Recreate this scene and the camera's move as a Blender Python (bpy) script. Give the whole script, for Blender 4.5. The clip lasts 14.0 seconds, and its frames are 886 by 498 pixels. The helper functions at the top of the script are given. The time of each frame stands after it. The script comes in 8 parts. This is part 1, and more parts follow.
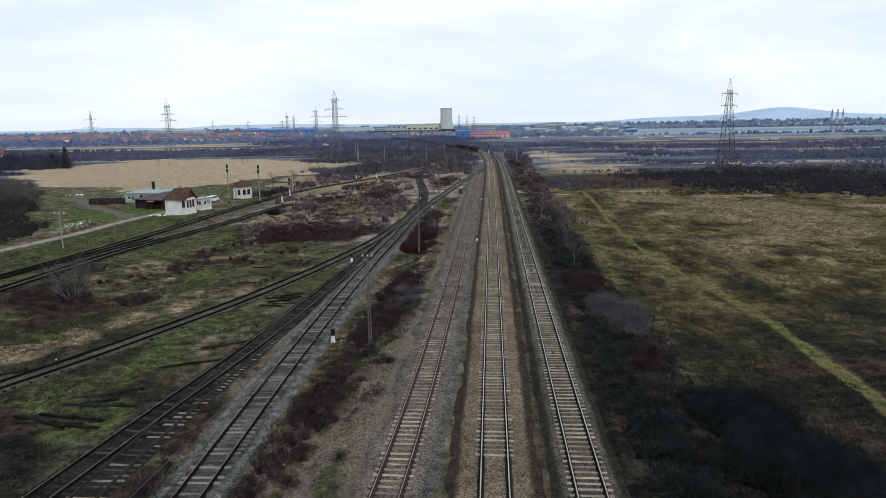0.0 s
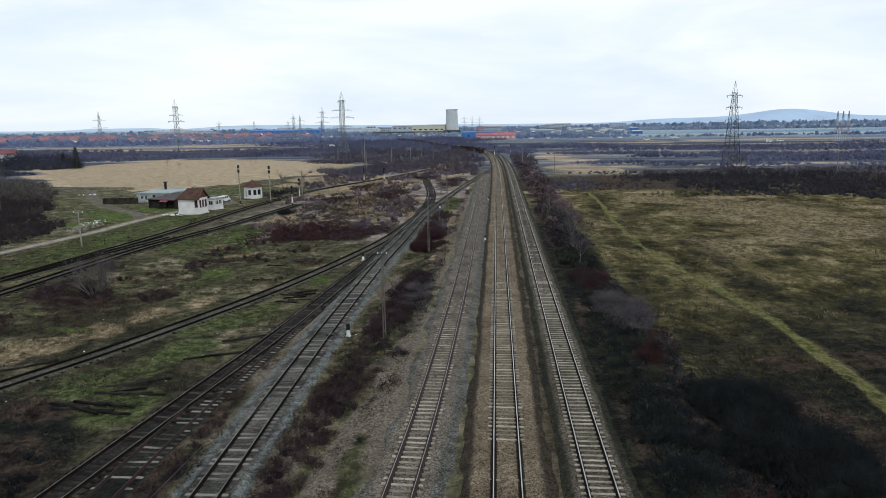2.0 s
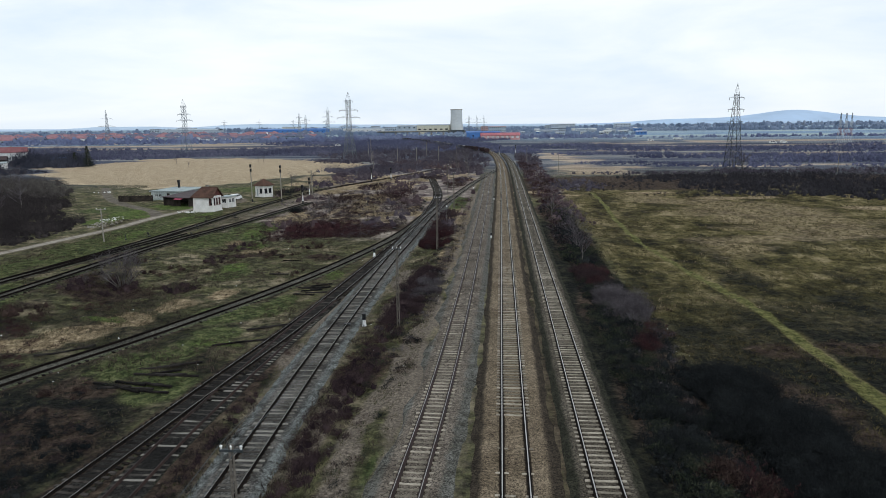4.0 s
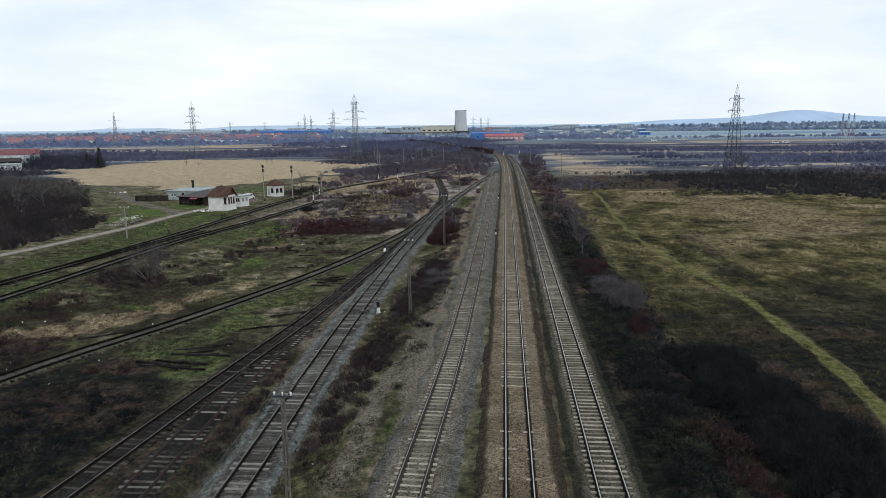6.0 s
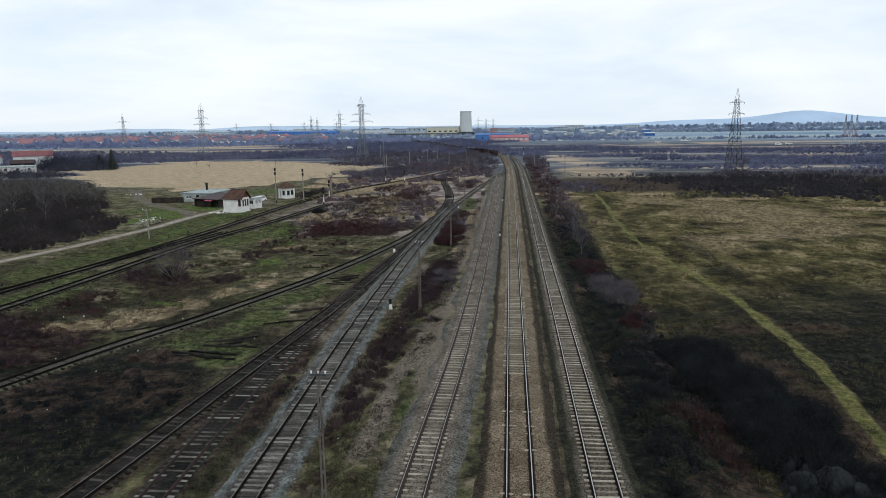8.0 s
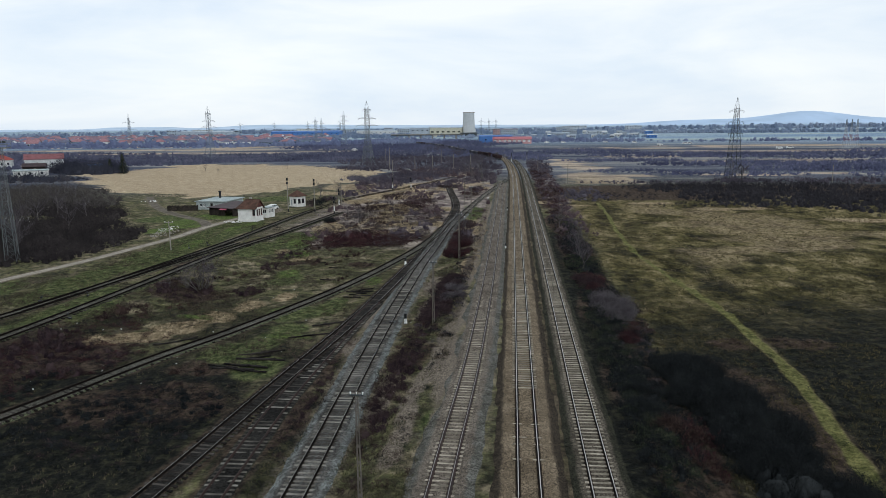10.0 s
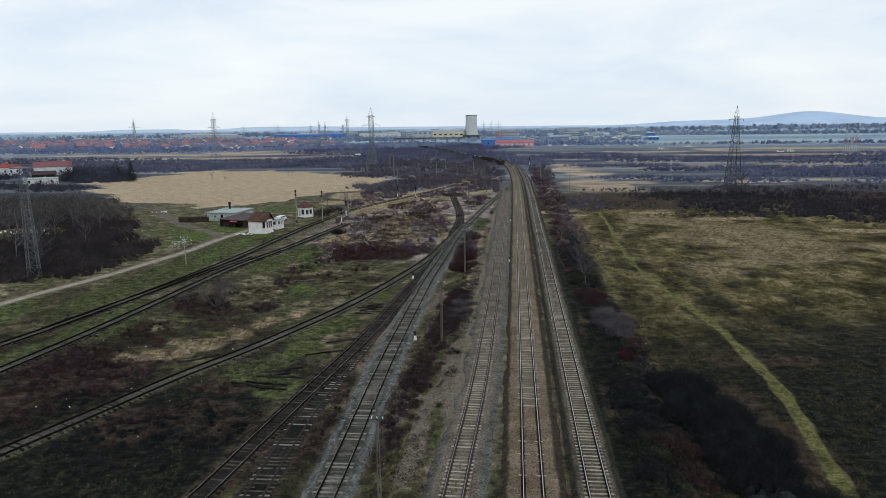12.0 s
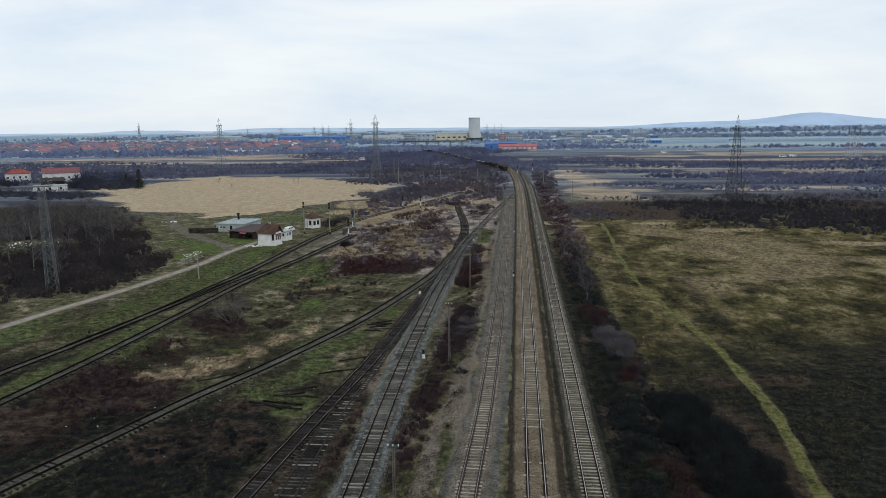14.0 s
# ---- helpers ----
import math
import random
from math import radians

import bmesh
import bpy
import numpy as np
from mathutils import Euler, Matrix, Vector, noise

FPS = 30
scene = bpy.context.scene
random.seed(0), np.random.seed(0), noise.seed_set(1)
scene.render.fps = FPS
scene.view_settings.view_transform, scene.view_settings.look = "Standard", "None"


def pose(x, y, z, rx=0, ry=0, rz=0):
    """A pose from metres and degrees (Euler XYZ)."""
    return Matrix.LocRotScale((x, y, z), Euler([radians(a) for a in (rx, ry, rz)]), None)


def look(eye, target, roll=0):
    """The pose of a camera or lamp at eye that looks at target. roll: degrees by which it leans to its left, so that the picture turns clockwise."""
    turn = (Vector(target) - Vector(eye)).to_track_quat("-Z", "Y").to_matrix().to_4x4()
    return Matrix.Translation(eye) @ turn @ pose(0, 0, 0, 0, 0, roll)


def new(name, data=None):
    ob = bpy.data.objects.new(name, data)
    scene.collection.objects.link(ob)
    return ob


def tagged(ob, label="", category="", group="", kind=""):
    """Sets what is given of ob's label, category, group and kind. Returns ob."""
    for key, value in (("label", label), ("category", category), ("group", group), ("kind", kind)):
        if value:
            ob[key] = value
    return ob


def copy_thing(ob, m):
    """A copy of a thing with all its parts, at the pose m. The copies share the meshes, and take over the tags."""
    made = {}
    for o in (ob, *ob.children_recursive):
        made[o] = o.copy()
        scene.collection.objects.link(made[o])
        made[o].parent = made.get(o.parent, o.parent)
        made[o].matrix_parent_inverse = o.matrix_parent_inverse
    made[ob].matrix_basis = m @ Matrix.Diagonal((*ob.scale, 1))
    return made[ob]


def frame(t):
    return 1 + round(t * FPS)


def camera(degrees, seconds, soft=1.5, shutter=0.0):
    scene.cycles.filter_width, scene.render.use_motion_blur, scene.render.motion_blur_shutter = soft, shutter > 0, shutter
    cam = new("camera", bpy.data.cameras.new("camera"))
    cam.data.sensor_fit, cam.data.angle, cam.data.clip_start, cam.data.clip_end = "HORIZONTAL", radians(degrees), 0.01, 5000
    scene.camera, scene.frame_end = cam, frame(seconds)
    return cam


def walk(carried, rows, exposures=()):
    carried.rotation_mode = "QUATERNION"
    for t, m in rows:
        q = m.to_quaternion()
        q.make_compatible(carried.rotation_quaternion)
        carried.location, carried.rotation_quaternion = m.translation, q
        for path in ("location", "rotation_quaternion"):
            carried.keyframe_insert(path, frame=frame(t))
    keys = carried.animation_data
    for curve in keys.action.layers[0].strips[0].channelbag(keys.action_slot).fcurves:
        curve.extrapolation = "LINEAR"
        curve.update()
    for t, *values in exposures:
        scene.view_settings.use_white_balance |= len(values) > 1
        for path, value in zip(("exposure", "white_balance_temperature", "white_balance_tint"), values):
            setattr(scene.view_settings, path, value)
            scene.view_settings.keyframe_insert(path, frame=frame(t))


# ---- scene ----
cam = camera(66.0, 14.0, soft=0.7)
PATH = [
    (0, (-0.113, -5.663, 18.743), (-0.256, -3.701, 18.378), -1.0),
    (0.5, (-0.155, -6.11, 18.743), (-0.303, -4.149, 18.38), -1.0),
    (1, (-0.303, -6.692, 18.827), (-0.453, -4.731, 18.464), -1.0),
    (1.5, (-0.417, -7.449, 18.917), (-0.571, -5.488, 18.555), -0.9),
    (2, (-0.568, -8.192, 18.927), (-0.725, -6.231, 18.565), -0.9),
    (2.5, (-0.7, -8.994, 18.958), (-0.86, -7.034, 18.596), -0.9),
    (3, (-0.819, -9.992, 19.119), (-0.981, -8.032, 18.756), -0.8),
    (5.5, (-0.935, -17.05, 19.389), (-1.111, -15.091, 19.028), -0.7),
    (6, (-0.867, -18.349, 19.439), (-1.047, -16.39, 19.079), -0.8),
    (6.5, (-0.811, -19.72, 19.562), (-0.995, -17.761, 19.202), -0.8),
    (7, (-0.732, -21.263, 19.706), (-0.919, -19.305, 19.346), -0.8),
    (7.5, (-0.683, -22.745, 20.059), (-0.874, -20.787, 19.699), -0.8),
    (8, (-0.645, -24.201, 20.595), (-0.839, -22.243, 20.236), -0.8),
    (10.5, (-1.426, -30.914, 25.007), (-1.626, -28.957, 24.644), -0.6),
    (11, (-1.425, -31.987, 25.768), (-1.628, -30.03, 25.407), -0.8),
    (11.5, (-1.527, -32.98, 26.792), (-1.732, -31.024, 26.431), -0.6),
    (12, (-1.578, -33.791, 27.608), (-1.785, -31.835, 27.248), -0.8),
    (12.5, (-1.634, -34.617, 28.408), (-1.843, -32.661, 28.049), -0.8),
    (13, (-1.737, -35.492, 29.314), (-1.947, -33.536, 28.957), -0.7),
    (13.5, (-1.822, -36.345, 30.398), (-2.034, -34.389, 30.04), -0.7),
    (14, (-1.852, -37.023, 31.254), (-2.067, -35.067, 30.896), -0.8),
]
# the picture darkens a little as the camera climbs
walk(cam, [(t, look(eye, target, roll)) for t, eye, target, roll in PATH],
     [(0, -0.04), (5.5, -0.05), (8, -0.07), (10.5, -0.11), (14, -0.19)])

# ---------- world, sun ----------
world = bpy.data.worlds.new("overcast_sky")
scene.world = world
world.use_nodes = True
wn, wl = world.node_tree.nodes, world.node_tree.links
wn.clear()
w_out = wn.new("ShaderNodeOutputWorld")
w_mix = wn.new("ShaderNodeMixShader")
w_sky = wn.new("ShaderNodeTexSky")
w_sky.sky_type = 'NISHITA'
w_sky.sun_disc = False
w_sky.sun_elevation = radians(38)
w_sky.sun_rotation = radians(150)
w_bg1 = wn.new("ShaderNodeBackground")
w_bg1.inputs["Strength"].default_value = 0.1
w_bg2 = wn.new("ShaderNodeBackground")
w_bg2.inputs["Strength"].default_value = 1.15
w_co = wn.new("ShaderNodeTexCoord")
w_map = wn.new("ShaderNodeMapping")
w_map.inputs["Scale"].default_value = (1.0, 1.0, 4.5)
w_noise = wn.new("ShaderNodeTexNoise")
w_noise.inputs["Scale"].default_value = 2.3
w_noise.inputs["Detail"].default_value = 7
w_noise.inputs["Roughness"].default_value = 0.55
w_noise.inputs["Distortion"].default_value = 0.4
w_ramp = wn.new("ShaderNodeValToRGB")
w_ramp.color_ramp.elements[0].position = 0.33
w_ramp.color_ramp.elements[0].color = (0.70, 0.81, 0.94, 1)
w_ramp.color_ramp.elements[1].position = 0.62
w_ramp.color_ramp.elements[1].color = (0.93, 0.975, 1.0, 1)
wl.new(w_co.outputs["Generated"], w_map.inputs["Vector"])
wl.new(w_map.outputs["Vector"], w_noise.inputs["Vector"])
wl.new(w_noise.outputs["Fac"], w_ramp.inputs["Fac"])
wl.new(w_ramp.outputs["Color"], w_bg2.inputs["Color"])
wl.new(w_sky.outputs["Color"], w_bg1.inputs["Color"])
w_mix.inputs["Fac"].default_value = 0.9
wl.new(w_bg1.outputs[0], w_mix.inputs[1])
wl.new(w_bg2.outputs[0], w_mix.inputs[2])
wl.new(w_mix.outputs[0], w_out.inputs["Surface"])

sun_data = bpy.data.lights.new("sun", 'SUN')
sun_data.energy = 0.85
sun_data.angle = radians(25)
sun_data.color = (0.87, 0.95, 1.0)
sun_ob = new("sun", sun_data)
sun_ob.matrix_world = look((200, -300, 300), (0, 0, 0))


# ---------- small maths ----------
def smooth(a, b, x):
    u = np.clip((np.asarray(x, float) - a) / (b - a), 0, 1)
    return u * u * (3 - 2 * u)


def lattice(ix, iy, seed):
    v = np.sin(ix * 127.1 + iy * 311.7 + seed * 74.7) * 43758.5453
    return v - np.floor(v)


def vnoise(x, y, seed=0):
    x, y = np.asarray(x, float), np.asarray(y, float)
    ix, iy = np.floor(x), np.floor(y)
    u, v = x - ix, y - iy
    u, v = u * u * (3 - 2 * u), v * v * (3 - 2 * v)
    a, b = lattice(ix, iy, seed), lattice(ix + 1, iy, seed)
    c, d = lattice(ix, iy + 1, seed), lattice(ix + 1, iy + 1, seed)
    return (a * (1 - u) + b * u) * (1 - v) + (c * (1 - u) + d * u) * v


def fbm(x, y, seed=0):
    return 0.55 * vnoise(x, y, seed) + 0.28 * vnoise(2.1 * x, 2.1 * y, seed + 3) + 0.17 * vnoise(4.3 * x, 4.3 * y, seed + 7)


def gz(x, y):
    """Lie of the land: the main line on a low bank, the yard a little lower, level farmland beyond."""
    x, y = np.asarray(x, float), np.asarray(y, float)
    dip = 0.75 * smooth(-9.5, -14, x) * smooth(-62, -44, x) * (1 - smooth(95, 165, y))
    up = 0.45 * smooth(-44, -62, x)
    right = 0.7 * smooth(10, 15, x) * (1 - 0.3 * smooth(150, 400, y))
    return -0.45 - dip + up - right


def gzf(x, y):
    return float(gz(x, y))


def spline(pts, step=2.0):
    """A smooth line through the control points, as an array of x, y."""
    p = np.array(pts, float)
    p = np.vstack([2 * p[0] - p[1], p, 2 * p[-1] - p[-2]])
    out = []
    for i in range(1, len(p) - 2):
        a, b, c, d = p[i - 1], p[i], p[i + 1], p[i + 2]
        n = max(2, int(np.linalg.norm(c - b) / step))
        t = np.linspace(0, 1, n, endpoint=False)[:, None]
        m0, m1 = (c - a) / 2, (d - b) / 2
        l0, l1, l2 = np.linalg.norm(b - a), np.linalg.norm(c - b), np.linalg.norm(d - c)
        m0 = l1 * ((b - a) / l0 * l1 + (c - b) / l1 * l0) / (l0 + l1)
        m1 = l1 * ((c - b) / l1 * l2 + (d - c) / l2 * l1) / (l1 + l2)
        out.append((2 * t**3 - 3 * t**2 + 1) * b + (t**3 - 2 * t**2 + t) * m0 + (-2 * t**3 + 3 * t**2) * c + (t**3 - t**2) * m1)
    out.append(p[-2][None])
    return np.vstack(out)


def normals_of(line):
    d = np.gradient(line, axis=0)
    d /= np.linalg.norm(d, axis=1)[:, None]
    return d, np.stack([d[:, 1], -d[:, 0]], 1)


def line_distance(x, y, line):
    """Distance of many points from a polyline."""
    best = np.full(x.shape, 1e9)
    for a, b in zip(line[:-1], line[1:]):
        d = b - a
        t = np.clip(((x - a[0]) * d[0] + (y - a[1]) * d[1]) / (d @ d), 0, 1)
        best = np.minimum(best, np.hypot(x - a[0] - t * d[0], y - a[1] - t * d[1]))
    return best


def in_polygon(x, y, poly):
    inside = np.zeros(x.shape, bool)
    for (ax, ay), (bx, by) in zip(poly, poly[1:] + poly[:1]):
        cross = ((ay > y) != (by > y)) & (x < (bx - ax) * (y - ay) / (by - ay + 1e-12) + ax)
        inside ^= cross
    return inside


# ---------- materials ----------
def material(name, colours, scale=1.0, fine=12.0, rough=0.9, metal=0.0, bump=0.0, island=0.0, objvar=0.0, soften=0.0, grain_depth=1.0):
    """A surface whose colour wanders between the given colours at one scale, with grain at a finer one."""
    m = bpy.data.materials.new(name)
    m.use_nodes = True
    n, l = m.node_tree.nodes, m.node_tree.links
    bsdf = n["Principled BSDF"]
    bsdf.inputs["Roughness"].default_value = rough
    bsdf.inputs["Metallic"].default_value = metal
    bsdf.inputs["Specular IOR Level"].default_value = 0.3 if rough < 0.8 else 0.05
    geo = n.new("ShaderNodeNewGeometry")
    big = n.new("ShaderNodeTexNoise")
    big.inputs["Scale"].default_value = scale
    big.inputs["Detail"].default_value = 4
    l.new(geo.outputs["Position"], big.inputs["Vector"])
    ramp = n.new("ShaderNodeValToRGB")
    while len(ramp.color_ramp.elements) < len(colours):
        ramp.color_ramp.elements.new(0.5)
    for i, c in enumerate(colours):
        e = ramp.color_ramp.elements[i]
        e.position = 0.3 + 0.4 * i / max(1, len(colours) - 1)
        e.color = (*c, 1)
    fac = big.outputs["Fac"]
    if island or objvar:
        src = geo.outputs["Random Per Island"] if island else n.new("ShaderNodeObjectInfo").outputs["Random"]
        amount = island or objvar
        mx = n.new("ShaderNodeMath")
        mx.operation = 'MULTIPLY_ADD'
        mx.inputs[1].default_value = amount
        l.new(src, mx.inputs[0])
        sub = n.new("ShaderNodeMath")
        sub.operation = 'ADD'
        sub.inputs[1].default_value = -amount / 2
        l.new(fac, sub.inputs[0])
        l.new(sub.outputs[0], mx.inputs[2])
        fac = mx.outputs[0]
    l.new(fac, ramp.inputs["Fac"])
    small = n.new("ShaderNodeTexNoise")
    small.inputs["Scale"].default_value = fine
    small.inputs["Detail"].default_value = 5
    l.new(geo.outputs["Position"], small.inputs["Vector"])
    grain = n.new("ShaderNodeMapRange")
    grain.inputs["From Min"].default_value = 0.3
    grain.inputs["From Max"].default_value = 0.7
    grain.inputs["To Min"].default_value = 1 - 0.28 * grain_depth
    grain.inputs["To Max"].default_value = 1 + 0.22 * grain_depth
    l.new(small.outputs["Fac"], grain.inputs["Value"])
    mul = n.new("ShaderNodeVectorMath")
    mul.operation = 'SCALE'
    l.new(ramp.outputs["Color"], mul.inputs[0])
    l.new(grain.outputs["Result"], mul.inputs["Scale"])
    l.new(mul.outputs["Vector"], bsdf.inputs["Base Color"])
    if soften:
        # a mass of fine twigs takes light from all round, not as flat facets
        part_n = n.new("ShaderNodeVectorMath")
        part_n.operation = 'SCALE'
        part_n.inputs["Scale"].default_value = 1 - soften
        l.new(geo.outputs["Normal"], part_n.inputs[0])
        up = n.new("ShaderNodeVectorMath")
        up.operation = 'ADD'
        up.inputs[1].default_value = (0, -0.15 * soften, soften)
        l.new(part_n.outputs["Vector"], up.inputs[0])
        nn = n.new("ShaderNodeVectorMath")
        nn.operation = 'NORMALIZE'
        l.new(up.outputs["Vector"], nn.inputs[0])
        l.new(nn.outputs["Vector"], bsdf.inputs["Normal"])
    if bump:
        b = n.new("ShaderNodeBump")
        b.inputs["Strength"].default_value = bump
        b.inputs["Distance"].default_value = 0.05
        l.new(small.outputs["Fac"], b.inputs["Height"])
        l.new(b.outputs["Normal"], bsdf.inputs["Normal"])
    return m


def gravel_material(name, colours, stone=16.0, scale=0.35, edge=None):
    """Broken stone: every cell of a Voronoi pattern has its own tone and rounded relief."""
    m = material(name, colours, scale=scale, fine=3.0, rough=0.95)
    n, l = m.node_tree.nodes, m.node_tree.links
    bsdf = n["Principled BSDF"]
    geo = n.new("ShaderNodeNewGeometry")
    vor = n.new("ShaderNodeTexVoronoi")
    vor.inputs["Scale"].default_value = stone
    l.new(geo.outputs["Position"], vor.inputs["Vector"])
    sep = n.new("ShaderNodeSeparateColor")
    l.new(vor.outputs["Color"], sep.inputs["Color"])
    tone = n.new("ShaderNodeMapRange")
    tone.inputs["To Min"].default_value = 0.3
    tone.inputs["To Max"].default_value = 1.85
    l.new(sep.outputs["Red"], tone.inputs["Value"])
    old = bsdf.inputs["Base Color"].links[0].from_socket
    if edge:
        # towards its foot the bed is mixed with soil, moss or spilled stone, in a frayed line
        foot = n.new("ShaderNodeAttribute")
        foot.attribute_name = "foot"
        fray = n.new("ShaderNodeTexNoise")
        fray.inputs["Scale"].default_value = 0.9
        fray.inputs["Detail"].default_value = 7
        fray.inputs["Roughness"].default_value = 0.75
        l.new(geo.outputs["Position"], fray.inputs["Vector"])
        add = n.new("ShaderNodeMath")
        add.operation = 'MULTIPLY_ADD'
        add.inputs[1].default_value = 1.1
        l.new(fray.outputs["Fac"], add.inputs[0])
        l.new(foot.outputs["Fac"], add.inputs[2])
        cut = n.new("ShaderNodeMapRange")
        cut.interpolation_type = 'SMOOTHSTEP'
        cut.inputs["From Min"].default_value = 0.75
        cut.inputs["From Max"].default_value = 1.3
        l.new(add.outputs[0], cut.inputs["Value"])
        er = n.new("ShaderNodeValToRGB")
        er.color_ramp.elements[0].position = 0.35
        er.color_ramp.elements[0].color = (*edge[0], 1)
        er.color_ramp.elements[1].position = 0.65
        er.color_ramp.elements[1].color = (*edge[1], 1)
        l.new(fray.outputs["Fac"], er.inputs["Fac"])
        mixer = n.new("ShaderNodeMix")
        mixer.data_type = 'RGBA'
        l.new(cut.outputs["Result"], mixer.inputs[0])
        l.new(old, mixer.inputs[6])
        l.new(er.outputs["Color"], mixer.inputs[7])
        old = mixer.outputs[2]
    sc = n.new("ShaderNodeVectorMath")
    sc.operation = 'SCALE'
    l.new(old, sc.inputs[0])
    l.new(tone.outputs["Result"], sc.inputs["Scale"])
    l.new(sc.outputs["Vector"], bsdf.inputs["Base Color"])
    b = n.new("ShaderNodeBump")
    b.inputs["Strength"].default_value = 0.9
    b.inputs["Distance"].default_value = 0.05
    b.invert = True
    l.new(vor.outputs["Distance"], b.inputs["Height"])
    l.new(b.outputs["Normal"], bsdf.inputs["Normal"])
    return m


def far_glow_material(name, colour, strength):
    """The far hills and woods on the skyline: a plain backdrop that glows in the haze colour of distance."""
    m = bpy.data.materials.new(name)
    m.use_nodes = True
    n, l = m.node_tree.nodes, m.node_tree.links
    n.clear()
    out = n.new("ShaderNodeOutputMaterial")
    # emission in place of haze: the hills glow and take no light
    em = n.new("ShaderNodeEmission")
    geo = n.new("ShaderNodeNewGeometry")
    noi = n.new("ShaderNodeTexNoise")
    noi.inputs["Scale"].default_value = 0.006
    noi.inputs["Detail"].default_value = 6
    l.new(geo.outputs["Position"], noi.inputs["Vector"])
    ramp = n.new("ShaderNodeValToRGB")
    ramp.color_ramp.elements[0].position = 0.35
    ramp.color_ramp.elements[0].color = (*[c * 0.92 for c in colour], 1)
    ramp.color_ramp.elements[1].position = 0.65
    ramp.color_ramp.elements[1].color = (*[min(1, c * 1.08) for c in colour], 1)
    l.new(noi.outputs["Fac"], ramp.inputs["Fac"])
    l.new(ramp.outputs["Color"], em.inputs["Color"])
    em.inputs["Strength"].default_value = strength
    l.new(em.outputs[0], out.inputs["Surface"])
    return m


def ground_material():
    """Rough grass with dry, green, bare and littered patches and haze-blue far land, mixed by the zone attributes of
    the sheet.
    """
    m = bpy.data.materials.new("ground_cover")
    m.use_nodes = True
    n, l = m.node_tree.nodes, m.node_tree.links
    bsdf = n["Principled BSDF"]
    bsdf.inputs["Roughness"].default_value = 0.95
    bsdf.inputs["Specular IOR Level"].default_value = 0.04
    geo = n.new("ShaderNodeNewGeometry")

    def noise_at(scale, detail=5, stretch=None, roughness=0.6):
        t = n.new("ShaderNodeTexNoise")
        t.inputs["Scale"].default_value = scale
        t.inputs["Detail"].default_value = detail
        t.inputs["Roughness"].default_value = roughness
        if stretch:
            mp = n.new("ShaderNodeMapping")
            mp.inputs["Scale"].default_value = stretch
            mp.inputs["Rotation"].default_value = (0, 0, radians(8))
            l.new(geo.outputs["Position"], mp.inputs["Vector"])
            l.new(mp.outputs["Vector"], t.inputs["Vector"])
        else:
            l.new(geo.outputs["Position"], t.inputs["Vector"])
        return t.outputs["Fac"]

    def ramp_of(fac, stops):
        r = n.new("ShaderNodeValToRGB")
        while len(r.color_ramp.elements) < len(stops):
            r.color_ramp.elements.new(0.5)
        for e, (p, c) in zip(r.color_ramp.elements, stops):
            e.position, e.color = p, (*c, 1)
        l.new(fac, r.inputs["Fac"])
        return r.outputs["Color"]

    def mix(fac, a, b):
        x = n.new("ShaderNodeMix")
        x.data_type = 'RGBA'
        l.new(fac, x.inputs[0])
        l.new(a, x.inputs[6])
        l.new(b, x.inputs[7])
        return x.outputs[2]

    def zone(attr):
        a = n.new("ShaderNodeAttribute")
        a.attribute_name = attr
        s = n.new("ShaderNodeSeparateColor")
        l.new(a.outputs["Color"], s.inputs["Color"])
        return s.outputs["Red"], s.outputs["Green"], s.outputs["Blue"]

    edge = noise_at(0.7, 8, None, 0.78)

    def ragged(value):
        """Frays the edge of a zone with noise."""
        a = n.new("ShaderNodeMath")
        a.operation = 'MULTIPLY_ADD'
        a.inputs[1].default_value = 0.9
        l.new(edge, a.inputs[0])
        l.new(value, a.inputs[2])
        r = n.new("ShaderNodeMapRange")
        r.interpolation_type = 'SMOOTHSTEP'
        r.inputs["From Min"].default_value = 0.62
        r.inputs["From Max"].default_value = 1.3
        l.new(a.outputs[0], r.inputs["Value"])
        return r.outputs["Result"]

    def stretched(fac, lo, hi):
        r = n.new("ShaderNodeMapRange")
        r.inputs["From Min"].default_value = lo
        r.inputs["From Max"].default_value = hi
        l.new(fac, r.inputs["Value"])
        return r.outputs["Result"]

    mid, small = stretched(noise_at(0.2, 8, None, 0.66), 0.34, 0.66), stretched(noise_at(0.9, 8, None, 0.74), 0.36, 0.64)
    clump = stretched(noise_at(0.55, 6, None, 0.6), 0.4, 0.6)
    rough_grass = mix(small, ramp_of(mid, [(0.12, (0.026, 0.025, 0.017)), (0.38, (0.068, 0.068, 0.034)), (0.55, (0.105, 0.095, 0.056)), (0.7, (0.155, 0.124, 0.086)), (0.9, (0.24, 0.195, 0.134))]),
                      ramp_of(mid, [(0.2, (0.070, 0.061, 0.038)), (0.42, (0.172, 0.168, 0.074)), (0.6, (0.188, 0.160, 0.100)), (0.85, (0.31, 0.260, 0.165))]))
    rough_grass = mix(clump, rough_grass, ramp_of(small, [(0.2, (0.024, 0.024, 0.016)), (0.8, (0.095, 0.092, 0.050))]))
    long_patches = noise_at(0.14, 9, (1.0, 0.62, 1.0), 0.74)
    field = mix(clump, ramp_of(long_patches, [(0.38, (0.024, 0.021, 0.011)), (0.45, (0.068, 0.060, 0.023)), (0.52, (0.145, 0.121, 0.052)), (0.60, (0.285, 0.228, 0.13))]), ramp_of(long_patches, [(0.40, (0.015, 0.014, 0.009)), (0.47, (0.043, 0.038, 0.018)), (0.55, (0.105, 0.088, 0.037)), (0.64, (0.21, 0.168, 0.088))]))
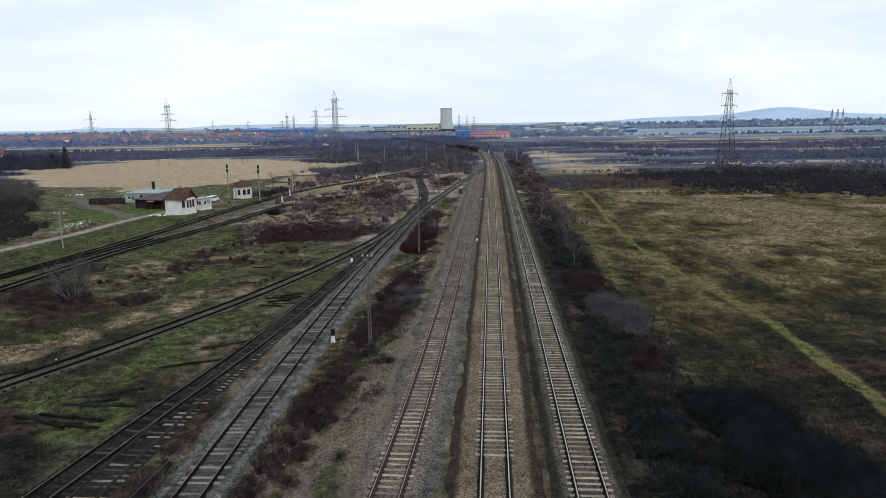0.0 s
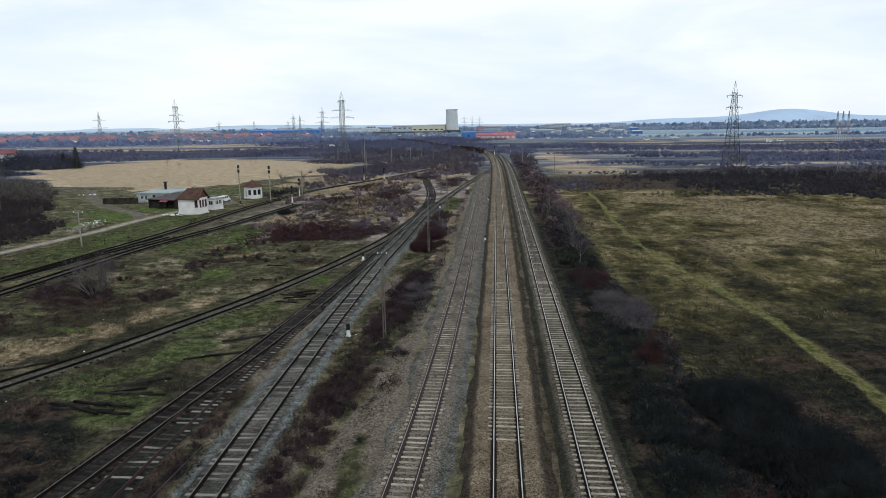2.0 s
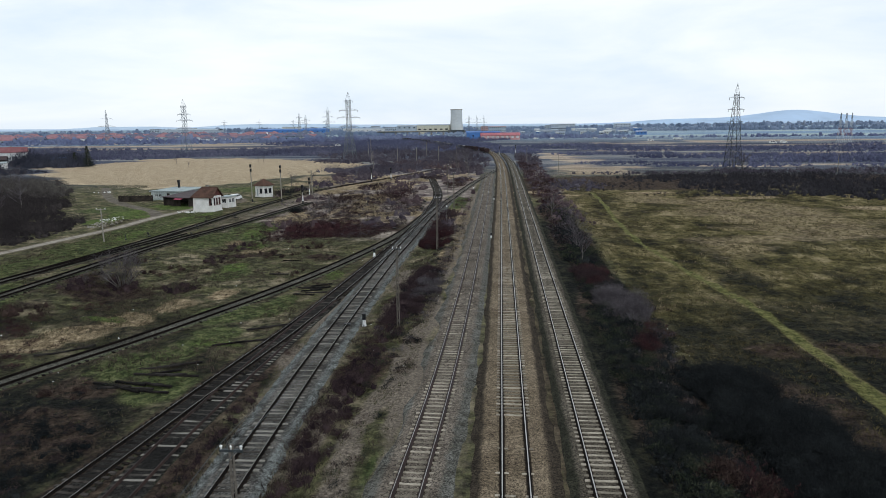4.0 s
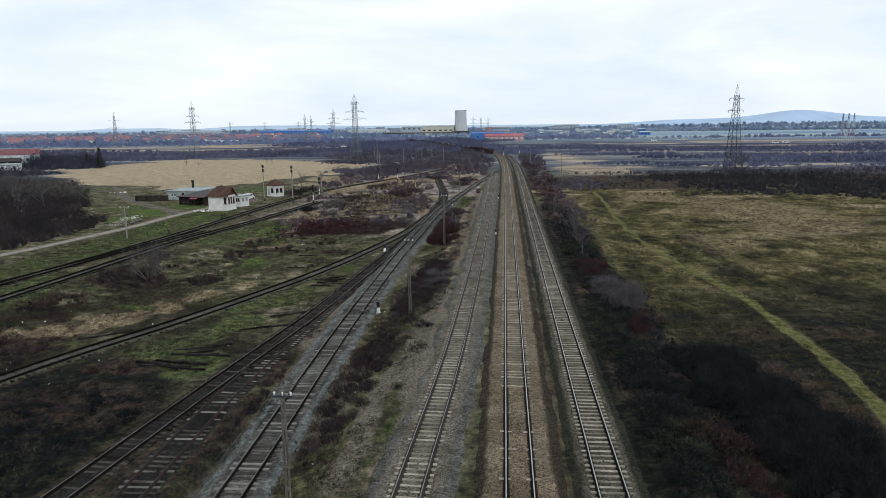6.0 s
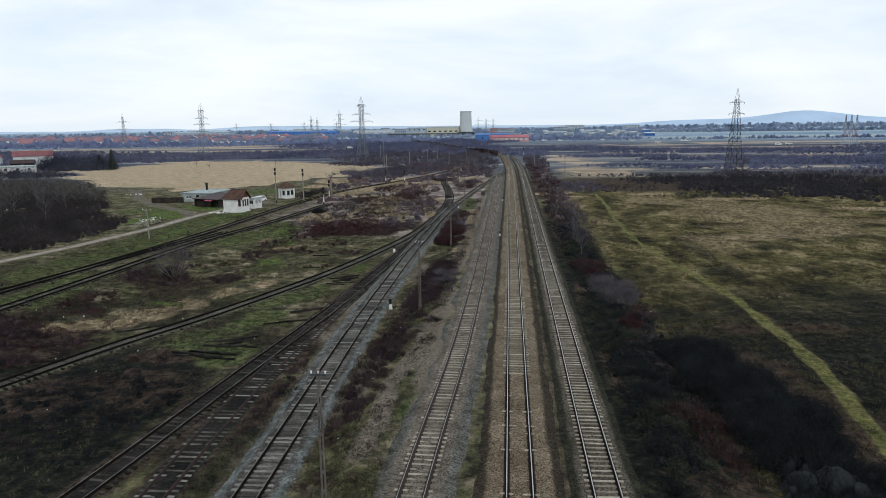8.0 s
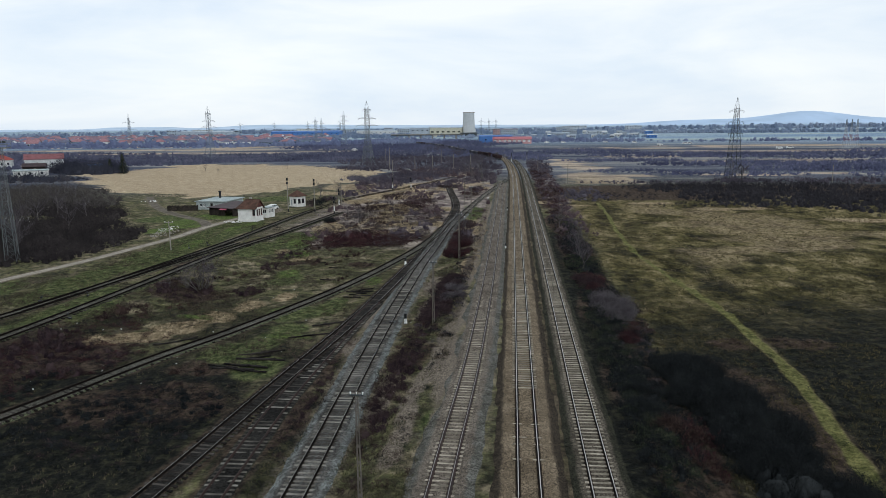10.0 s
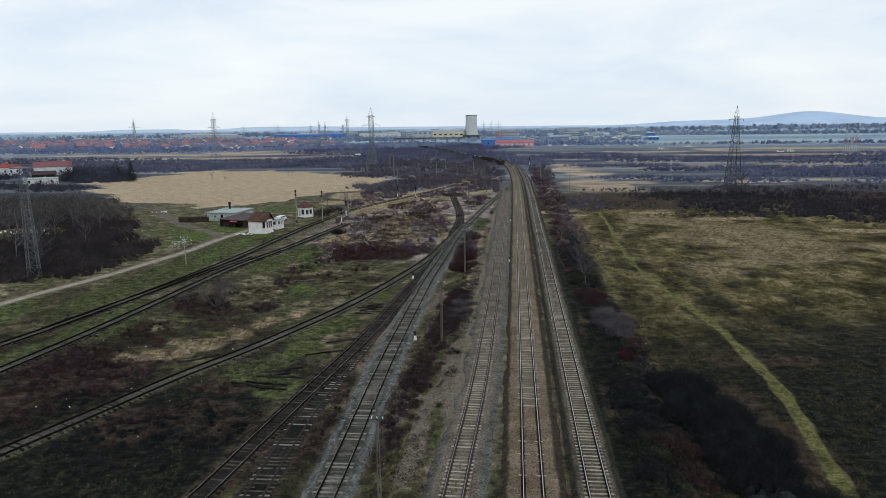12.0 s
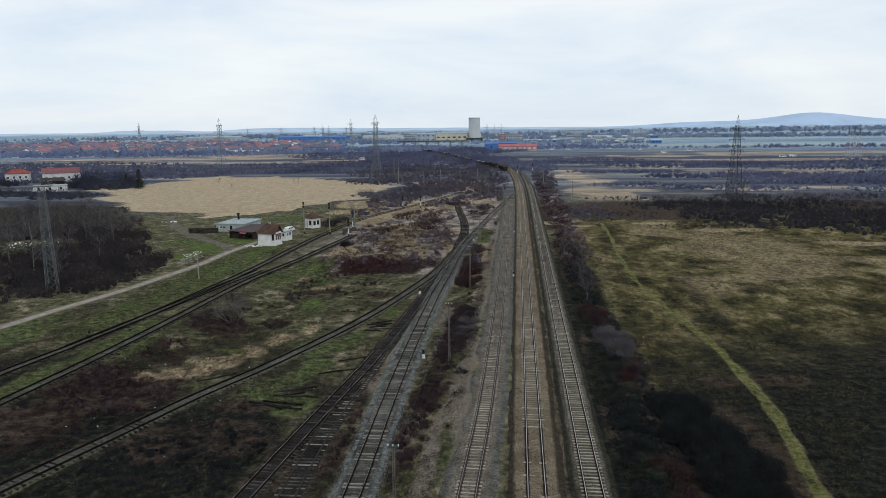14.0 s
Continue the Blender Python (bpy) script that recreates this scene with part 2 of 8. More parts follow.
    stubble = ramp_of(noise_at(0.3, 8, (1.3, 0.7, 1.0), 0.78), [(0.30, (0.22, 0.160, 0.100)), (0.42, (0.36, 0.277, 0.180)), (0.55, (0.46, 0.365, 0.248)), (0.70, (0.56, 0.455, 0.325))])
    dry = ramp_of(small, [(0.1, (0.11, 0.082, 0.048)), (0.5, (0.28, 0.212, 0.130)), (0.9, (0.46, 0.362, 0.235))])
    green = ramp_of(small, [(0.1, (0.024, 0.032, 0.014)), (0.5, (0.068, 0.083, 0.033)), (0.9, (0.150, 0.158, 0.070))])
    bare = ramp_of(noise_at(5.0, 6, None, 0.75), [(0.3, (0.066, 0.054, 0.042)), (0.5, (0.160, 0.132, 0.104)), (0.7, (0.30, 0.252, 0.202))])
    litter = ramp_of(small, [(0.1, (0.018, 0.014, 0.012)), (0.9, (0.088, 0.063, 0.046))])
    lush = ramp_of(small, [(0.1, (0.046, 0.070, 0.020)), (0.9, (0.126, 0.162, 0.050))])
    # far field colours, with blue distance haze put into them
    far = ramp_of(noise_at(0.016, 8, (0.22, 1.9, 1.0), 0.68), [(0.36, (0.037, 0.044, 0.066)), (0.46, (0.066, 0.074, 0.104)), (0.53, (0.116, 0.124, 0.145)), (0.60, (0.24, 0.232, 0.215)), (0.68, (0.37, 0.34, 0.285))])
    a1, a2, a3 = zone("zone_a")
    b1, b2, b3 = zone("zone_b")
    c1, c2, c3 = zone("zone_c")
    scrubland = mix(small, ramp_of(mid, [(0.1, (0.072, 0.058, 0.060)), (0.35, (0.155, 0.125, 0.116)), (0.55, (0.265, 0.220, 0.190)), (0.8, (0.44, 0.37, 0.31))]), ramp_of(mid, [(0.15, (0.085, 0.069, 0.068)), (0.45, (0.155, 0.127, 0.115)), (0.75, (0.25, 0.208, 0.178))]))
    trodden = ramp_of(small, [(0.1, (0.058, 0.063, 0.021)), (0.9, (0.190, 0.178, 0.069))])
    d1, d2, d3 = zone("zone_d")
    colour = mix(c1, rough_grass, field)
    colour = mix(ragged(d2), colour, scrubland)
    # blackish weeds, darkened further to hold the lens falloff
    weedy = ramp_of(small, [(0.1, (0.006, 0.0068, 0.0066)), (0.5, (0.0145, 0.0150, 0.0125)), (0.9, (0.036, 0.035, 0.022))])
    colour = mix(ragged(c2), colour, weedy)
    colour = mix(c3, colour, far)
    # the plain beyond, bluer and paler still: haze painted into the ground
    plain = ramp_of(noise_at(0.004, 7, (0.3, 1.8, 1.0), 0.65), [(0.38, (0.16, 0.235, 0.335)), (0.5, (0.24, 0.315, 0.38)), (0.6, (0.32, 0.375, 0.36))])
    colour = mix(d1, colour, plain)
    colour = mix(ragged(b1), colour, litter)
    # far dry patches are paler, distance haze being part of the colour
    dry = mix(c3, dry, ramp_of(noise_at(0.05, 7, (0.5, 1.4, 1.0), 0.7), [(0.35, (0.17, 0.14, 0.115)), (0.5, (0.33, 0.265, 0.205)), (0.65, (0.48, 0.39, 0.30))]))
    colour = mix(ragged(a1), colour, dry)
    colour = mix(ragged(a2), colour, green)
    colour = mix(ragged(a3), colour, bare)
    colour = mix(ragged(b2), colour, lush)
    colour = mix(ragged(d3), colour, trodden)
    colour = mix(ragged(b3), colour, stubble)
    grain = n.new("ShaderNodeMapRange")
    grain.inputs["From Min"].default_value = 0.28
    grain.inputs["From Max"].default_value = 0.72
    grain.inputs["To Min"].default_value = 0.25
    grain.inputs["To Max"].default_value = 1.75
    fine = noise_at(4.0, 8, None, 0.8)
    l.new(fine, grain.inputs["Value"])
    sc = n.new("ShaderNodeVectorMath")
    sc.operation = 'SCALE'
    l.new(colour, sc.inputs[0])
    l.new(grain.outputs["Result"], sc.inputs["Scale"])
    l.new(sc.outputs["Vector"], bsdf.inputs["Base Color"])
    bp = n.new("ShaderNodeBump")
    bp.inputs["Strength"].default_value = 0.8
    bp.inputs["Distance"].default_value = 0.25
    l.new(small, bp.inputs["Height"])
    l.new(bp.outputs["Normal"], bsdf.inputs["Normal"])
    return m


MAT = {
    "ground": ground_material(),
    "ballast_brown": gravel_material("ballast_brown", [(0.098, 0.075, 0.050), (0.178, 0.139, 0.096)], 15, 0.35, [(0.020, 0.016, 0.012), (0.048, 0.038, 0.028)]),
    "ballast_grey": gravel_material("ballast_grey", [(0.056, 0.047, 0.036), (0.108, 0.093, 0.073)], 15, 0.35, [(0.012, 0.012, 0.009), (0.036, 0.035, 0.024)]),
    "ballast_left": gravel_material("worn_grey_ballast", [(0.080, 0.066, 0.053), (0.155, 0.131, 0.106)], 15, 0.35, [(0.042, 0.040, 0.032), (0.120, 0.117, 0.104)]),
    "ballast_ladder": gravel_material("oily_ballast", [(0.030, 0.029, 0.027), (0.115, 0.108, 0.098)], 15, 0.3, [(0.042, 0.044, 0.040), (0.168, 0.176, 0.168)]),
    "ballast_siding": gravel_material("weathered_siding_ballast", [(0.044, 0.041, 0.034), (0.100, 0.094, 0.078)], 15, 0.35, [(0.040, 0.046, 0.026), (0.095, 0.100, 0.058)]),
    "ballast_old": gravel_material("ballast_old", [(0.010, 0.0095, 0.009), (0.030, 0.028, 0.025)], 15, 0.35, [(0.020, 0.022, 0.014), (0.066, 0.066, 0.040)]),
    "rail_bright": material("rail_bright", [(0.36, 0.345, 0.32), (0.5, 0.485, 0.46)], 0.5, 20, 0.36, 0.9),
    # near black: the shade along the rail is put into this colour
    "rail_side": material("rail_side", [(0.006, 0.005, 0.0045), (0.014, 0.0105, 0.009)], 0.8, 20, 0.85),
    "ballast_pale": gravel_material("ballast_pale", [(0.02, 0.017, 0.014), (0.045, 0.04, 0.035), (0.15, 0.145, 0.14)], 12, 0.7),
    "ballast_blue": gravel_material("blue_grey_ballast", [(0.045, 0.039, 0.031), (0.075, 0.069, 0.06), (0.14, 0.146, 0.142)], 9.5, 0.3),
    # rust stain, with the shadow beside the rails painted into its darkness
    "ballast_stain_shade": gravel_material("rust_and_shade_ballast", [(0.024, 0.017, 0.012), (0.056, 0.042, 0.031)], 15),
    "rail_rust": material("rail_rust", [(0.016, 0.009, 0.0075), (0.036, 0.018, 0.0135)], 0.8, 20, 0.75),
    "rail_worn": material("rail_worn", [(0.26, 0.24, 0.22), (0.40, 0.38, 0.36)], 0.5, 20, 0.36, 0.9),
    "concrete_sleeper": material("concrete_sleeper", [(0.16, 0.139, 0.108), (0.25, 0.220, 0.172), (0.38, 0.335, 0.267)], 0.8, 7, 0.9, objvar=0.4),
    "wood_sleeper": material("wood_sleeper", [(0.012, 0.010, 0.009), (0.026, 0.022, 0.019), (0.075, 0.066, 0.058)], 0.8, 9, 0.9, objvar=0.45),
    "burnt_sleeper": material("blackened_timber", [(0.007, 0.0065, 0.006), (0.015, 0.013, 0.012), (0.034, 0.03, 0.027)], 0.8, 9, 0.9, objvar=0.3),
    "grey_sleeper": material("grey_sleeper", [(0.050, 0.045, 0.039), (0.115, 0.105, 0.090), (0.22, 0.205, 0.178)], 0.8, 9, 0.9, objvar=0.55),
    "concrete": material("concrete", [(0.20, 0.18, 0.15), (0.31, 0.285, 0.25)], 0.7, 8, 0.9),
    "plaster": material("white_plaster", [(0.60, 0.585, 0.55), (0.74, 0.72, 0.69)], 0.7, 5, 0.85, grain_depth=0.3),
    "plaster_grey": material("grey_green_plaster", [(0.30, 0.34, 0.33), (0.45, 0.48, 0.46)], 0.7, 5, 0.85),
    "roof_tile": material("weathered_clay_tile", [(0.058, 0.036, 0.029), (0.115, 0.064, 0.048)], 0.9, 6, 0.85, bump=0.4),
    "roof_felt": material("grey_felt_roof", [(0.25, 0.29, 0.29), (0.38, 0.42, 0.41)], 0.5, 5, 0.85),
    "roof_rust": material("rusty_sheet_roof", [(0.024, 0.015, 0.016), (0.052, 0.030, 0.030)], 0.6, 6, 0.7),
    "red_frame": material("red_brown_paint", [(0.09, 0.03, 0.025), (0.14, 0.05, 0.04)], 1.0, 8, 0.6),
    "dark_wood": material("dark_boards", [(0.02, 0.017, 0.015), (0.05, 0.04, 0.035)], 1.0, 9, 0.9),
    "window": material("window_glass", [(0.012, 0.014, 0.017), (0.03, 0.034, 0.04)], 0.8, 5, 0.08),
    "dirt_dark": material("rutted_earth", [(0.07, 0.06, 0.047), (0.16, 0.138, 0.11)], 0.6, 3, 0.95, bump=0.4),
    "dirt": material("dirt_road", [(0.19, 0.165, 0.135), (0.33, 0.29, 0.24)], 0.5, 4, 0.95, bump=0.4),
    # steel of far pylons: distance haze is mixed into its pale blue-grey
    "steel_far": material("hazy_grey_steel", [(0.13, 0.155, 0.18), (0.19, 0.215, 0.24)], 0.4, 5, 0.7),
    "steel": material("galvanised_steel", [(0.10, 0.115, 0.12), (0.17, 0.185, 0.19)], 0.4, 5, 0.6, 0.3),
    "steel_dark": material("dark_steel", [(0.035, 0.042, 0.045), (0.07, 0.08, 0.085)], 0.4, 5, 0.6, 0.3),
    "black": material("black_paint", [(0.008, 0.008, 0.008), (0.016, 0.016, 0.017)], 1.0, 8, 0.5),
    "white": material("white_paint", [(0.62, 0.62, 0.60), (0.8, 0.8, 0.78)], 1.0, 8, 0.6),
    "pole_concrete": material("weathered_pole_concrete", [(0.085, 0.074, 0.062), (0.16, 0.142, 0.122)], 0.7, 8, 0.9),
    "bark": material("grey_bark", [(0.09, 0.08, 0.075), (0.17, 0.155, 0.145)], 1.5, 9, 0.9),
}
TWIG = {
    "purple": material("bramble_twigs", [(0.020, 0.013, 0.016), (0.040, 0.026, 0.028), (0.062, 0.042, 0.042)], 0.5, 5, 0.9, island=0.5, soften=0.72),
    "red": material("red_twigs", [(0.022, 0.010, 0.012), (0.044, 0.019, 0.021), (0.070, 0.032, 0.032)], 0.5, 5, 0.9, island=0.5, soften=0.72),
    "brown": material("brown_twigs", [(0.018, 0.0115, 0.011), (0.041, 0.026, 0.022), (0.072, 0.049, 0.040)], 0.5, 5, 0.9, island=0.5, soften=0.72),
    "grey": material("grey_twigs", [(0.045, 0.038, 0.042), (0.085, 0.075, 0.082), (0.13, 0.115, 0.12)], 0.5, 5, 0.9, island=0.5, soften=0.72),
    "dark": material("dark_twigs", [(0.008, 0.0095, 0.0105), (0.0145, 0.0165, 0.0172), (0.025, 0.0275, 0.028)], 0.5, 5, 0.9, island=0.5, soften=0.72),
    "olive": material("olive_twigs", [(0.016, 0.021, 0.014), (0.032, 0.04, 0.024), (0.055, 0.058, 0.036)], 0.5, 5, 0.9, island=0.5, soften=0.72),
    "wood": material("dark_sapling_twigs", [(0.015, 0.0125, 0.013), (0.028, 0.0235, 0.0235), (0.052, 0.044, 0.042)], 0.12, 5, 0.9, island=0.3, soften=0.5),
    "greywood": material("grey_sapling_twigs", [(0.034, 0.030, 0.028), (0.062, 0.055, 0.050), (0.105, 0.094, 0.084)], 0.08, 5, 0.9, island=0.5, soften=0.6),
    "belt": material("thorn_belt", [(0.017, 0.016, 0.019), (0.029, 0.027, 0.031), (0.048, 0.044, 0.048)], 0.05, 1, 0.95, island=0.2, soften=0.6, grain_depth=0.4),
    # next three: twig colours with blue distance haze painted in
    "far": material("hazed_far_scrub", [(0.044, 0.047, 0.076), (0.074, 0.076, 0.116), (0.118, 0.117, 0.162)], 0.03, 0.4, 0.95, island=0.2, soften=0.6, grain_depth=0.4),
    "distant": material("hazed_distant_woods", [(0.10, 0.14, 0.215), (0.155, 0.20, 0.285), (0.22, 0.265, 0.34)], 0.006, 0.2, 0.95, island=0.2, soften=0.6, grain_depth=0.4),
    "farhaze": material("hazed_distant_scrub", [(0.085, 0.10, 0.175), (0.125, 0.148, 0.24), (0.168, 0.195, 0.285)], 0.01, 0.2, 0.95, island=0.2, soften=0.6, grain_depth=0.4),
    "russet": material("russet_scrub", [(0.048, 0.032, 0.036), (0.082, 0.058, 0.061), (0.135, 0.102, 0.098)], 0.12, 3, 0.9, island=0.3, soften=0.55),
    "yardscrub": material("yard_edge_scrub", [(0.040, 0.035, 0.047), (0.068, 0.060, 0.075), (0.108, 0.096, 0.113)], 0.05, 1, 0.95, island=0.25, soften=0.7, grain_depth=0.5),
    # mid-distance haze is put into this bluish colour too
    "midhaze": material("hazed_dark_scrub", [(0.054, 0.059, 0.104), (0.085, 0.091, 0.150), (0.122, 0.129, 0.198)], 0.02, 0.4, 0.95, island=0.25, soften=0.75, grain_depth=0.5),
    "grove": material("dark_grove", [(0.022, 0.024, 0.036), (0.036, 0.038, 0.052), (0.056, 0.056, 0.07)], 0.05, 1, 0.95, island=0.25, soften=0.6, grain_depth=0.5),
    "plum": material("plum_scrub", [(0.040, 0.032, 0.040), (0.070, 0.056, 0.066), (0.112, 0.092, 0.10)], 0.12, 3, 0.9, island=0.3, soften=0.55),
    "straw": material("straw_grass", [(0.10, 0.075, 0.045), (0.19, 0.145, 0.09), (0.29, 0.23, 0.15)], 0.3, 5, 0.9, island=0.5, soften=0.72),
    "meadow": material("meadow_grass", [(0.026, 0.023, 0.012), (0.055, 0.047, 0.021), (0.11, 0.09, 0.043)], 0.15, 5, 0.9, island=0.5, soften=0.72),
    "fresh": material("green_grass", [(0.038, 0.048, 0.019), (0.080, 0.092, 0.038), (0.145, 0.152, 0.066)], 0.3, 5, 0.9, island=0.6, soften=0.72),
    "stalk": material("dead_stalks", [(0.020, 0.015, 0.014), (0.045, 0.034, 0.029), (0.10, 0.075, 0.058)], 0.4, 5, 0.9, island=0.6, soften=0.6),
    "pale_straw": material("pale_stubble", [(0.30, 0.225, 0.145), (0.42, 0.325, 0.22), (0.56, 0.45, 0.32)], 0.1, 5, 0.9, island=0.6, soften=0.8),
    "yard": material("yard_weeds", [(0.034, 0.038, 0.018), (0.066, 0.064, 0.032), (0.115, 0.094, 0.056)], 0.2, 5, 0.9, island=0.5, soften=0.72),
}


# ---------- mesh helpers ----------
class Geo:
    """Collects vertices and faces of one mesh."""

    def __init__(self):
        self.v, self.f = [], []

    def add(self, verts, faces):
        k = len(self.v)
        self.v += [tuple(p) for p in verts]
        self.f += [tuple(i + k for i in f) for f in faces]
        return self

    def box(self, x0, y0, z0, x1, y1, z1):
        return self.add([(x0, y0, z0), (x1, y0, z0), (x1, y1, z0), (x0, y1, z0), (x0, y0, z1), (x1, y0, z1), (x1, y1, z1), (x0, y1, z1)],
                        [(3, 2, 1, 0), (4, 5, 6, 7), (0, 1, 5, 4), (1, 2, 6, 5), (2, 3, 7, 6), (3, 0, 4, 7)])

    def bar(self, p, q, r, r2=None, n=4):
        """A tapered bar with n sides from p to q."""
        p, q = Vector(p), Vector(q)
        d = (q - p).normalized()
        u = d.orthogonal().normalized()
        w = d.cross(u)
        r2 = r if r2 is None else r2
        ring = [(math.cos(2 * math.pi * (i + 0.5) / n), math.sin(2 * math.pi * (i + 0.5) / n)) for i in range(n)]
        verts = [p + r * (c * u + s * w) for c, s in ring] + [q + r2 * (c * u + s * w) for c, s in ring]
        faces = [(i, (i + 1) % n, n + (i + 1) % n, n + i) for i in range(n)] + [tuple(range(n))[::-1], tuple(range(n, 2 * n))]
        return self.add(verts, faces)

    def weld(self):
        """Joins points that lie in one place."""
        seen, index, kept = {}, [], []
        for p in self.v:
            key = tuple(round(c, 4) for c in p)
            if key not in seen:
                seen[key] = len(kept)
                kept.append(p)
            index.append(seen[key])
        self.v, self.f = kept, [tuple(index[i] for i in f) for f in self.f]
        return self

    def mesh(self, name, mat):
        me = bpy.data.meshes.new(name)
        me.from_pydata(self.v, [], self.f)
        me.materials.append(mat)
        me.update()
        return me


def part(name, geo, mat, parent, label=""):
    ob = new(name, geo.mesh(name, mat) if isinstance(geo, Geo) else geo)
    ob.parent = parent
    if label:
        ob["label"] = label
    return ob


def empty(name, m=None):
    ob = new(name)
    ob.empty_display_size = 0.5
    if m is not None:
        ob.matrix_basis = m
    return ob


def mesh_np(name, verts, faces, mat, smooth_shade=False):
    me = bpy.data.meshes.new(name)
    verts = np.asarray(verts, np.float32)
    faces = np.asarray(faces, np.int32)
    k = faces.shape[1]
    me.vertices.add(len(verts))
    me.vertices.foreach_set("co", verts.ravel())
    me.loops.add(faces.size)
    me.loops.foreach_set("vertex_index", faces.ravel())
    me.polygons.add(len(faces))
    me.polygons.foreach_set("loop_start", np.arange(0, faces.size, k, dtype=np.int32))
    me.materials.append(mat)
    me.update(calc_edges=True)
    if smooth_shade:
        me.polygons.foreach_set("use_smooth", np.ones(len(faces), bool))
    return me


def strip(name, line, section, mat, lift=None):
    """Sweeps a cross-section of (offset, height) along a line over the land."""
    _, nor = normals_of(line)
    off = np.array([s[0] for s in section])
    hgt = np.array([s[1] for s in section])
    xy = line[:, None, :] + nor[:, None, :] * off[None, :, None]
    base = gz(line[:, 0], line[:, 1])[:, None] if lift is None else np.broadcast_to(lift, (len(line), 1))
    z = base + hgt[None, :]
    v = np.concatenate([xy, z[..., None]], 2).reshape(-1, 3)
    n, k = len(line), len(section)
    i, j = np.meshgrid(np.arange(n - 1), np.arange(k - 1), indexing="ij")
    a = (i * k + j).ravel()
    f = np.stack([a, a + 1, a + k + 1, a + k], 1)
    return v, f


# ---------- the tracks' lines ----------
TRACKS = {
    "main": [(0, -80), (0, 60), (0, 160), (-0.1, 240), (-0.6, 300), (-1.8, 350), (-4.5, 412), (-10.5, 480), (-25, 570), (-48, 660), (-80, 750)],
    "right": [(4.95, -80), (4.95, 60), (4.95, 160), (4.9, 240), (4.5, 300), (3.4, 350), (0.8, 412), (-5, 475), (-19, 570), (-42, 660), (-74, 750)],
    "left": [(-7.4, -80), (-6.6, -10), (-6.0, 16.4), (-5.4, 33), (-5.0, 60), (-4.9, 105), (-5.0, 170), (-5.2, 220), (-4.9, 254)],
    "ladder": [(-15.4, -60), (-15.9, 0), (-16.3, 18), (-17.1, 42), (-17.4, 58), (-17.5, 75), (-17.5, 92), (-17.1, 108), (-16.5, 130), (-15.6, 145), (-13.9, 166), (-11.4, 197), (-9.0, 221), (-5.6, 250), (-0.7, 296)],
    "dark": [(-31.5, -40), (-27.2, 5), (-25.9, 16), (-24.9, 26), (-23.6, 38), (-22, 52), (-20.9, 66), (-20, 80), (-18.9, 98), (-18.2, 115), (-17.4, 130), (-17.2, 143), (-17.2, 157), (-17.8, 170), (-19.4, 187), (-23.2, 215), (-25.4, 232)],
    "stub": [(-20.2, -20), (-21.5, 5), (-22.1, 18), (-22.4, 29), (-22.2, 38), (-21.7, 50), (-20.9, 64)],
    "thin": [(-60, -25), (-52.4, 2), (-47.6, 18.5), (-44, 29), (-40.4, 39), (-36.6, 47.5), (-33, 57), (-28.6, 70), (-25.4, 82), (-22.6, 95), (-20.3, 107), (-18.5, 122), (-17.7, 134)],
    "far_a": [(-78, -30), (-74, 5), (-71, 25), (-68.6, 42), (-66.2, 54), (-64.8, 63), (-63.6, 74), (-62.3, 86), (-61.2, 98), (-60.4, 111), (-59.8, 130), (-58.9, 150), (-57, 171), (-53.5, 194), (-48.6, 213), (-43.9, 228), (-36, 255), (-27, 290)],
    "crossover": [(-66.8, 52), (-65.9, 58), (-64.6, 66), (-62.6, 78), (-61.2, 88), (-60.0, 96), (-58.6, 106)],
    "far_b": [(-68, -30), (-64.5, 10), (-61.6, 32), (-60.2, 45), (-59.3, 58), (-58.7, 70), (-58.2, 82), (-57.2, 98), (-55.8, 108), (-54, 120), (-52.6, 132), (-51.3, 143), (-49.5, 158)],
}
LINES = {k: spline(v, 2.0) for k, v in TRACKS.items()}
ROAD = spline([(-97, 20), (-89, 45), (-84.9, 60.9), (-82.7, 71.7), (-79.6, 84), (-77, 100), (-75.4, 112), (-75.2, 126), (-73.6, 141), (-72.5, 152), (-70.5, 166)], 1.5)
ROAD_B = spline([(-75.6, 129), (-79.5, 136), (-85.0, 141.6), (-95, 151), (-106, 163.5), (-117, 179.5), (-127, 196)], 1.5)
PATH_R = spline([(23, 5), (25, 22.7), (26.2, 32), (27.4, 44), (27.3, 53), (26.9, 62), (25.6, 76), (23.9, 90), (22.8, 108), (23.3, 130), (25.4, 172), (25.6, 190)], 1.5)
TAN_FIELD = [(-226, 312), (-200, 277), (-141, 210), (-119, 195), (-94, 211), (-82, 232), (-72, 262), (-66, 300), (-72, 336), (-100, 362), (-165, 397), (-205, 370)]

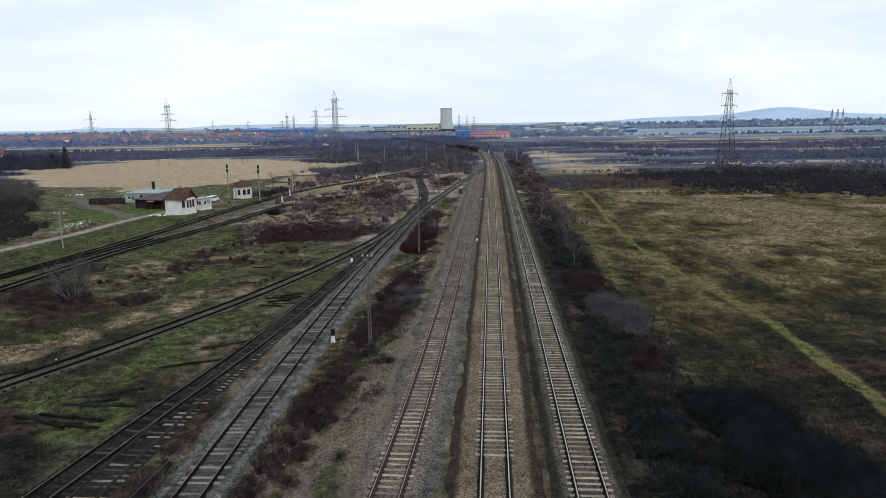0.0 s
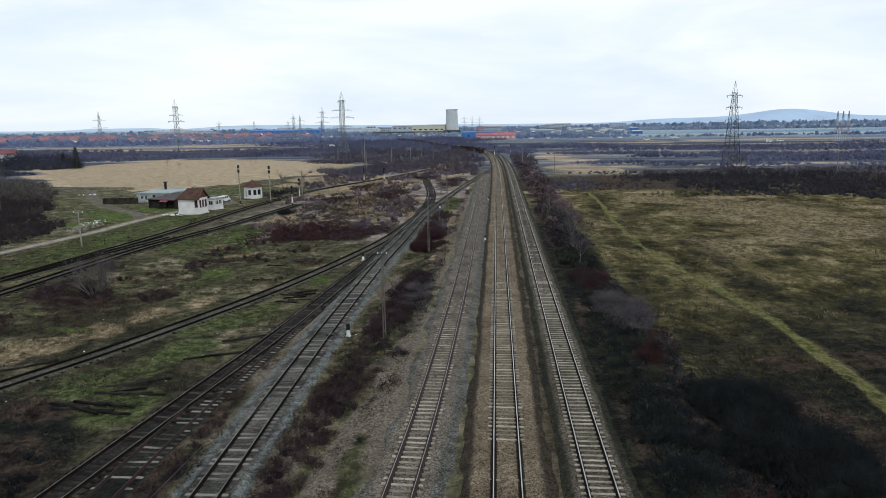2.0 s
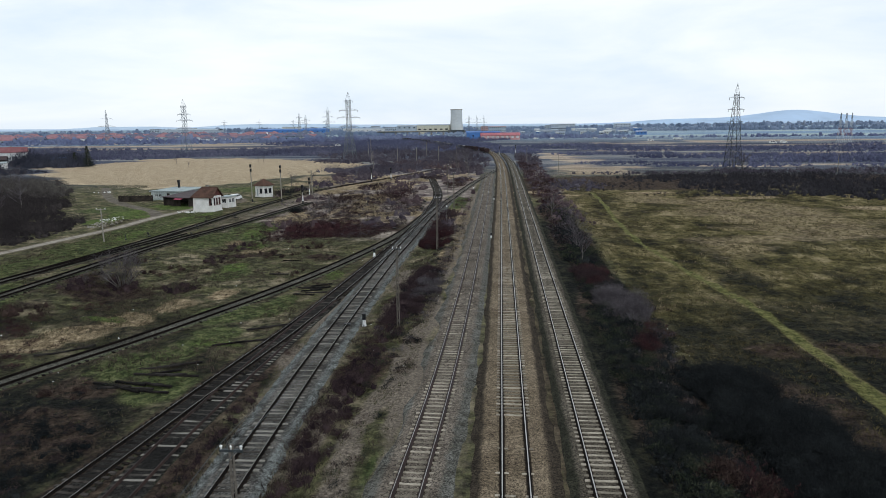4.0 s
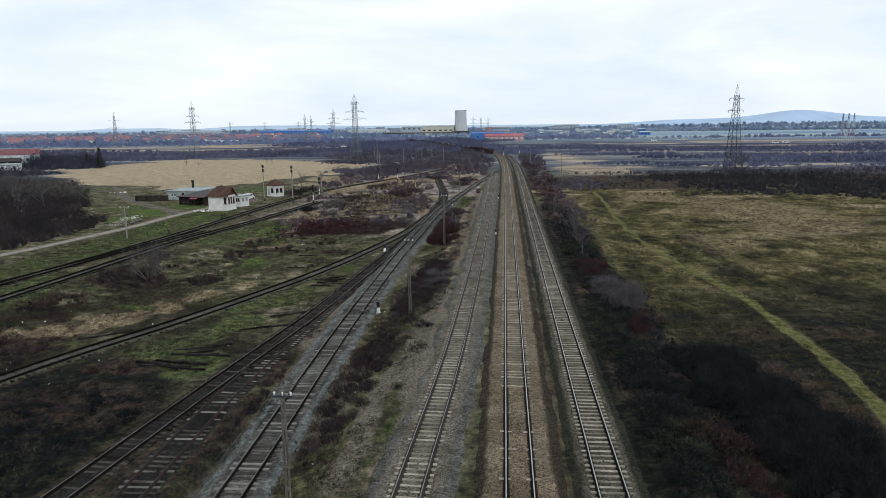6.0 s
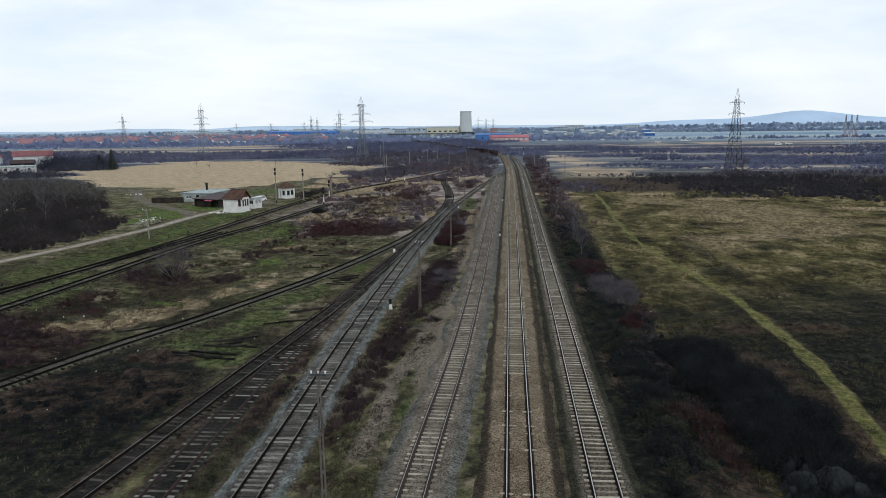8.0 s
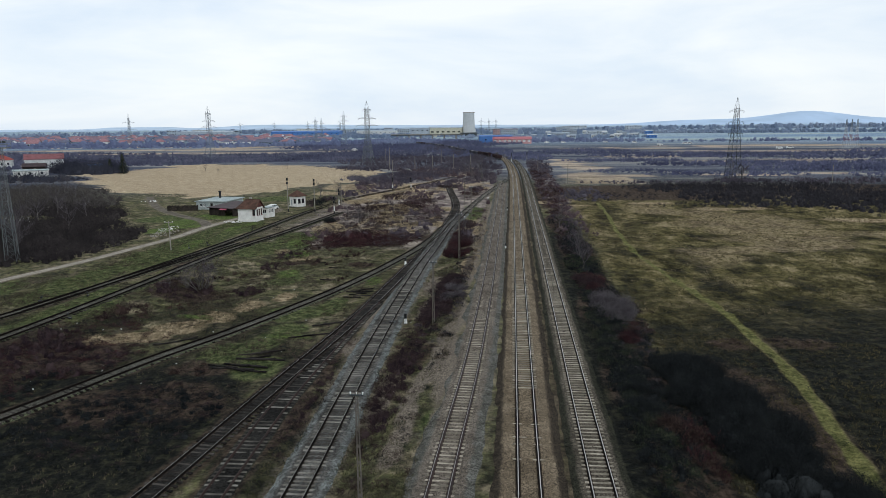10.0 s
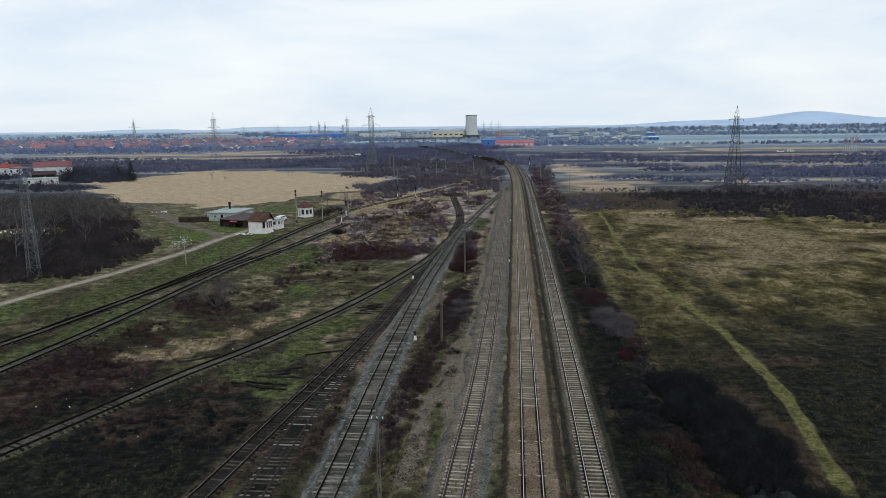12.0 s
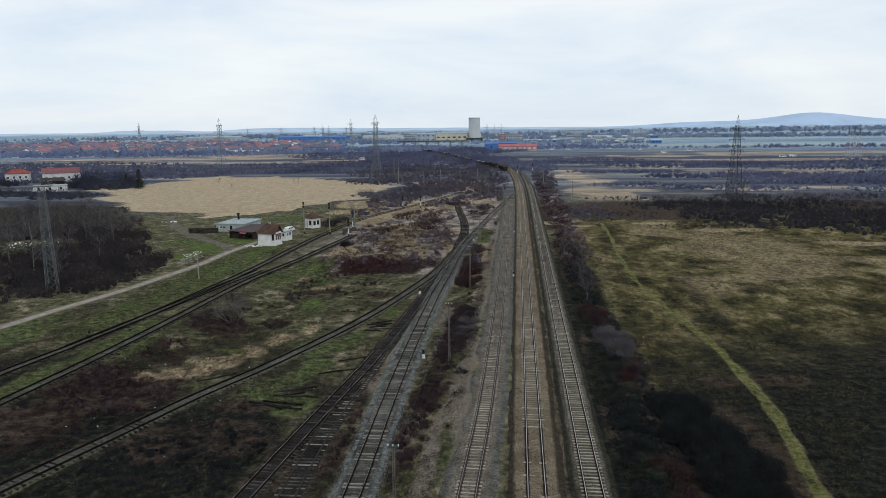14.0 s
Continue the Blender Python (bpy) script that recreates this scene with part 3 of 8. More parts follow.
# patches of ground cover: x, y, half-lengths, strength
DRY = [(-45.9, 46.1, 3.4, 2.4), (-43.4, 50.2, 3.4, 2.8), (-40.8, 55.4, 3.0, 3.2), (-38.1, 61.6, 2.4, 3.2), (-34.6, 67.5, 1.6, 2.6), (-49.5, 44, 3, 1.6), (-41.2, 96.2, 2.4, 4), (-47.8, 102, 1.8, 2.5), (-33.4, 146, 4, 7), (-31.9, 168, 4, 9), (-44, 128, 3, 4), (-49, 186, 6, 8), (-56, 212, 7, 8), (-44, 214, 5, 6), (-30, 226, 4, 10), (-20, 246, 4, 12), (-39.6, 171, 6, 8), (-60, 238, 9, 14), (-28, 336, 8, 22), (-27, 138, 4, 5), (-36, 158, 5, 6), (-19.5, 139, 2, 4),
       (-8.3, 85, 1.2, 8), (-7.6, 105, 1.4, 12), (-43, 225, 6, 8), (-33, 205, 4, 6),
       (38, 285, 17, 30), (36, 390, 15, 60), (45, 186, 8, 4), (62, 172, 14, 4.5), (88, 152, 12, 4), (105, 300, 28, 7), (140, 312, 20, 6), (10.5, 183, 5, 5), (19, 182, 6, 3), (-8, 130, 2, 12), (-300, 560, 150, 16), (-380, 640, 220, 26), (-150, 590, 60, 10), (-450, 740, 260, 22), (-260, 690, 90, 16), (-560, 500, 200, 30), (180, 420, 90, 8), (90, 480, 60, 10), (260, 560, 160, 16), (120, 640, 120, 14), (330, 690, 220, 26)]
GREEN = [(-70.5, 104, 3.4, 26), (-71, 132, 3, 10), (-84, 134, 5, 9), (-46.1, 108.4, 3, 5), (-39.1, 78.4, 3.4, 6), (-53.1, 99.6, 3, 6), (-31, 58, 3.4, 5), (-27, 62, 2, 6), (-33.5, 41, 3.4, 4), (-29.5, 50, 3, 3.5), (-92, 141, 8, 8), (-64.5, 118, 3, 22), (-66, 90, 3.2, 14), (-78, 194, 11, 9), (-48.7, 116, 5, 11), (-52, 103, 4, 9), (-63.4, 38, 2.4, 10), (-62, 56, 1.8, 12), (-57.2, 54.7, 2, 7), (-58.8, 64, 1.6, 8),
         (-70, 70, 4.5, 16), (-80, 57, 5, 14), (-31, 45, 3, 3), (-28, 37, 3.2, 4), (-7.6, 22, 0.8, 5), (-11.6, 160, 3, 18), (-3.2, 55, 0.22, 6)]
GRAVEL = [(-57.5, 128, 2.6, 14), (-58, 148, 3.4, 14), (-55.5, 160, 4, 8), (-60.5, 108, 2.2, 12), (-53, 150, 3, 9)]
LUSH = [(-84, 122, 4, 5), (-79.5, 128, 3, 4), (-85, 135, 4, 6), (-66.5, 128, 1.8, 9), (-67, 103, 1.8, 7), (-82, 149, 5, 5), (-78, 143, 4, 4), (-44, 100, 2.4, 5), (-39.5, 82, 2, 4), (-28, 47, 3.5, 0.8), (-47, 113, 2.4, 6), (-43.5, 55.5, 2.6, 1.1), (-24.2, 77, 1.4, 3.5)]
BARE = [(-10.4, 17.7, 1.05, 2.6), (-10.0, 20.8, 1.0, 2.6), (-10.1, 24.3, 1.0, 2.8), (-10.5, 27.7, 1.0, 2.6), (-10.2, 30.7, 0.95, 2.6), (-10.0, 33.6, 0.95, 2.8), (-9.2, 36, 1.0, 4), (-9.0, 41, 1.0, 4), (-8.9, 47, 1.0, 5), (-12.6, 61, 1.6, 7), (-19.6, 57, 1.0, 6), (-19.8, 45, 0.8, 4), (-13.6, 75, 1.6, 8), (-13.2, 30, 1.0, 9), (-7.9, 37, 1.0, 12), (-7.9, 55, 1.0, 9), (-8.2, 84, 1.3, 16), (-7.8, 112, 1.6, 18), (-69, 158, 2.4, 7), (-7.6, 18, 0.9, 10), (-7.6, 150, 2, 40), (-14.4, 112, 1.6, 10)]
LITTER = [(-11.6, 60, 2.6, 6), (-11.4, 74, 2.2, 7), (-12, 41, 2.6, 5), (-21, 40, 1.4, 9), (-20.8, 24, 1.6, 8), (-33, 27, 6, 5), (-34, 36, 4, 2.5), (-51, 38, 8, 7), (-56, 28, 6, 6), (-50, 66, 6, 4.5), (-55.5, 71, 3, 3),
          (-38, 26, 6, 5), (-35.5, 112, 7, 4), (-28, 112, 5, 4), (-44, 170, 5, 10), (-30, 178, 5, 14), (-40, 198, 5, 10), (-22, 146, 4, 8), (-29, 90, 3, 3), (-40, 92, 4, 3),
          (11.5, 30, 3.6, 26), (11.5, 60, 3.4, 26), (11.5, 100, 3.6, 30), (18, 33, 6, 11), (21, 24, 6, 10), (11.5, 55, 3, 10), (11.5, 78, 3.4, 10), (11, 104, 3.6, 16), (10.8, 140, 4, 22), (11, 200, 6, 40), (24, 48, 2.5, 2), (32, 49, 4, 2.5),
          (-60, 178, 5, 10), (-21, 120, 3, 5), (-12.5, 130, 3, 14), (-12, 215, 4, 26), (60, 225, 60, 28), (140, 225, 50, 40)]


def patch(x, y, spots):
    out = np.zeros(x.shape)
    for cx, cy, rx, ry in spots:
        d = np.hypot((x - cx) / rx, (y - cy) / ry)
        out = np.maximum(out, 1 - smooth(0.55, 1.25, d))
    return out


def axis(pieces, growth, reach):
    """Grid lines: even steps over the near pieces, then ever wider ones out to the horizon."""
    mid = []
    for a, b, s in pieces:
        mid += list(np.arange(a, b, s))
    lo, hi, step = [], [], pieces[0][2]
    p, s = mid[0], step
    while p > -reach:
        s *= growth
        p -= s
        lo.append(p)
    p, s = mid[-1], pieces[-1][2]
    while p < reach:
        s *= growth
        p += s
        hi.append(p)
    return np.array(lo[::-1] + mid + hi)


gx = axis([(-100, -30, 0.9), (-30, 20, 0.6), (20, 30, 0.45), (30, 50, 0.9)], 1.055, 4850)
gy = axis([(6, 70, 0.7), (70, 150, 1.0), (150, 240, 1.6)], 1.055, 4850)
GX, GY = np.meshgrid(gx, gy)
gxf, gyf = GX.ravel(), GY.ravel()
near = (np.abs(gxf) < 150) & (gyf > -60) & (gyf < 340)
track_gap = np.full(gxf.shape, 60.0)
for line in LINES.values():
    track_gap[near] = np.minimum(track_gap[near], line_distance(gxf[near], gyf[near], line[::2]))
road_gap = np.full(gxf.shape, 60.0)
for line in (ROAD, ROAD_B):
    road_gap[near] = np.minimum(road_gap[near], line_distance(gxf[near], gyf[near], line[::2]))
path_gap = np.full(gxf.shape, 60.0)
path_gap[near] = line_distance(gxf[near], gyf[near], PATH_R)
wob = 3.0 * (fbm(gxf * 0.12, gyf * 0.12, 5) - 0.5)
free = smooth(1.9, 4.5, np.minimum(track_gap, road_gap))
loose = 0.16 * (vnoise(gxf * 0.8, gyf * 0.45, 41) - 0.5) * (np.abs(gxf) < 11)
bumps = loose * smooth(1.9, 2.5, track_gap) + (0.5 * (fbm(gxf * 0.22, gyf * 0.22, 1) - 0.5) + 0.28 * (vnoise(gxf * 0.9, gyf * 0.9, 2) - 0.5)) * free * (1 - smooth(260, 420, np.hypot(gxf, gyf)))
# low spoil heaps beside the left running line
for hx, hy, hr, hh in ((-8.2, 37, 1.5, 0.5), (-8.3, 50, 1.4, 0.6), (-8.6, 63, 1.3, 0.5), (-8.5, 28, 1.3, 0.4), (-8.8, 74, 1.6, 0.5), (-9.2, 90, 2.0, 0.6), (-10.4, 25, 1.2, 0.3), (-31, 86, 2.2, 0.5)):
    bumps += hh * np.exp(-(((gxf - hx) / hr) ** 2 + ((gyf - hy) / (2 * hr)) ** 2))
gzv = gz(gxf, gyf) + bumps
far_wob = smooth(140, 260, np.hypot(gxf, gyf)) * 40
wx, wy = gxf + wob + far_wob * (fbm(gxf * 0.03 + 7, gyf * 0.05, 25) - 0.5), gyf + 3.0 * (fbm(gxf * 0.12 + 40, gyf * 0.12, 9) - 0.5) + far_wob * (fbm(gxf * 0.03, gyf * 0.05 + 9, 27) - 0.5)
stub = in_polygon(wx, wy, TAN_FIELD).astype(float)
za = np.stack([patch(wx, wy, DRY), patch(wx, wy, GREEN), patch(gxf, gyf, BARE)], 1)
meadow_dry = smooth(0.44, 0.62, fbm(gxf * 0.035 + 3, gyf * 0.07, 61)) * smooth(16, 22, gxf) * smooth(62, 105, gyf + 4 * wob) * (1 - smooth(182, 196, gyf))
za[:, 0] = np.maximum(za[:, 0], 0.5 * meadow_dry * smooth(24, 36, gxf + wob))
yard_dry = smooth(0.52, 0.62, fbm(gxf * 0.09 + 1, gyf * 0.05 + 2, 77)) * smooth(-58, -50, gxf) * (1 - smooth(-11, -8, gxf)) * smooth(105, 130, gyf) * (1 - smooth(330, 400, gyf))
za[:, 0] = np.maximum(za[:, 0], 0.8 * yard_dry)
lad = np.full(gxf.shape, 60.0)
lad[near] = line_distance(gxf[near], gyf[near], LINES["ladder"][::2])
za[:, 2] = np.maximum(za[:, 2], 0.7 * (1 - smooth(1.6, 3.6, lad)) * (1 - smooth(120, 150, gyf)))
za[:, 2] = np.maximum(za[:, 2], 0.75 * (1 - smooth(1.0, 2.2, road_gap)))
za[:, 2] = np.maximum(za[:, 2], 0.5 * patch(wx, wy, GRAVEL))
left_gap = np.full(gxf.shape, 60.0)
left_gap[near] = line_distance(gxf[near], gyf[near], LINES["left"][::2])
za[:, 2] = np.maximum(za[:, 2], 0.42 * (1 - smooth(2.2, 3.6, left_gap + wob * 0.8)) * (gxf > -11))
path_mask = (1 - smooth(0.3 - 0.1 * smooth(60, 110, gyf), 0.95 - 0.15 * smooth(60, 110, gyf), path_gap + 0.5 * (vnoise(gxf * 0.7, gyf * 0.3, 21) - 0.5)))
soil = (1 - smooth(0.2, 1.0, np.abs(gxf - 2.8))) * 0.62 * (gyf < 260) * (gyf > -80)
yard_bed = (1 - smooth(1.2, 2.2, track_gap)) * (gxf < -12) * 0.8 * (1 - smooth(145, 180, gyf))
dark_verge = 0.35 * smooth(0.36, 0.52, fbm(gxf * 0.12 + 5, gyf * 0.06, 91)) * smooth(12, 15, gxf) * (1 - smooth(27, 40, gxf + wob)) * smooth(78, 112, gyf + 4 * wob) * (1 - path_mask)
zb = np.stack([np.maximum(dark_verge * (gyf < 215), np.maximum(patch(wx, wy, LITTER) * (1 - 0.6 * smooth(110, 140, gyf) * (gxf < 0)), np.maximum(soil, yard_bed))), patch(wx, wy, LUSH), stub], 1)
right_side = smooth(13, 18, gxf + wob) * (1 - smooth(190, 230, gyf))
# dark weeds at the near corners, where lens falloff is painted in as well
weedy_vignette = np.maximum(smooth(-23, -30, gxf + 2 * wob) * (1 - smooth(28, 56, gyf + 5 * wob + 0.25 * (gxf + 40))), smooth(13, 17, gxf) * (1 - smooth(36, 98, gyf + 6 * wob - 0.3 * (gxf - 30))) * 0.88)
weedy_vignette = np.maximum(weedy_vignette, smooth(0.47, 0.66, fbm(gxf * 0.16 + 3, gyf * 0.09 + 8, 71)) * smooth(15, 19, gxf) * (1 - smooth(75, 150, gyf + 5 * wob)) * 0.66)
weedy_vignette = np.maximum(weedy_vignette, smooth(6.3, 7.1, gxf) * (1 - smooth(13, 17, gxf + wob)) * (1 - smooth(110, 150, gyf)))
weedy_vignette = np.maximum(weedy_vignette, 0.4 * smooth(0.40, 0.55, fbm(gxf * 0.16, gyf * 0.07, 73)) * smooth(12, 15, gxf) * (1 - smooth(20, 26, gxf)) * smooth(40, 60, gyf) * (1 - smooth(120, 160, gyf)))
weedy_vignette = np.maximum(weedy_vignette, 0.62 * smooth(0.40, 0.56, fbm(gxf * 0.13 + 9, gyf * 0.10 + 2, 57)) * smooth(-15, -19, gxf + wob) * (1 - smooth(52, 84, gyf + 5 * wob + 0.2 * (gxf + 40))))
weedy_vignette *= 1 - path_mask
# third channel: distance brings in the haze-tinted far colours
zc = np.stack([right_side, weedy_vignette, smooth(205, 340, np.hypot(gxf, gyf) + 12 * wob)], 1)
nx, ny = len(gx), len(gy)
ii, jj = np.meshgrid(np.arange(ny - 1), np.arange(nx - 1), indexing="ij")
aa = (ii * nx + jj).ravel()
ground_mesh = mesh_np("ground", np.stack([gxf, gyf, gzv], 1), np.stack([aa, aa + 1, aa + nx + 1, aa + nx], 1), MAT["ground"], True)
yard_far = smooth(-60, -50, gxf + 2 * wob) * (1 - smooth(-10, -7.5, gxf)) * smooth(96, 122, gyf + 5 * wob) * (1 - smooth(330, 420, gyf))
# first channel: distance brings in the haze colour of the plain
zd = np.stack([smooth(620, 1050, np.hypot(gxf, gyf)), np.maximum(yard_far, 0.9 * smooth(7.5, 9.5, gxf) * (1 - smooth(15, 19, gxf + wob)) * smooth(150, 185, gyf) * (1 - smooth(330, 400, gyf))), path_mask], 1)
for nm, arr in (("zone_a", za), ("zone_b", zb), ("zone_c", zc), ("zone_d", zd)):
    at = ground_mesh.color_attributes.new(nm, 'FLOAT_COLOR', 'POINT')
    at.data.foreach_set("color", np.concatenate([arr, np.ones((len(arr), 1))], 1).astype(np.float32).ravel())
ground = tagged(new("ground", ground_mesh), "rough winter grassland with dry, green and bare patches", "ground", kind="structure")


def ground_z(x, y):
    """Height of the sheet at one place."""
    i = min(max(int(np.searchsorted(gx, x)) - 1, 0), nx - 2)
    j = min(max(int(np.searchsorted(gy, y)) - 1, 0), ny - 2)
    u, v = (x - gx[i]) / (gx[i + 1] - gx[i]), (y - gy[j]) / (gy[j + 1] - gy[j])
    g = gzv.reshape(ny, nx)
    return float((g[j, i] * (1 - u) + g[j, i + 1] * u) * (1 - v) + (g[j + 1, i] * (1 - u) + g[j + 1, i + 1] * u) * v)


# roads
for nm, line, half, road_mat in (("road", ROAD, 1.05, MAT["dirt"]), ("road", ROAD_B, 1.25, MAT["dirt_dark"])):
    rng = np.random.default_rng(len(line))
    ragged_edge = 0.25 * (vnoise(np.arange(len(line)) * 0.6, np.zeros(len(line)), 3) - 0.5)
    v, f = strip(nm, line, [(-half, -0.03), (-half * 0.65, 0.05), (-half * 0.3, 0.035), (0, 0.065), (half * 0.3, 0.035), (half * 0.65, 0.05), (half, -0.03)], road_mat)
    v = v.reshape(len(line), 7, 3)
    v[:, 0, :2] += ragged_edge[:, None]
    v[:, 6, :2] -= ragged_edge[::-1, None]
    tagged(new(nm, mesh_np(nm, v.reshape(-1, 3), f, road_mat, True)), "pale rutted dirt road through short grass", "road", kind="structure")


# ---------- tracks ----------
def sleeper_mesh(name, mat, half, width, height, seed):
    """A sleeper with its top edges narrowed and a lowered middle; top at z = 0."""
    r = random.Random(seed)
    g = Geo()
    xs = [-half, -half * 0.72, -half * 0.3, half * 0.3, half * 0.72, half]
    tops = [-0.012, 0.0, -0.025, -0.025, 0.0, -0.012]
    verts = []
    for x, t in zip(xs, tops):
        w = width / 2 * r.uniform(0.94, 1.04)
        t += r.uniform(-0.006, 0.006)
        verts += [(x, -w, -height), (x, -w * 0.86, t), (x, w * 0.86, t), (x, w, -height)]
    faces = []
    for i in range(len(xs) - 1):
        a, b = 4 * i, 4 * (i + 1)
        faces += [(a + k, a + k + 1, b + k + 1, b + k) for k in range(3)]
    faces += [(0, 3, 2, 1), (20, 21, 22, 23)]
    return g.add(verts, faces).mesh(name, mat)


SLEEPERS = {
    "concrete": [sleeper_mesh("sleeper", MAT["concrete_sleeper"], 1.14, 0.22, 0.2, s) for s in range(3)],
    "wood": [sleeper_mesh("sleeper", MAT["wood_sleeper"], 1.3, 0.26, 0.16, s + 5) for s in range(3)],
    "burnt": [sleeper_mesh("old_sleeper", MAT["burnt_sleeper"], 1.35, 0.24, 0.15, s + 13) for s in range(3)],
    "grey": [sleeper_mesh("sleeper", MAT["grey_sleeper"], 1.22, 0.26, 0.18, s + 9) for s in range(3)],
}


def along(line, step):
    """Places and headings at even steps along a line."""
    seg = np.linalg.norm(np.diff(line, axis=0), axis=1)
    s = np.concatenate([[0], np.cumsum(seg)])
    d, _ = normals_of(line)
    t = np.arange(0, s[-1], step)
    return np.stack([np.interp(t, s, line[:, 0]), np.interp(t, s, line[:, 1])], 1), np.arctan2(np.interp(t, s, d[:, 1]), np.interp(t, s, d[:, 0]))


def railway_track(key, label, bed, bed_half, bed_height, rail_top_mat, rail_side_mat, kind, spacing, y0, y1, most, sink=0.0, ragged=0.02, bed_label="", toe=0.9, sunk_from=0):
    """One track: stone bed as part of the setting; rails and sleepers as parts of the track."""
    line = LINES[key]
    bed_line = spline(TRACKS[key], 1.0)
    if bed_height > 0.15:
        sec = [(-bed_half - toe, -0.03), (-bed_half - 0.4 * toe, bed_height * 0.5), (-bed_half, bed_height), (-1.3, bed_height), (-0.95, bed_height - 0.015), (-0.56, bed_height - 0.02), (0, bed_height), (0.56, bed_height - 0.02), (0.95, bed_height - 0.015), (1.3, bed_height), (bed_half, bed_height), (bed_half + 0.4 * toe, bed_height * 0.5), (bed_half + toe, -0.03)]
    else:
        sec = [(-bed_half - 0.5, -0.1), (-bed_half, bed_height * 0.7), (-0.95, bed_height), (-0.56, bed_height), (0, bed_height * 0.9), (0.56, bed_height), (0.95, bed_height), (bed_half, bed_height * 0.7), (bed_half + 0.5, -0.1)]
    v, f = strip(key, bed_line, sec, bed)
    v[:, 2] += 0.035 * (vnoise(v[:, 0] * 2.1, v[:, 1] * 1.3, 31) - 0.5)
    if sunk_from:
        v[:, 2] -= 0.3 * smooth(sunk_from, sunk_from + 35, v[:, 1])
    side = (np.abs(np.tile([s[0] for s in sec], len(bed_line))) > 1.36)
    v[side, 0] += 0.3 * (fbm(v[side, 0] * 0.5, v[side, 1] * 0.35, 33) - 0.5)
    v[side, 2] += 0.07 * (fbm(v[side, 0] * 0.8, v[side, 1] * 0.7, 35) - 0.5)
    bed_mesh = mesh_np("ballast_bed", v, f, bed, True)
    bed_mesh.materials.append(MAT["ballast_stain_shade"])
    mids = [0.5 * (a[0] + b[0]) for a, b in zip(sec, sec[1:])]
    foot = bed_mesh.color_attributes.new("foot", 'FLOAT_COLOR', 'POINT')
    fv = np.tile(smooth(bed_half - 0.35, bed_half + 0.75 * toe, np.abs([s[0] for s in sec])), len(bed_line))
    foot.data.foreach_set("color", np.repeat(fv, 4).astype(np.float32))
    used = key in ("main", "right", "left", "ladder", "dark")
    # dark strips along the rails: rust stain plus painted rail shadow
    pick = np.array([1 if used and 0.55 < abs(m) < 0.98 else 0 for m in mids], np.int32)
    bed_mesh.polygons.foreach_set("material_index", np.tile(pick, len(bed_line) - 1))
    tagged(new("ballast_bed", bed_mesh), bed_label or "bed of broken ballast stone under a track", "ballast", kind="structure")
    track = tagged(empty("railway_track"), label, "railway track", "railway tracks")
    top = bed_height + 0.02
    rise = 0.2
    shine = 0.034 if key in ("main", "right") else 0.02 if key == "left" else 0.014
    for sgn in (-1, 1):
        o = sgn * 0.753
        # foot widened for baseplates and, in its dark colour, the rail's shadow
        wide = 0.15 if key == "left" else 0.12 if key in ("main", "right", "ladder") else 0.085 if key == "dark" else 0.06
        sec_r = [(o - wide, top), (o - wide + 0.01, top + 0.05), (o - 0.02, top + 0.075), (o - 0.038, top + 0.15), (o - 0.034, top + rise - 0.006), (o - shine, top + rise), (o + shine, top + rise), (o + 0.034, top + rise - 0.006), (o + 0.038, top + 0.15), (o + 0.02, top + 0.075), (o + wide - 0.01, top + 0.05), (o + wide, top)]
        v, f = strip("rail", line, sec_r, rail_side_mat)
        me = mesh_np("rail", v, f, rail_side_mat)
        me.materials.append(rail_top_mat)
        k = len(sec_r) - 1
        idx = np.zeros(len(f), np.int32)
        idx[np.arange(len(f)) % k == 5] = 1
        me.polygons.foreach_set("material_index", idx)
        part("rail", me, None, track)
    pos, head = along(line, spacing)
    rng = random.Random(key)
    near_list, far_v, far_f = [], [], []
    for (x, y), h in zip(pos, head):
        if not y0 <= y <= y1:
            continue
        down = rng.uniform(0, ragged)
        if callable(sink):
            s = sink(x, y, rng)
            if s is None:
                continue
            down += s
        m = pose(float(x), float(y), gzf(x, y) + top + 0.045 - down, rng.uniform(-0.8, 0.8), 0, math.degrees(h) - 90 + rng.uniform(-1.5, 1.5))
        me = rng.choice(SLEEPERS[kind])
        if len(near_list) < most:
            ob = new("sleeper", me)
            ob.parent = track
            ob.matrix_basis = m
            near_list.append(ob)
        else:
            k = len(far_v)
            far_v += [m @ p.co for p in me.vertices]
            far_f += [tuple(i + k for i in p.vertices) for p in me.polygons]
    if far_v:
        me = bpy.data.meshes.new("sleepers")
        me.from_pydata(far_v, [], far_f)
        me.materials.append(SLEEPERS[kind][0].materials[0])
        ob = part("sleepers", me, None, track)
        ob["kind"] = "stuff"
    return track


def main_sink(x, y, r):
    if y < 31:
        return None if r.random() < 0.86 else r.uniform(0.045, 0.06)
    return r.uniform(0, 0.012) + 0.05 * float(smooth(48, 88, y))


def right_sink(x, y, r):
    return r.uniform(0.0, 0.03) + 0.04 * float(smooth(55, 100, y))


def left_sink(x, y, r):
    return r.uniform(0.01, 0.03) + 0.04 * float(smooth(35, 70, y))


def dark_sink(x, y, r):
    return None if r.random() < 0.03 else r.uniform(0, 0.035)


def stub_sink(x, y, r):
    return None if r.random() < 0.08 else r.uniform(0.0, 0.045)


def thin_sink(x, y, r):
    if y > 34 and r.random() < 0.3:
        return None
    return r.uniform(0, 0.03) + 0.05 * float(smooth(22, 45, y)) + 0.04 * float(smooth(60, 90, y))


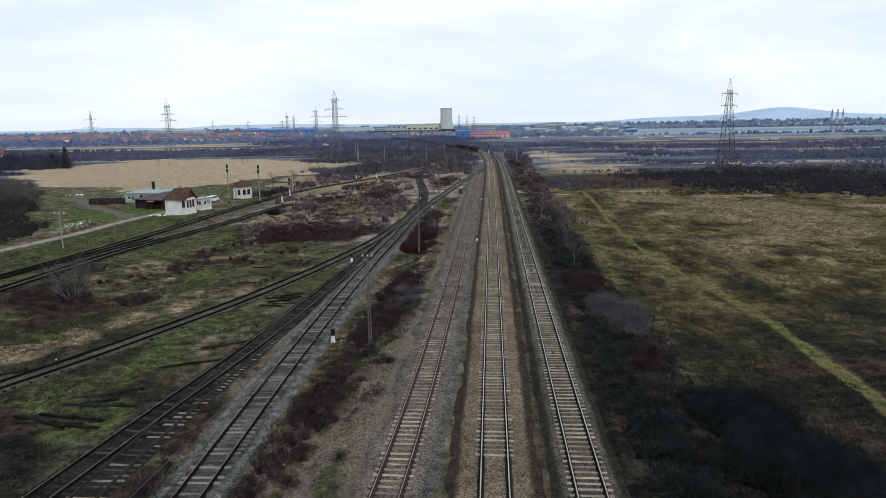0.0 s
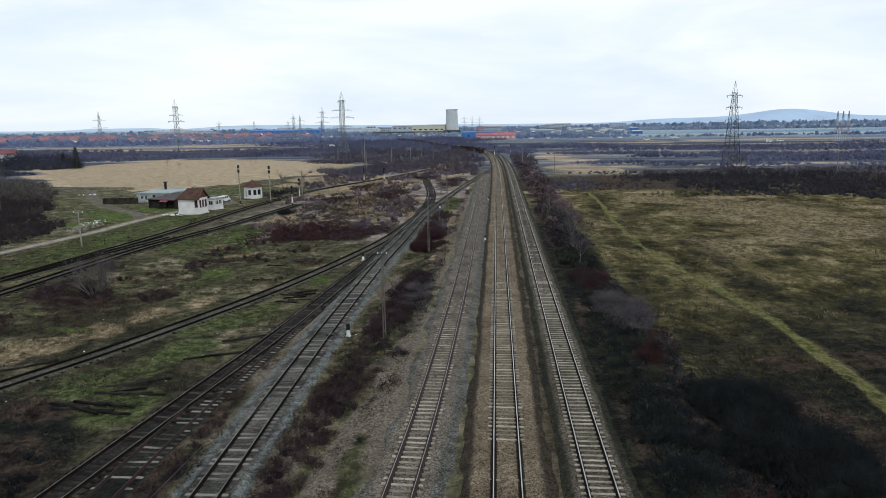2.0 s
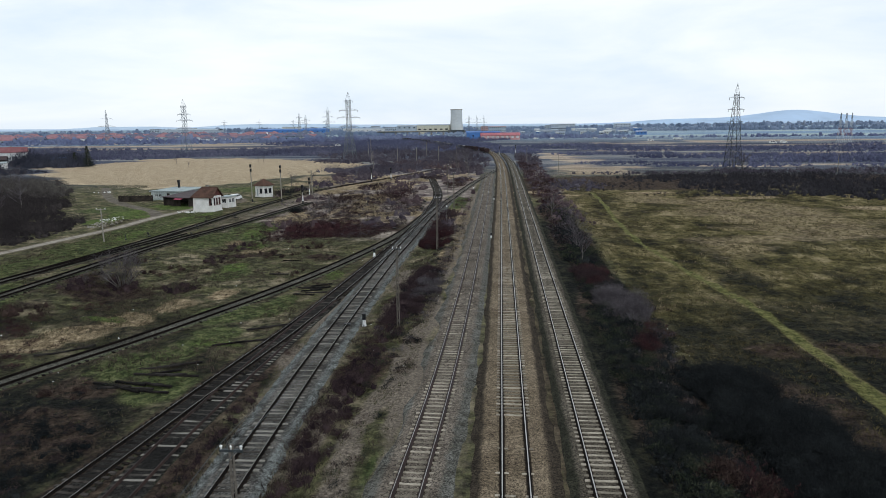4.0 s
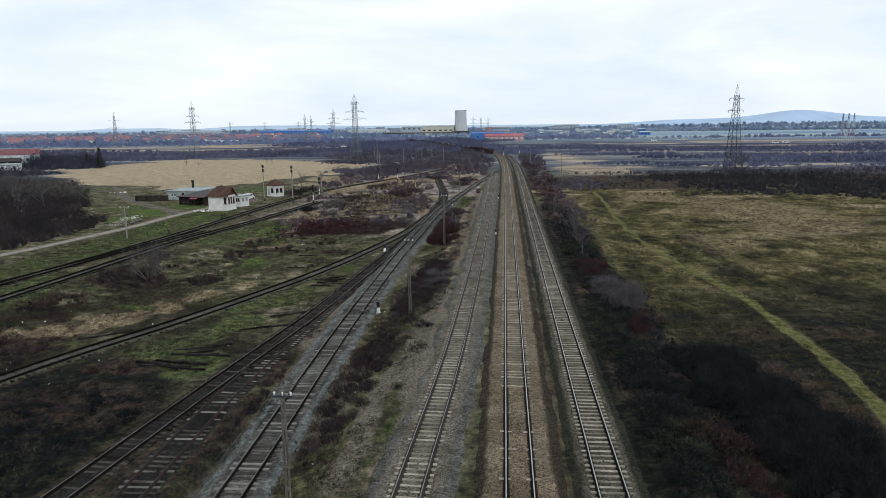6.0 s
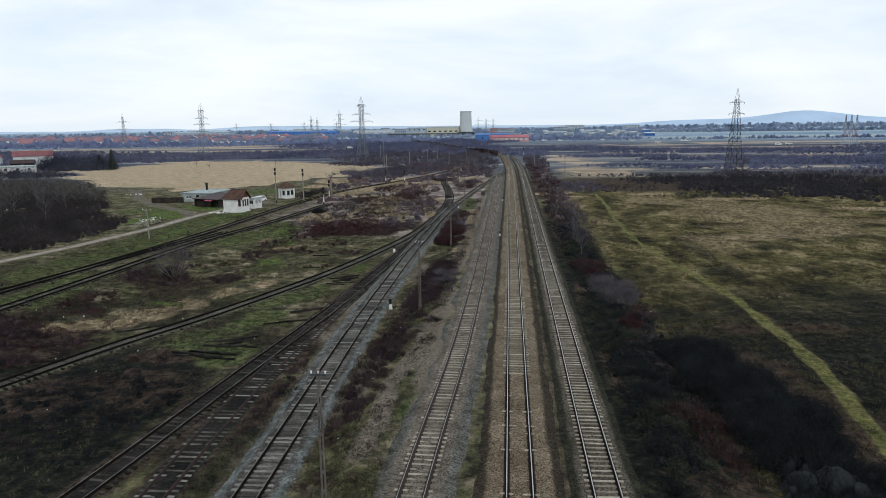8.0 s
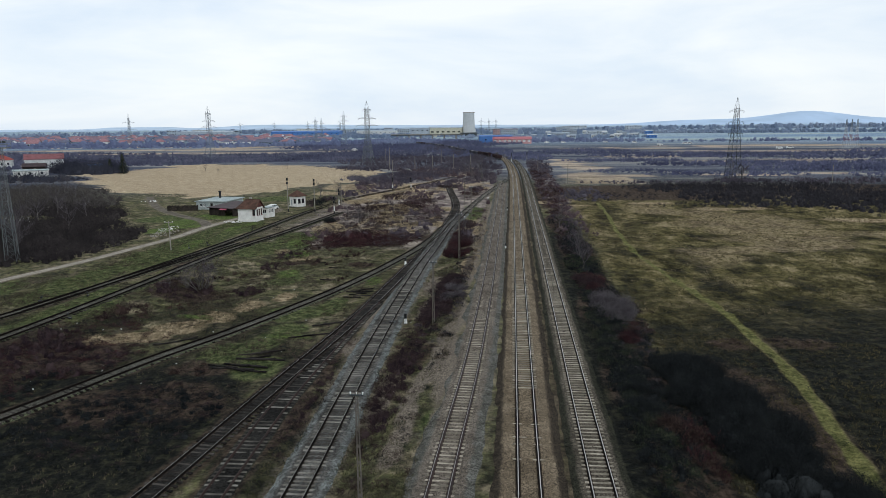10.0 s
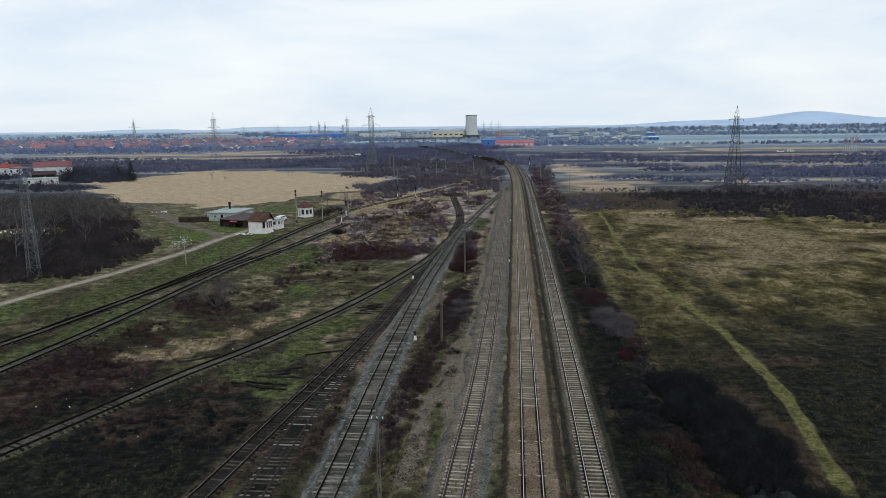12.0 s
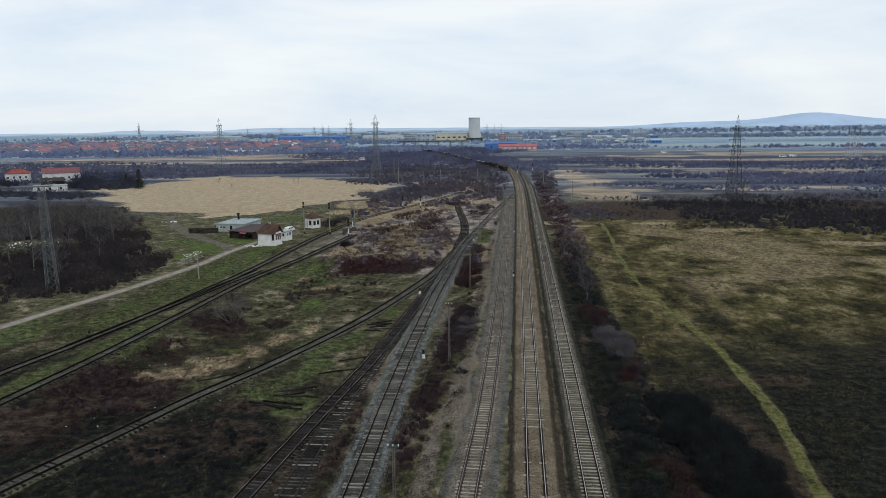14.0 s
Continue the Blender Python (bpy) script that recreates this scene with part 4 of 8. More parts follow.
def siding_sink(x, y, r):
    return None if r.random() < 0.12 else r.uniform(0.02, 0.07) + 0.04 * float(smooth(90, 130, y))


def yard_sink(x, y, r):
    return None if r.random() < 0.03 else r.uniform(0, 0.025) + 0.09 * float(smooth(70, 110, y))


railway_track("main", "straight railway track on pale concrete sleepers in brown ballast", MAT["ballast_brown"], 1.8, 0.25, MAT["rail_bright"], MAT["rail_side"], "concrete", 0.6, 8, 330, 290, main_sink, 0.01, "raised bed of brown crushed stone ballast")
railway_track("right", "railway track with bright rails on concrete sleepers beside the scrub", MAT["ballast_grey"], 1.42, 0.25, MAT["rail_bright"], MAT["rail_side"], "concrete", 0.6, 8, 330, 290, right_sink, 0.01, "bed of grey-brown ballast stone", 0.7)
railway_track("left", "railway track with rusty rails half sunk in old ballast", MAT["ballast_left"], 1.5, 0.25, MAT["rail_worn"], MAT["rail_rust"], "concrete", 0.62, 8, 256, 280, left_sink, 0.02, "bed of worn grey ballast stone", 1.1)
railway_track("ladder", "yard track with grey sleepers leading to the points", MAT["ballast_ladder"], 1.36, 0.16, MAT["rail_worn"], MAT["rail_side"], "grey", 0.58, 8, 250, 280, yard_sink, 0.02, "thin bed of dirty old ballast", 0.9, 145)
railway_track("dark", "old yard track with dark wooden sleepers and an S bend", MAT["ballast_old"], 0.95, 0.09, MAT["rail_worn"], MAT["rail_side"], "wood", 0.62, 5, 250, 280, dark_sink, 0.02, "thin bed of dirty old ballast", 0.5, 148)
railway_track("stub", "overgrown disused siding with grey decayed sleepers", MAT["ballast_old"], 1.2, 0.05, MAT["rail_rust"], MAT["rail_rust"], "grey", 0.62, 5, 60, 120, stub_sink, 0.03, "thin overgrown bed of old ballast")
railway_track("thin", "rusty siding curving through weeds on half-buried wooden sleepers", MAT["ballast_siding"], 1.0, 0.12, MAT["rail_side"], MAT["rail_side"], "wood", 0.66, -10, 140, 220, thin_sink, 0.035, "thin overgrown bed of old ballast", 0.4)
railway_track("far_a", "rusty loop track past the small white huts", MAT["ballast_siding"], 0.8, 0.05, MAT["rail_side"], MAT["rail_side"], "wood", 0.68, 5, 165, 270, siding_sink, 0.035, "thin bed of dark old ballast", 0.4, sunk_from=150)
railway_track("crossover", "short rusty crossover between two sidings", MAT["ballast_siding"], 0.95, 0.05, MAT["rail_side"], MAT["rail_side"], "wood", 0.68, 5, 110, 100, siding_sink, 0.035, "thin bed of dark old ballast", 0.4)
railway_track("far_b", "rusty dead-end siding between grass strips", MAT["ballast_siding"], 0.8, 0.05, MAT["rail_side"], MAT["rail_side"], "wood", 0.68, 5, 158, 200, siding_sink, 0.035, "thin bed of dark old ballast", 0.4)


# ---------- scrub ----------
def twig_cloud(rng, n, radius, height, width, leaf, leaves, upright=0.5):
    """Triangles of a leafless shrub: bent tapering twigs from a rooted middle, side shoots and a few dead leaves."""
    ang = rng.uniform(0, 2 * math.pi, n)
    rad = radius * np.sqrt(rng.uniform(0, 1, n))
    lump = 0.62 + 0.55 * vnoise(np.cos(ang) * 1.7 + 5, np.sin(ang) * 1.7 + rad, int(rng.integers(99)))
    tip = np.stack([np.cos(ang) * rad * lump, np.sin(ang) * rad * lump,
                    height * np.sqrt(np.clip(1 - (rad / radius) ** 2 * (1 - 0.25 * upright), 0.05, 1)) * rng.uniform(0.35, 1.0, n) * lump], 1)
    root = tip * np.array([0.45 + 0.2 * upright, 0.45 + 0.2 * upright, 0])[None] + rng.normal(0, 0.12 * radius, (n, 3)) * [1, 1, 0]
    midp = root * 0.5 + tip * 0.5 + rng.normal(0, 0.09 * radius, (n, 3)) + [0, 0, 0.12 * height]
    side = rng.normal(0, 1, (n, 3))
    side /= np.linalg.norm(side, axis=1)[:, None]
    w = width * rng.uniform(0.6, 1.4, n)[:, None]
    v = [np.stack([root - side * w, root + side * w, midp + side * w * 0.6, midp - side * w * 0.6, tip], 1).reshape(-1, 3)]
    k = np.arange(n)[:, None] * 5
    f = [np.concatenate([k + [0, 1, 2], k + [0, 2, 3], k + [3, 2, 4]], 0)]
    base = n * 5
    m = n * 2
    pick = rng.integers(0, n, m)
    t = rng.uniform(0.2, 1.0, m)[:, None]
    at = midp[pick] * (1 - t) + tip[pick] * t
    out = rng.normal(0, 1, (m, 3)) * [1, 1, 0.7] + [0, 0, 0.4]
    out /= np.linalg.norm(out, axis=1)[:, None]
    ln = radius * rng.uniform(0.12, 0.34, m)[:, None]
    sd = np.cross(out, rng.normal(0, 1, (m, 3)))
    sd /= np.linalg.norm(sd, axis=1)[:, None]
    v.append(np.stack([at - sd * width * 0.7, at + sd * width * 0.7, at + out * ln], 1).reshape(-1, 3))
    f.append(base + np.arange(m * 3).reshape(-1, 3))
    base += m * 3
    if leaves:
        pick = rng.integers(0, n, leaves)
        t = rng.uniform(0.0, 1.05, leaves)[:, None]
        at = midp[pick] * (1 - t) + tip[pick] * t + rng.normal(0, 0.07 * radius, (leaves, 3))
        a, b = rng.normal(0, 1, (leaves, 3)), rng.normal(0, 1, (leaves, 3))
        s = leaf * rng.uniform(0.6, 1.5, leaves)[:, None]
        v.append(np.stack([at, at + a * s * 0.55, at + b * s * 0.55], 1).reshape(-1, 3))
        f.append(base + np.arange(leaves * 3).reshape(-1, 3))
    v = np.concatenate(v)
    v[:, 2] = np.maximum(v[:, 2], -0.1)
    return v, np.concatenate(f)


BUSH = {}
for kind, (n, radius, height, width, leaf, leaves, upright) in {
    "purple": (380, 1.6, 1.3, 0.014, 0.07, 450, 0.4), "red": (420, 1.7, 1.5, 0.014, 0.07, 350, 0.7), "brown": (220, 1.6, 1.25, 0.022, 0.11, 600, 0.4),
    "grey": (620, 1.7, 1.9, 0.011, 0.05, 120, 0.9), "dark": (620, 1.9, 1.6, 0.011, 0.05, 200, 0.75), "olive": (200, 1.4, 1.2, 0.022, 0.12, 800, 0.4),
}.items():
    for s in range(4):
        v, f = twig_cloud(np.random.default_rng(100 + 7 * s + len(kind)), n, radius, height, width, leaf, leaves, upright)
        BUSH.setdefault(kind, []).append(mesh_np("shrub", v, f, TWIG[kind]))
BUSH_LABEL = {
    "purple": "dark purple-brown leafless bramble thicket", "red": "leafless shrub with dark red winter twigs", "brown": "low brown tangle of dead weeds and brambles",
    "grey": "pale grey leafless willow shrub with fine twigs", "dark": "dense blackish leafless blackthorn shrub", "olive": "dark olive bramble with old leaves",
}
shrub_rng = random.Random(5)


def shrub(kind, x, y, scale, tall=1.0):
    ob = new("shrub", shrub_rng.choice(BUSH[kind]))
    ob.matrix_basis = Matrix.Translation((x, y, ground_z(x, y) - 0.05)) @ Matrix.Rotation(shrub_rng.uniform(0, 6.28), 4, 'Z') @ Matrix.Diagonal((scale, scale * shrub_rng.uniform(0.85, 1.2), scale * tall * shrub_rng.uniform(0.85, 1.15), 1))
    tagged(ob, BUSH_LABEL[kind], "shrub", "leafless shrubs")
    return ob


ALL_LINES = np.concatenate([l for l in LINES.values()] + [ROAD, ROAD_B])


def clear_of_tracks(x, y, gap):
    return np.min(np.hypot(ALL_LINES[:, 0] - x, ALL_LINES[:, 1] - y)) > gap


def thicket(kinds, x, y, rx, ry, count, scale, tall=1.0, gap=2.2):
    made = 0
    for _ in range(count * 6):
        a, r = shrub_rng.uniform(0, 6.283), math.sqrt(shrub_rng.random())
        px, py = x + rx * r * math.cos(a), y + ry * r * math.sin(a)
        s = scale * shrub_rng.uniform(0.6, 1.3)
        if clear_of_tracks(px, py, gap + 0.5 * s):
            shrub(shrub_rng.choice(kinds), px, py, s, tall)
            made += 1
            if made == count:
                break


UNDER = {}
LIGHT, SPARSE = {}, {}
for kind, (width, leaf) in {"purple": (0.02, 0.10), "red": (0.02, 0.10), "brown": (0.02, 0.10), "grey": (0.02, 0.08), "dark": (0.024, 0.12), "olive": (0.02, 0.11)}.items():
    LIGHT[kind] = [twig_cloud(np.random.default_rng(300 + 3 * s + len(kind)), 32, 1.6, 1.25, width * 1.25, leaf * 1.35, 90, 0.4) for s in range(4)]
    SPARSE[kind] = [twig_cloud(np.random.default_rng(400 + 3 * s + len(kind)), 16, 1.6, 1.25, width * 1.8, leaf * 1.8, 52, 0.4) for s in range(4)]


def undergrowth(kinds, x, y, rx, ry, count, scale, tall=1.0, gap=2.0):
    """Low tangled growth, gathered into one mass for each kind."""
    for _ in range(int(count * 1.7)):
        a, r = shrub_rng.uniform(0, 6.283), math.sqrt(shrub_rng.random()) * shrub_rng.uniform(0.9, 1.25)
        px, py = x + rx * r * math.cos(a), y + ry * r * math.sin(a)
        s = scale * shrub_rng.uniform(0.35, 1.15)
        if clear_of_tracks(px, py, gap + 0.4 * s):
            kind = shrub_rng.choice(kinds)
            v, f = shrub_rng.choice((LIGHT if py < 75 and s > 0.2 else SPARSE)[kind])
            c, n2 = math.cos(a * 5), math.sin(a * 5)
            w = np.stack([(v[:, 0] * c - v[:, 1] * n2) * s + px, (v[:, 0] * n2 + v[:, 1] * c) * s + py, v[:, 2] * s * tall + ground_z(px, py) - 0.04], 1)
            UNDER.setdefault(kind, []).append((w, f))


# between the left running line and the yard
thicket(["purple"], -11.4, 59, 1.8, 6.5, 20, 0.75)
thicket(["purple"], -10.9, 73, 2.0, 7, 18, 0.75)
undergrowth(["purple", "brown", "olive"], -12.4, 40.5, 1.9, 5, 16, 0.55)
undergrowth(["brown", "olive"], -11.8, 47.5, 2.4, 3.2, 14, 0.55)
undergrowth(["purple", "brown"], -12.3, 29, 1.7, 7, 16, 0.5)
undergrowth(["brown", "olive"], -9.9, 18, 2.0, 6, 12, 0.5)
thicket(["red", "purple"], -11.8, 103, 2.2, 8.0, 24, 0.9, 1.5)
undergrowth(["purple"], -11.8, 112, 2.4, 5.0, 30, 0.9, 1.2)
undergrowth(["purple", "brown"], -12.6, 131, 2.0, 13, 50, 0.9)
undergrowth(["brown", "grey"], -11.0, 160, 2.2, 12, 10, 0.9)
undergrowth(["brown", "purple"], -13.0, 120, 1.4, 6, 6, 0.8)
thicket(["purple", "grey"], -9.6, 66, 1.3, 6.0, 12, 0.6, 0.9, 2.1)
undergrowth(["purple", "dark", "grey"], -9.4, 66, 1.5, 11, 70, 0.5, 0.9, 2.1)
undergrowth(["purple", "dark", "grey"], -9.6, 84, 1.6, 8, 40, 0.55, 0.9, 2.1)
undergrowth(["dark", "brown"], -8.9, 47, 0.7, 1.2, 10, 0.4, 0.9, 2.0)
undergrowth(["brown", "olive", "dark"], -9.0, 39, 0.9, 3.5, 12, 0.35, 0.9, 2.0)
undergrowth(["olive", "dark"], -9.3, 24, 0.8, 8, 24, 0.3, 0.7, 2.0)
undergrowth(["brown", "purple"], -14.0, 36, 1.0, 10, 20, 0.4, 0.8, 1.8)
# between the yard tracks
undergrowth(["purple", "brown"], -20.2, 41, 0.7, 8, 12, 0.45, 1, 1.5)
undergrowth(["dark", "purple"], -19.3, 24, 1.3, 9, 16, 0.5, 1, 1.5)
undergrowth(["dark", "dark", "purple"], -33, 27, 6, 4.6, 30, 0.55, 0.7)
undergrowth(["dark", "purple"], -36.5, 20, 6, 4, 20, 0.55, 0.7)
undergrowth(["dark", "olive"], -34.5, 36, 3.2, 2, 10, 0.5, 0.7)
undergrowth(["red", "purple"], -50.5, 38.5, 7.5, 6.5, 62, 0.62, 0.8)
undergrowth(["red", "purple", "brown"], -55, 27, 6.5, 6, 40, 0.62, 0.8)
undergrowth(["brown", "purple"], -50, 66, 5.5, 3.8, 34, 0.62, 0.9)
undergrowth(["brown", "grey"], -55.5, 70.5, 2.5, 2.5, 8, 0.62)
undergrowth(["brown", "red"], -47, 60, 3, 2, 10, 0.5, 0.8)
undergrowth(["brown", "olive"], -39.5, 91, 4, 3, 14, 0.5, 0.7)
undergrowth(["brown", "purple"], -44.5, 81, 4, 3, 14, 0.5, 0.7)
undergrowth(["brown"], -29, 89, 2.8, 2.4, 8, 0.55, 0.7)
undergrowth(["red"], -36, 113, 6, 4.5, 40, 0.9, 0.9)
undergrowth(["red", "grey", "brown"], -28, 113.5, 4.5, 4, 24, 0.9, 0.9)
undergrowth(["brown", "purple"], -43.5, 172, 5, 10, 34, 1.1)
undergrowth(["brown", "purple", "red"], -30.5, 178, 5, 14, 46, 1.15)
undergrowth(["brown", "purple"], -40, 199, 5, 9, 28, 1.15)
undergrowth(["brown", "grey"], -22.5, 148, 3.2, 9, 22, 1.0)
undergrowth(["brown", "grey"], -44, 146, 5, 8, 22, 0.8)
undergrowth(["brown", "grey", "purple"], -35, 135, 8, 9, 26, 0.75)
thicket(["dark"], -48.9, 141, 1.2, 1.2, 4, 0.8, 1.1)
undergrowth(["dark", "purple"], -61, 180, 4.5, 9, 26, 1.2, 1.3)
undergrowth(["brown", "purple"], -22, 125, 2.2, 5, 10, 0.7)
undergrowth(["brown", "red"], -14, 212, 4, 22, 36, 1.2)
undergrowth(["brown", "purple", "grey"], -25.6, 236, 3.6, 6, 40, 1.1, 1.1, 0.6)
undergrowth(["olive", "brown"], -66, 62, 2.2, 5, 6, 0.4)
undergrowth(["olive"], -66.5, 85, 1.6, 4, 4, 0.4)
# beside the right running line
undergrowth(["dark", "olive"], 9.8, 28, 1.2, 14, 26, 0.72, 1, 2.7)
thicket(["dark", "olive"], 11.4, 29, 1.8, 9, 24, 0.7)
thicket(["dark"], 16.2, 39, 2.6, 3.6, 26, 0.95, 1.15)
thicket(["dark"], 17.6, 31, 3.0, 5.0, 36, 1.0, 1.2)
thicket(["dark"], 18.4, 23, 3.4, 5, 36, 1.0, 1.2)
thicket(["dark"], 19, 15, 3.4, 5, 30, 1.0, 1.2)
thicket(["brown", "red"], 12.8, 24, 1.6, 3.2, 12, 0.75, 1.2)
thicket(["red"], 12.4, 47.5, 1.4, 1.8, 9, 0.65)
thicket(["grey"], 12.2, 61.5, 2.0, 4.6, 30, 0.95, 1.05, 2.9)
undergrowth(["grey"], 12.4, 60, 2.4, 5.5, 70, 0.75, 1.3, 2.9)
undergrowth(["red", "brown"], 14.3, 52.5, 1.2, 2.4, 26, 0.6, 0.9, 2.9)
undergrowth(["dark", "olive"], 9.2, 50, 0.8, 9, 14, 0.6, 1, 2.6)
thicket(["red", "purple"], 10.9, 76, 2.0, 5.0, 24, 0.85, 1, 2.9)
undergrowth(["olive", "dark"], 10.6, 90, 2.2, 6, 90, 0.9, 1, 2.9)
undergrowth(["purple", "dark", "grey"], 11.2, 108, 2.6, 11, 110, 0.95, 1, 2.9)
undergrowth(["olive", "brown", "dark"], 11.2, 136, 3.2, 16, 40, 1.1, 1, 3)
undergrowth(["red", "brown"], 10.6, 178, 3.6, 24, 46, 1.2, 1, 3)
undergrowth(["red", "purple", "brown"], 11.5, 232, 5, 30, 46, 1.5, 1, 3)
undergrowth(["red", "purple"], 9.5, 300, 4, 36, 36, 1.6, 1, 3)
undergrowth(["brown", "purple"], 24.2, 48.4, 2.2, 1.3, 8, 0.55, 0.6)
undergrowth(["brown", "dark"], 31.5, 49.5, 3.2, 1.5, 9, 0.5, 0.6)
undergrowth(["brown"], 16.5, 66, 2.4, 8, 9, 0.5, 0.6)

# purple, red and brown scrub over the far half of the yard
undergrowth(["red", "red", "purple"], -37, 113, 8, 6, 90, 0.8, 1.0)
undergrowth(["red", "grey", "brown"], -27, 116, 5, 5, 50, 0.8, 0.9)
undergrowth(["brown", "purple", "grey"], -40, 128, 12, 8, 80, 0.7, 0.8)
undergrowth(["brown", "purple", "grey", "red"], -36, 150, 13, 18, 130, 0.9, 0.9)
undergrowth(["red", "purple"], -13.5, 128, 2.2, 16, 60, 0.8, 1.1)
undergrowth(["purple", "brown"], -12.5, 118, 2.0, 7, 30, 0.7)
undergrowth(["grey", "purple"], -9.2, 110, 1.4, 26, 50, 0.5, 0.8)
undergrowth(["dark", "grey", "purple"], -11, 60, 2.4, 16, 60, 0.5, 0.8)
undergrowth(["dark", "dark", "purple"], -33, 24, 9, 9, 110, 0.5, 0.7)
undergrowth(["purple", "red", "dark"], -52, 36, 10, 12, 110, 0.55, 0.8)
undergrowth(["purple", "dark"], -22, 25, 3, 12, 60, 0.4, 0.7, 1.6)
undergrowth(["brown", "purple"], -13.3, 24, 2.2, 12, 60, 0.45, 0.8)
undergrowth(["purple", "red", "brown"], -57, 41, 5, 5, 60, 0.6, 0.8)
undergrowth(["brown", "purple"], -53, 54, 3.5, 5, 50, 0.55, 0.8)
undergrowth(["brown", "purple", "grey"], -53.5, 72, 4, 5, 40, 0.6, 0.9)
undergrowth(["brown", "purple"], -42, 69, 2.6, 3, 24, 0.5, 0.8)
undergrowth(["brown", "grey", "olive"], -56, 85, 3, 5, 26, 0.5, 0.8)
undergrowth(["brown", "purple"], -43.5, 88, 3, 4, 26, 0.55, 0.8)
undergrowth(["brown", "purple"], -45, 98, 2.2, 5, 26, 0.55, 0.8)
undergrowth(["brown", "olive"], -44.8, 108.6, 2.2, 3, 14, 0.6, 0.9)
undergrowth(["red", "red", "brown"], -35, 121, 8, 5, 110, 0.85, 1.0)
undergrowth(["purple", "red"], -25, 119, 3, 4, 30, 0.8, 1.0)
# more low growth over the rough ground
undergrowth(["brown", "olive", "brown", "purple"], -40, 62, 20, 34, 260, 0.3, 0.6)
undergrowth(["olive", "brown"], -30, 45, 7, 22, 90, 0.26, 0.6)
undergrowth(["brown", "purple", "grey"], -34, 140, 18, 36, 200, 0.5, 0.7)
undergrowth(["brown", "olive", "dark"], 40, 60, 22, 34, 190, 0.3, 0.45)
undergrowth(["dark"], -40, 24, 14, 9, 80, 0.45, 0.6)
undergrowth(["red", "red", "purple"], -52, 40, 9, 11, 110, 0.55, 0.7)
undergrowth(["dark", "dark", "purple"], -36, 26, 9, 8, 90, 0.45, 0.7)
undergrowth(["brown", "purple", "red"], -13, 45, 1.6, 20, 70, 0.45, 0.9)
undergrowth(["brown", "olive"], -36, 100, 8, 8, 26, 0.4, 0.6)
undergrowth(["brown", "grey"], -40, 124, 9, 12, 34, 0.55, 0.7)
undergrowth(["brown", "purple"], -33, 160, 10, 22, 50, 0.9)
undergrowth(["olive", "brown", "dark"], 20, 40, 10, 18, 46, 0.5, 0.6)
undergrowth(["brown", "dark", "olive"], 36, 40, 10, 16, 40, 0.4, 0.5)
undergrowth(["brown", "purple"], -12, 50, 2.0, 36, 40, 0.4, 0.8)
undergrowth(["dark", "dark", "olive"], 10.2, 40, 1.9, 32, 330, 0.62, 1, 2.6)
undergrowth(["dark", "grey", "purple"], 13.0, 50, 2.6, 26, 150, 0.62, 0.9)
undergrowth(["dark", "purple", "olive"], 11.5, 95, 2.8, 40, 200, 0.75, 1, 2.8)
undergrowth(["dark", "olive", "dark"], 12.6, 26, 2.6, 14, 110, 0.55, 1, 2.8)
undergrowth(["dark"], 18, 26, 3.2, 11, 90, 0.8, 1.2)
undergrowth(["red", "brown"], 13.4, 21, 1.2, 4.5, 26, 0.7, 1.5)
undergrowth(["olive", "dark"], -3.15, 60, 0.25, 50, 40, 0.28, 0.5, 2.9)
for kind, bits in UNDER.items():
    off, vv, ff = 0, [], []
    for v, f in bits:
        vv.append(v)
        ff.append(f + off)
        off += len(v)
    tagged(new("undergrowth", mesh_np("undergrowth", np.concatenate(vv), np.concatenate(ff), TWIG[kind])), {"purple": "purple-brown", "red": "dark red", "brown": "brown", "grey": "pale grey", "dark": "blackish", "olive": "dark olive"}[kind] + " tangle of low winter brambles and weeds", "scrub", kind="stuff")


# ---------- leafless trees ----------
def limb(g, p, d, length, r, depth, rng):
    """A bent limb that forks."""
    q = p
    for i in range(3):
        d2 = (d + Vector((rng.uniform(-0.18, 0.18), rng.uniform(-0.18, 0.18), rng.uniform(-0.02, 0.16)))).normalized()
        q2 = q + d2 * length / 3
        g.bar(q, q2, r * (1 - 0.22 * i), r * (1 - 0.22 * (i + 1)), 4 if depth > 1 else 3)
        q, d = q2, d2
        if depth > 0:
            for _ in range(2 if i else 1):
                out = (d * 0.8 + Vector((rng.uniform(-1, 1), rng.uniform(-1, 1), rng.uniform(0, 0.5)))).normalized()
                limb(g, q, out, length * rng.uniform(0.45, 0.7), r * 0.5, depth - 1, rng)


def tree_parts(seed, height, depth=2):
    rng = random.Random(seed)
    trunk, crown = Geo(), Geo()
    p, d = Vector((0, 0, -0.1)), Vector((0, 0, 1))
    n = 4
    for i in range(n):
        q = p + (d + Vector((rng.uniform(-0.1, 0.1), rng.uniform(-0.1, 0.1), 0))) * height * 0.16
        trunk.bar(p, q, 0.022 * height * (1 - 0.17 * i), 0.022 * height * (1 - 0.17 * (i + 1)), 7)
        p = q
        if i > 0:
            for _ in range(2 + i):
                a = rng.uniform(0, 6.28)
                limb(crown, p, Vector((math.cos(a), math.sin(a), rng.uniform(0.5, 1.3))).normalized(), height * rng.uniform(0.3, 0.45), 0.009 * height, depth, rng)
    return trunk.mesh("trunk", MAT["bark"]), crown.mesh("crown", TWIG["grey"])


TREE_MESH = [tree_parts(s, 5.0) for s in range(3)]
FAR_TREE_MESH = [tree_parts(s + 7, 5.0, 1) for s in range(3)]


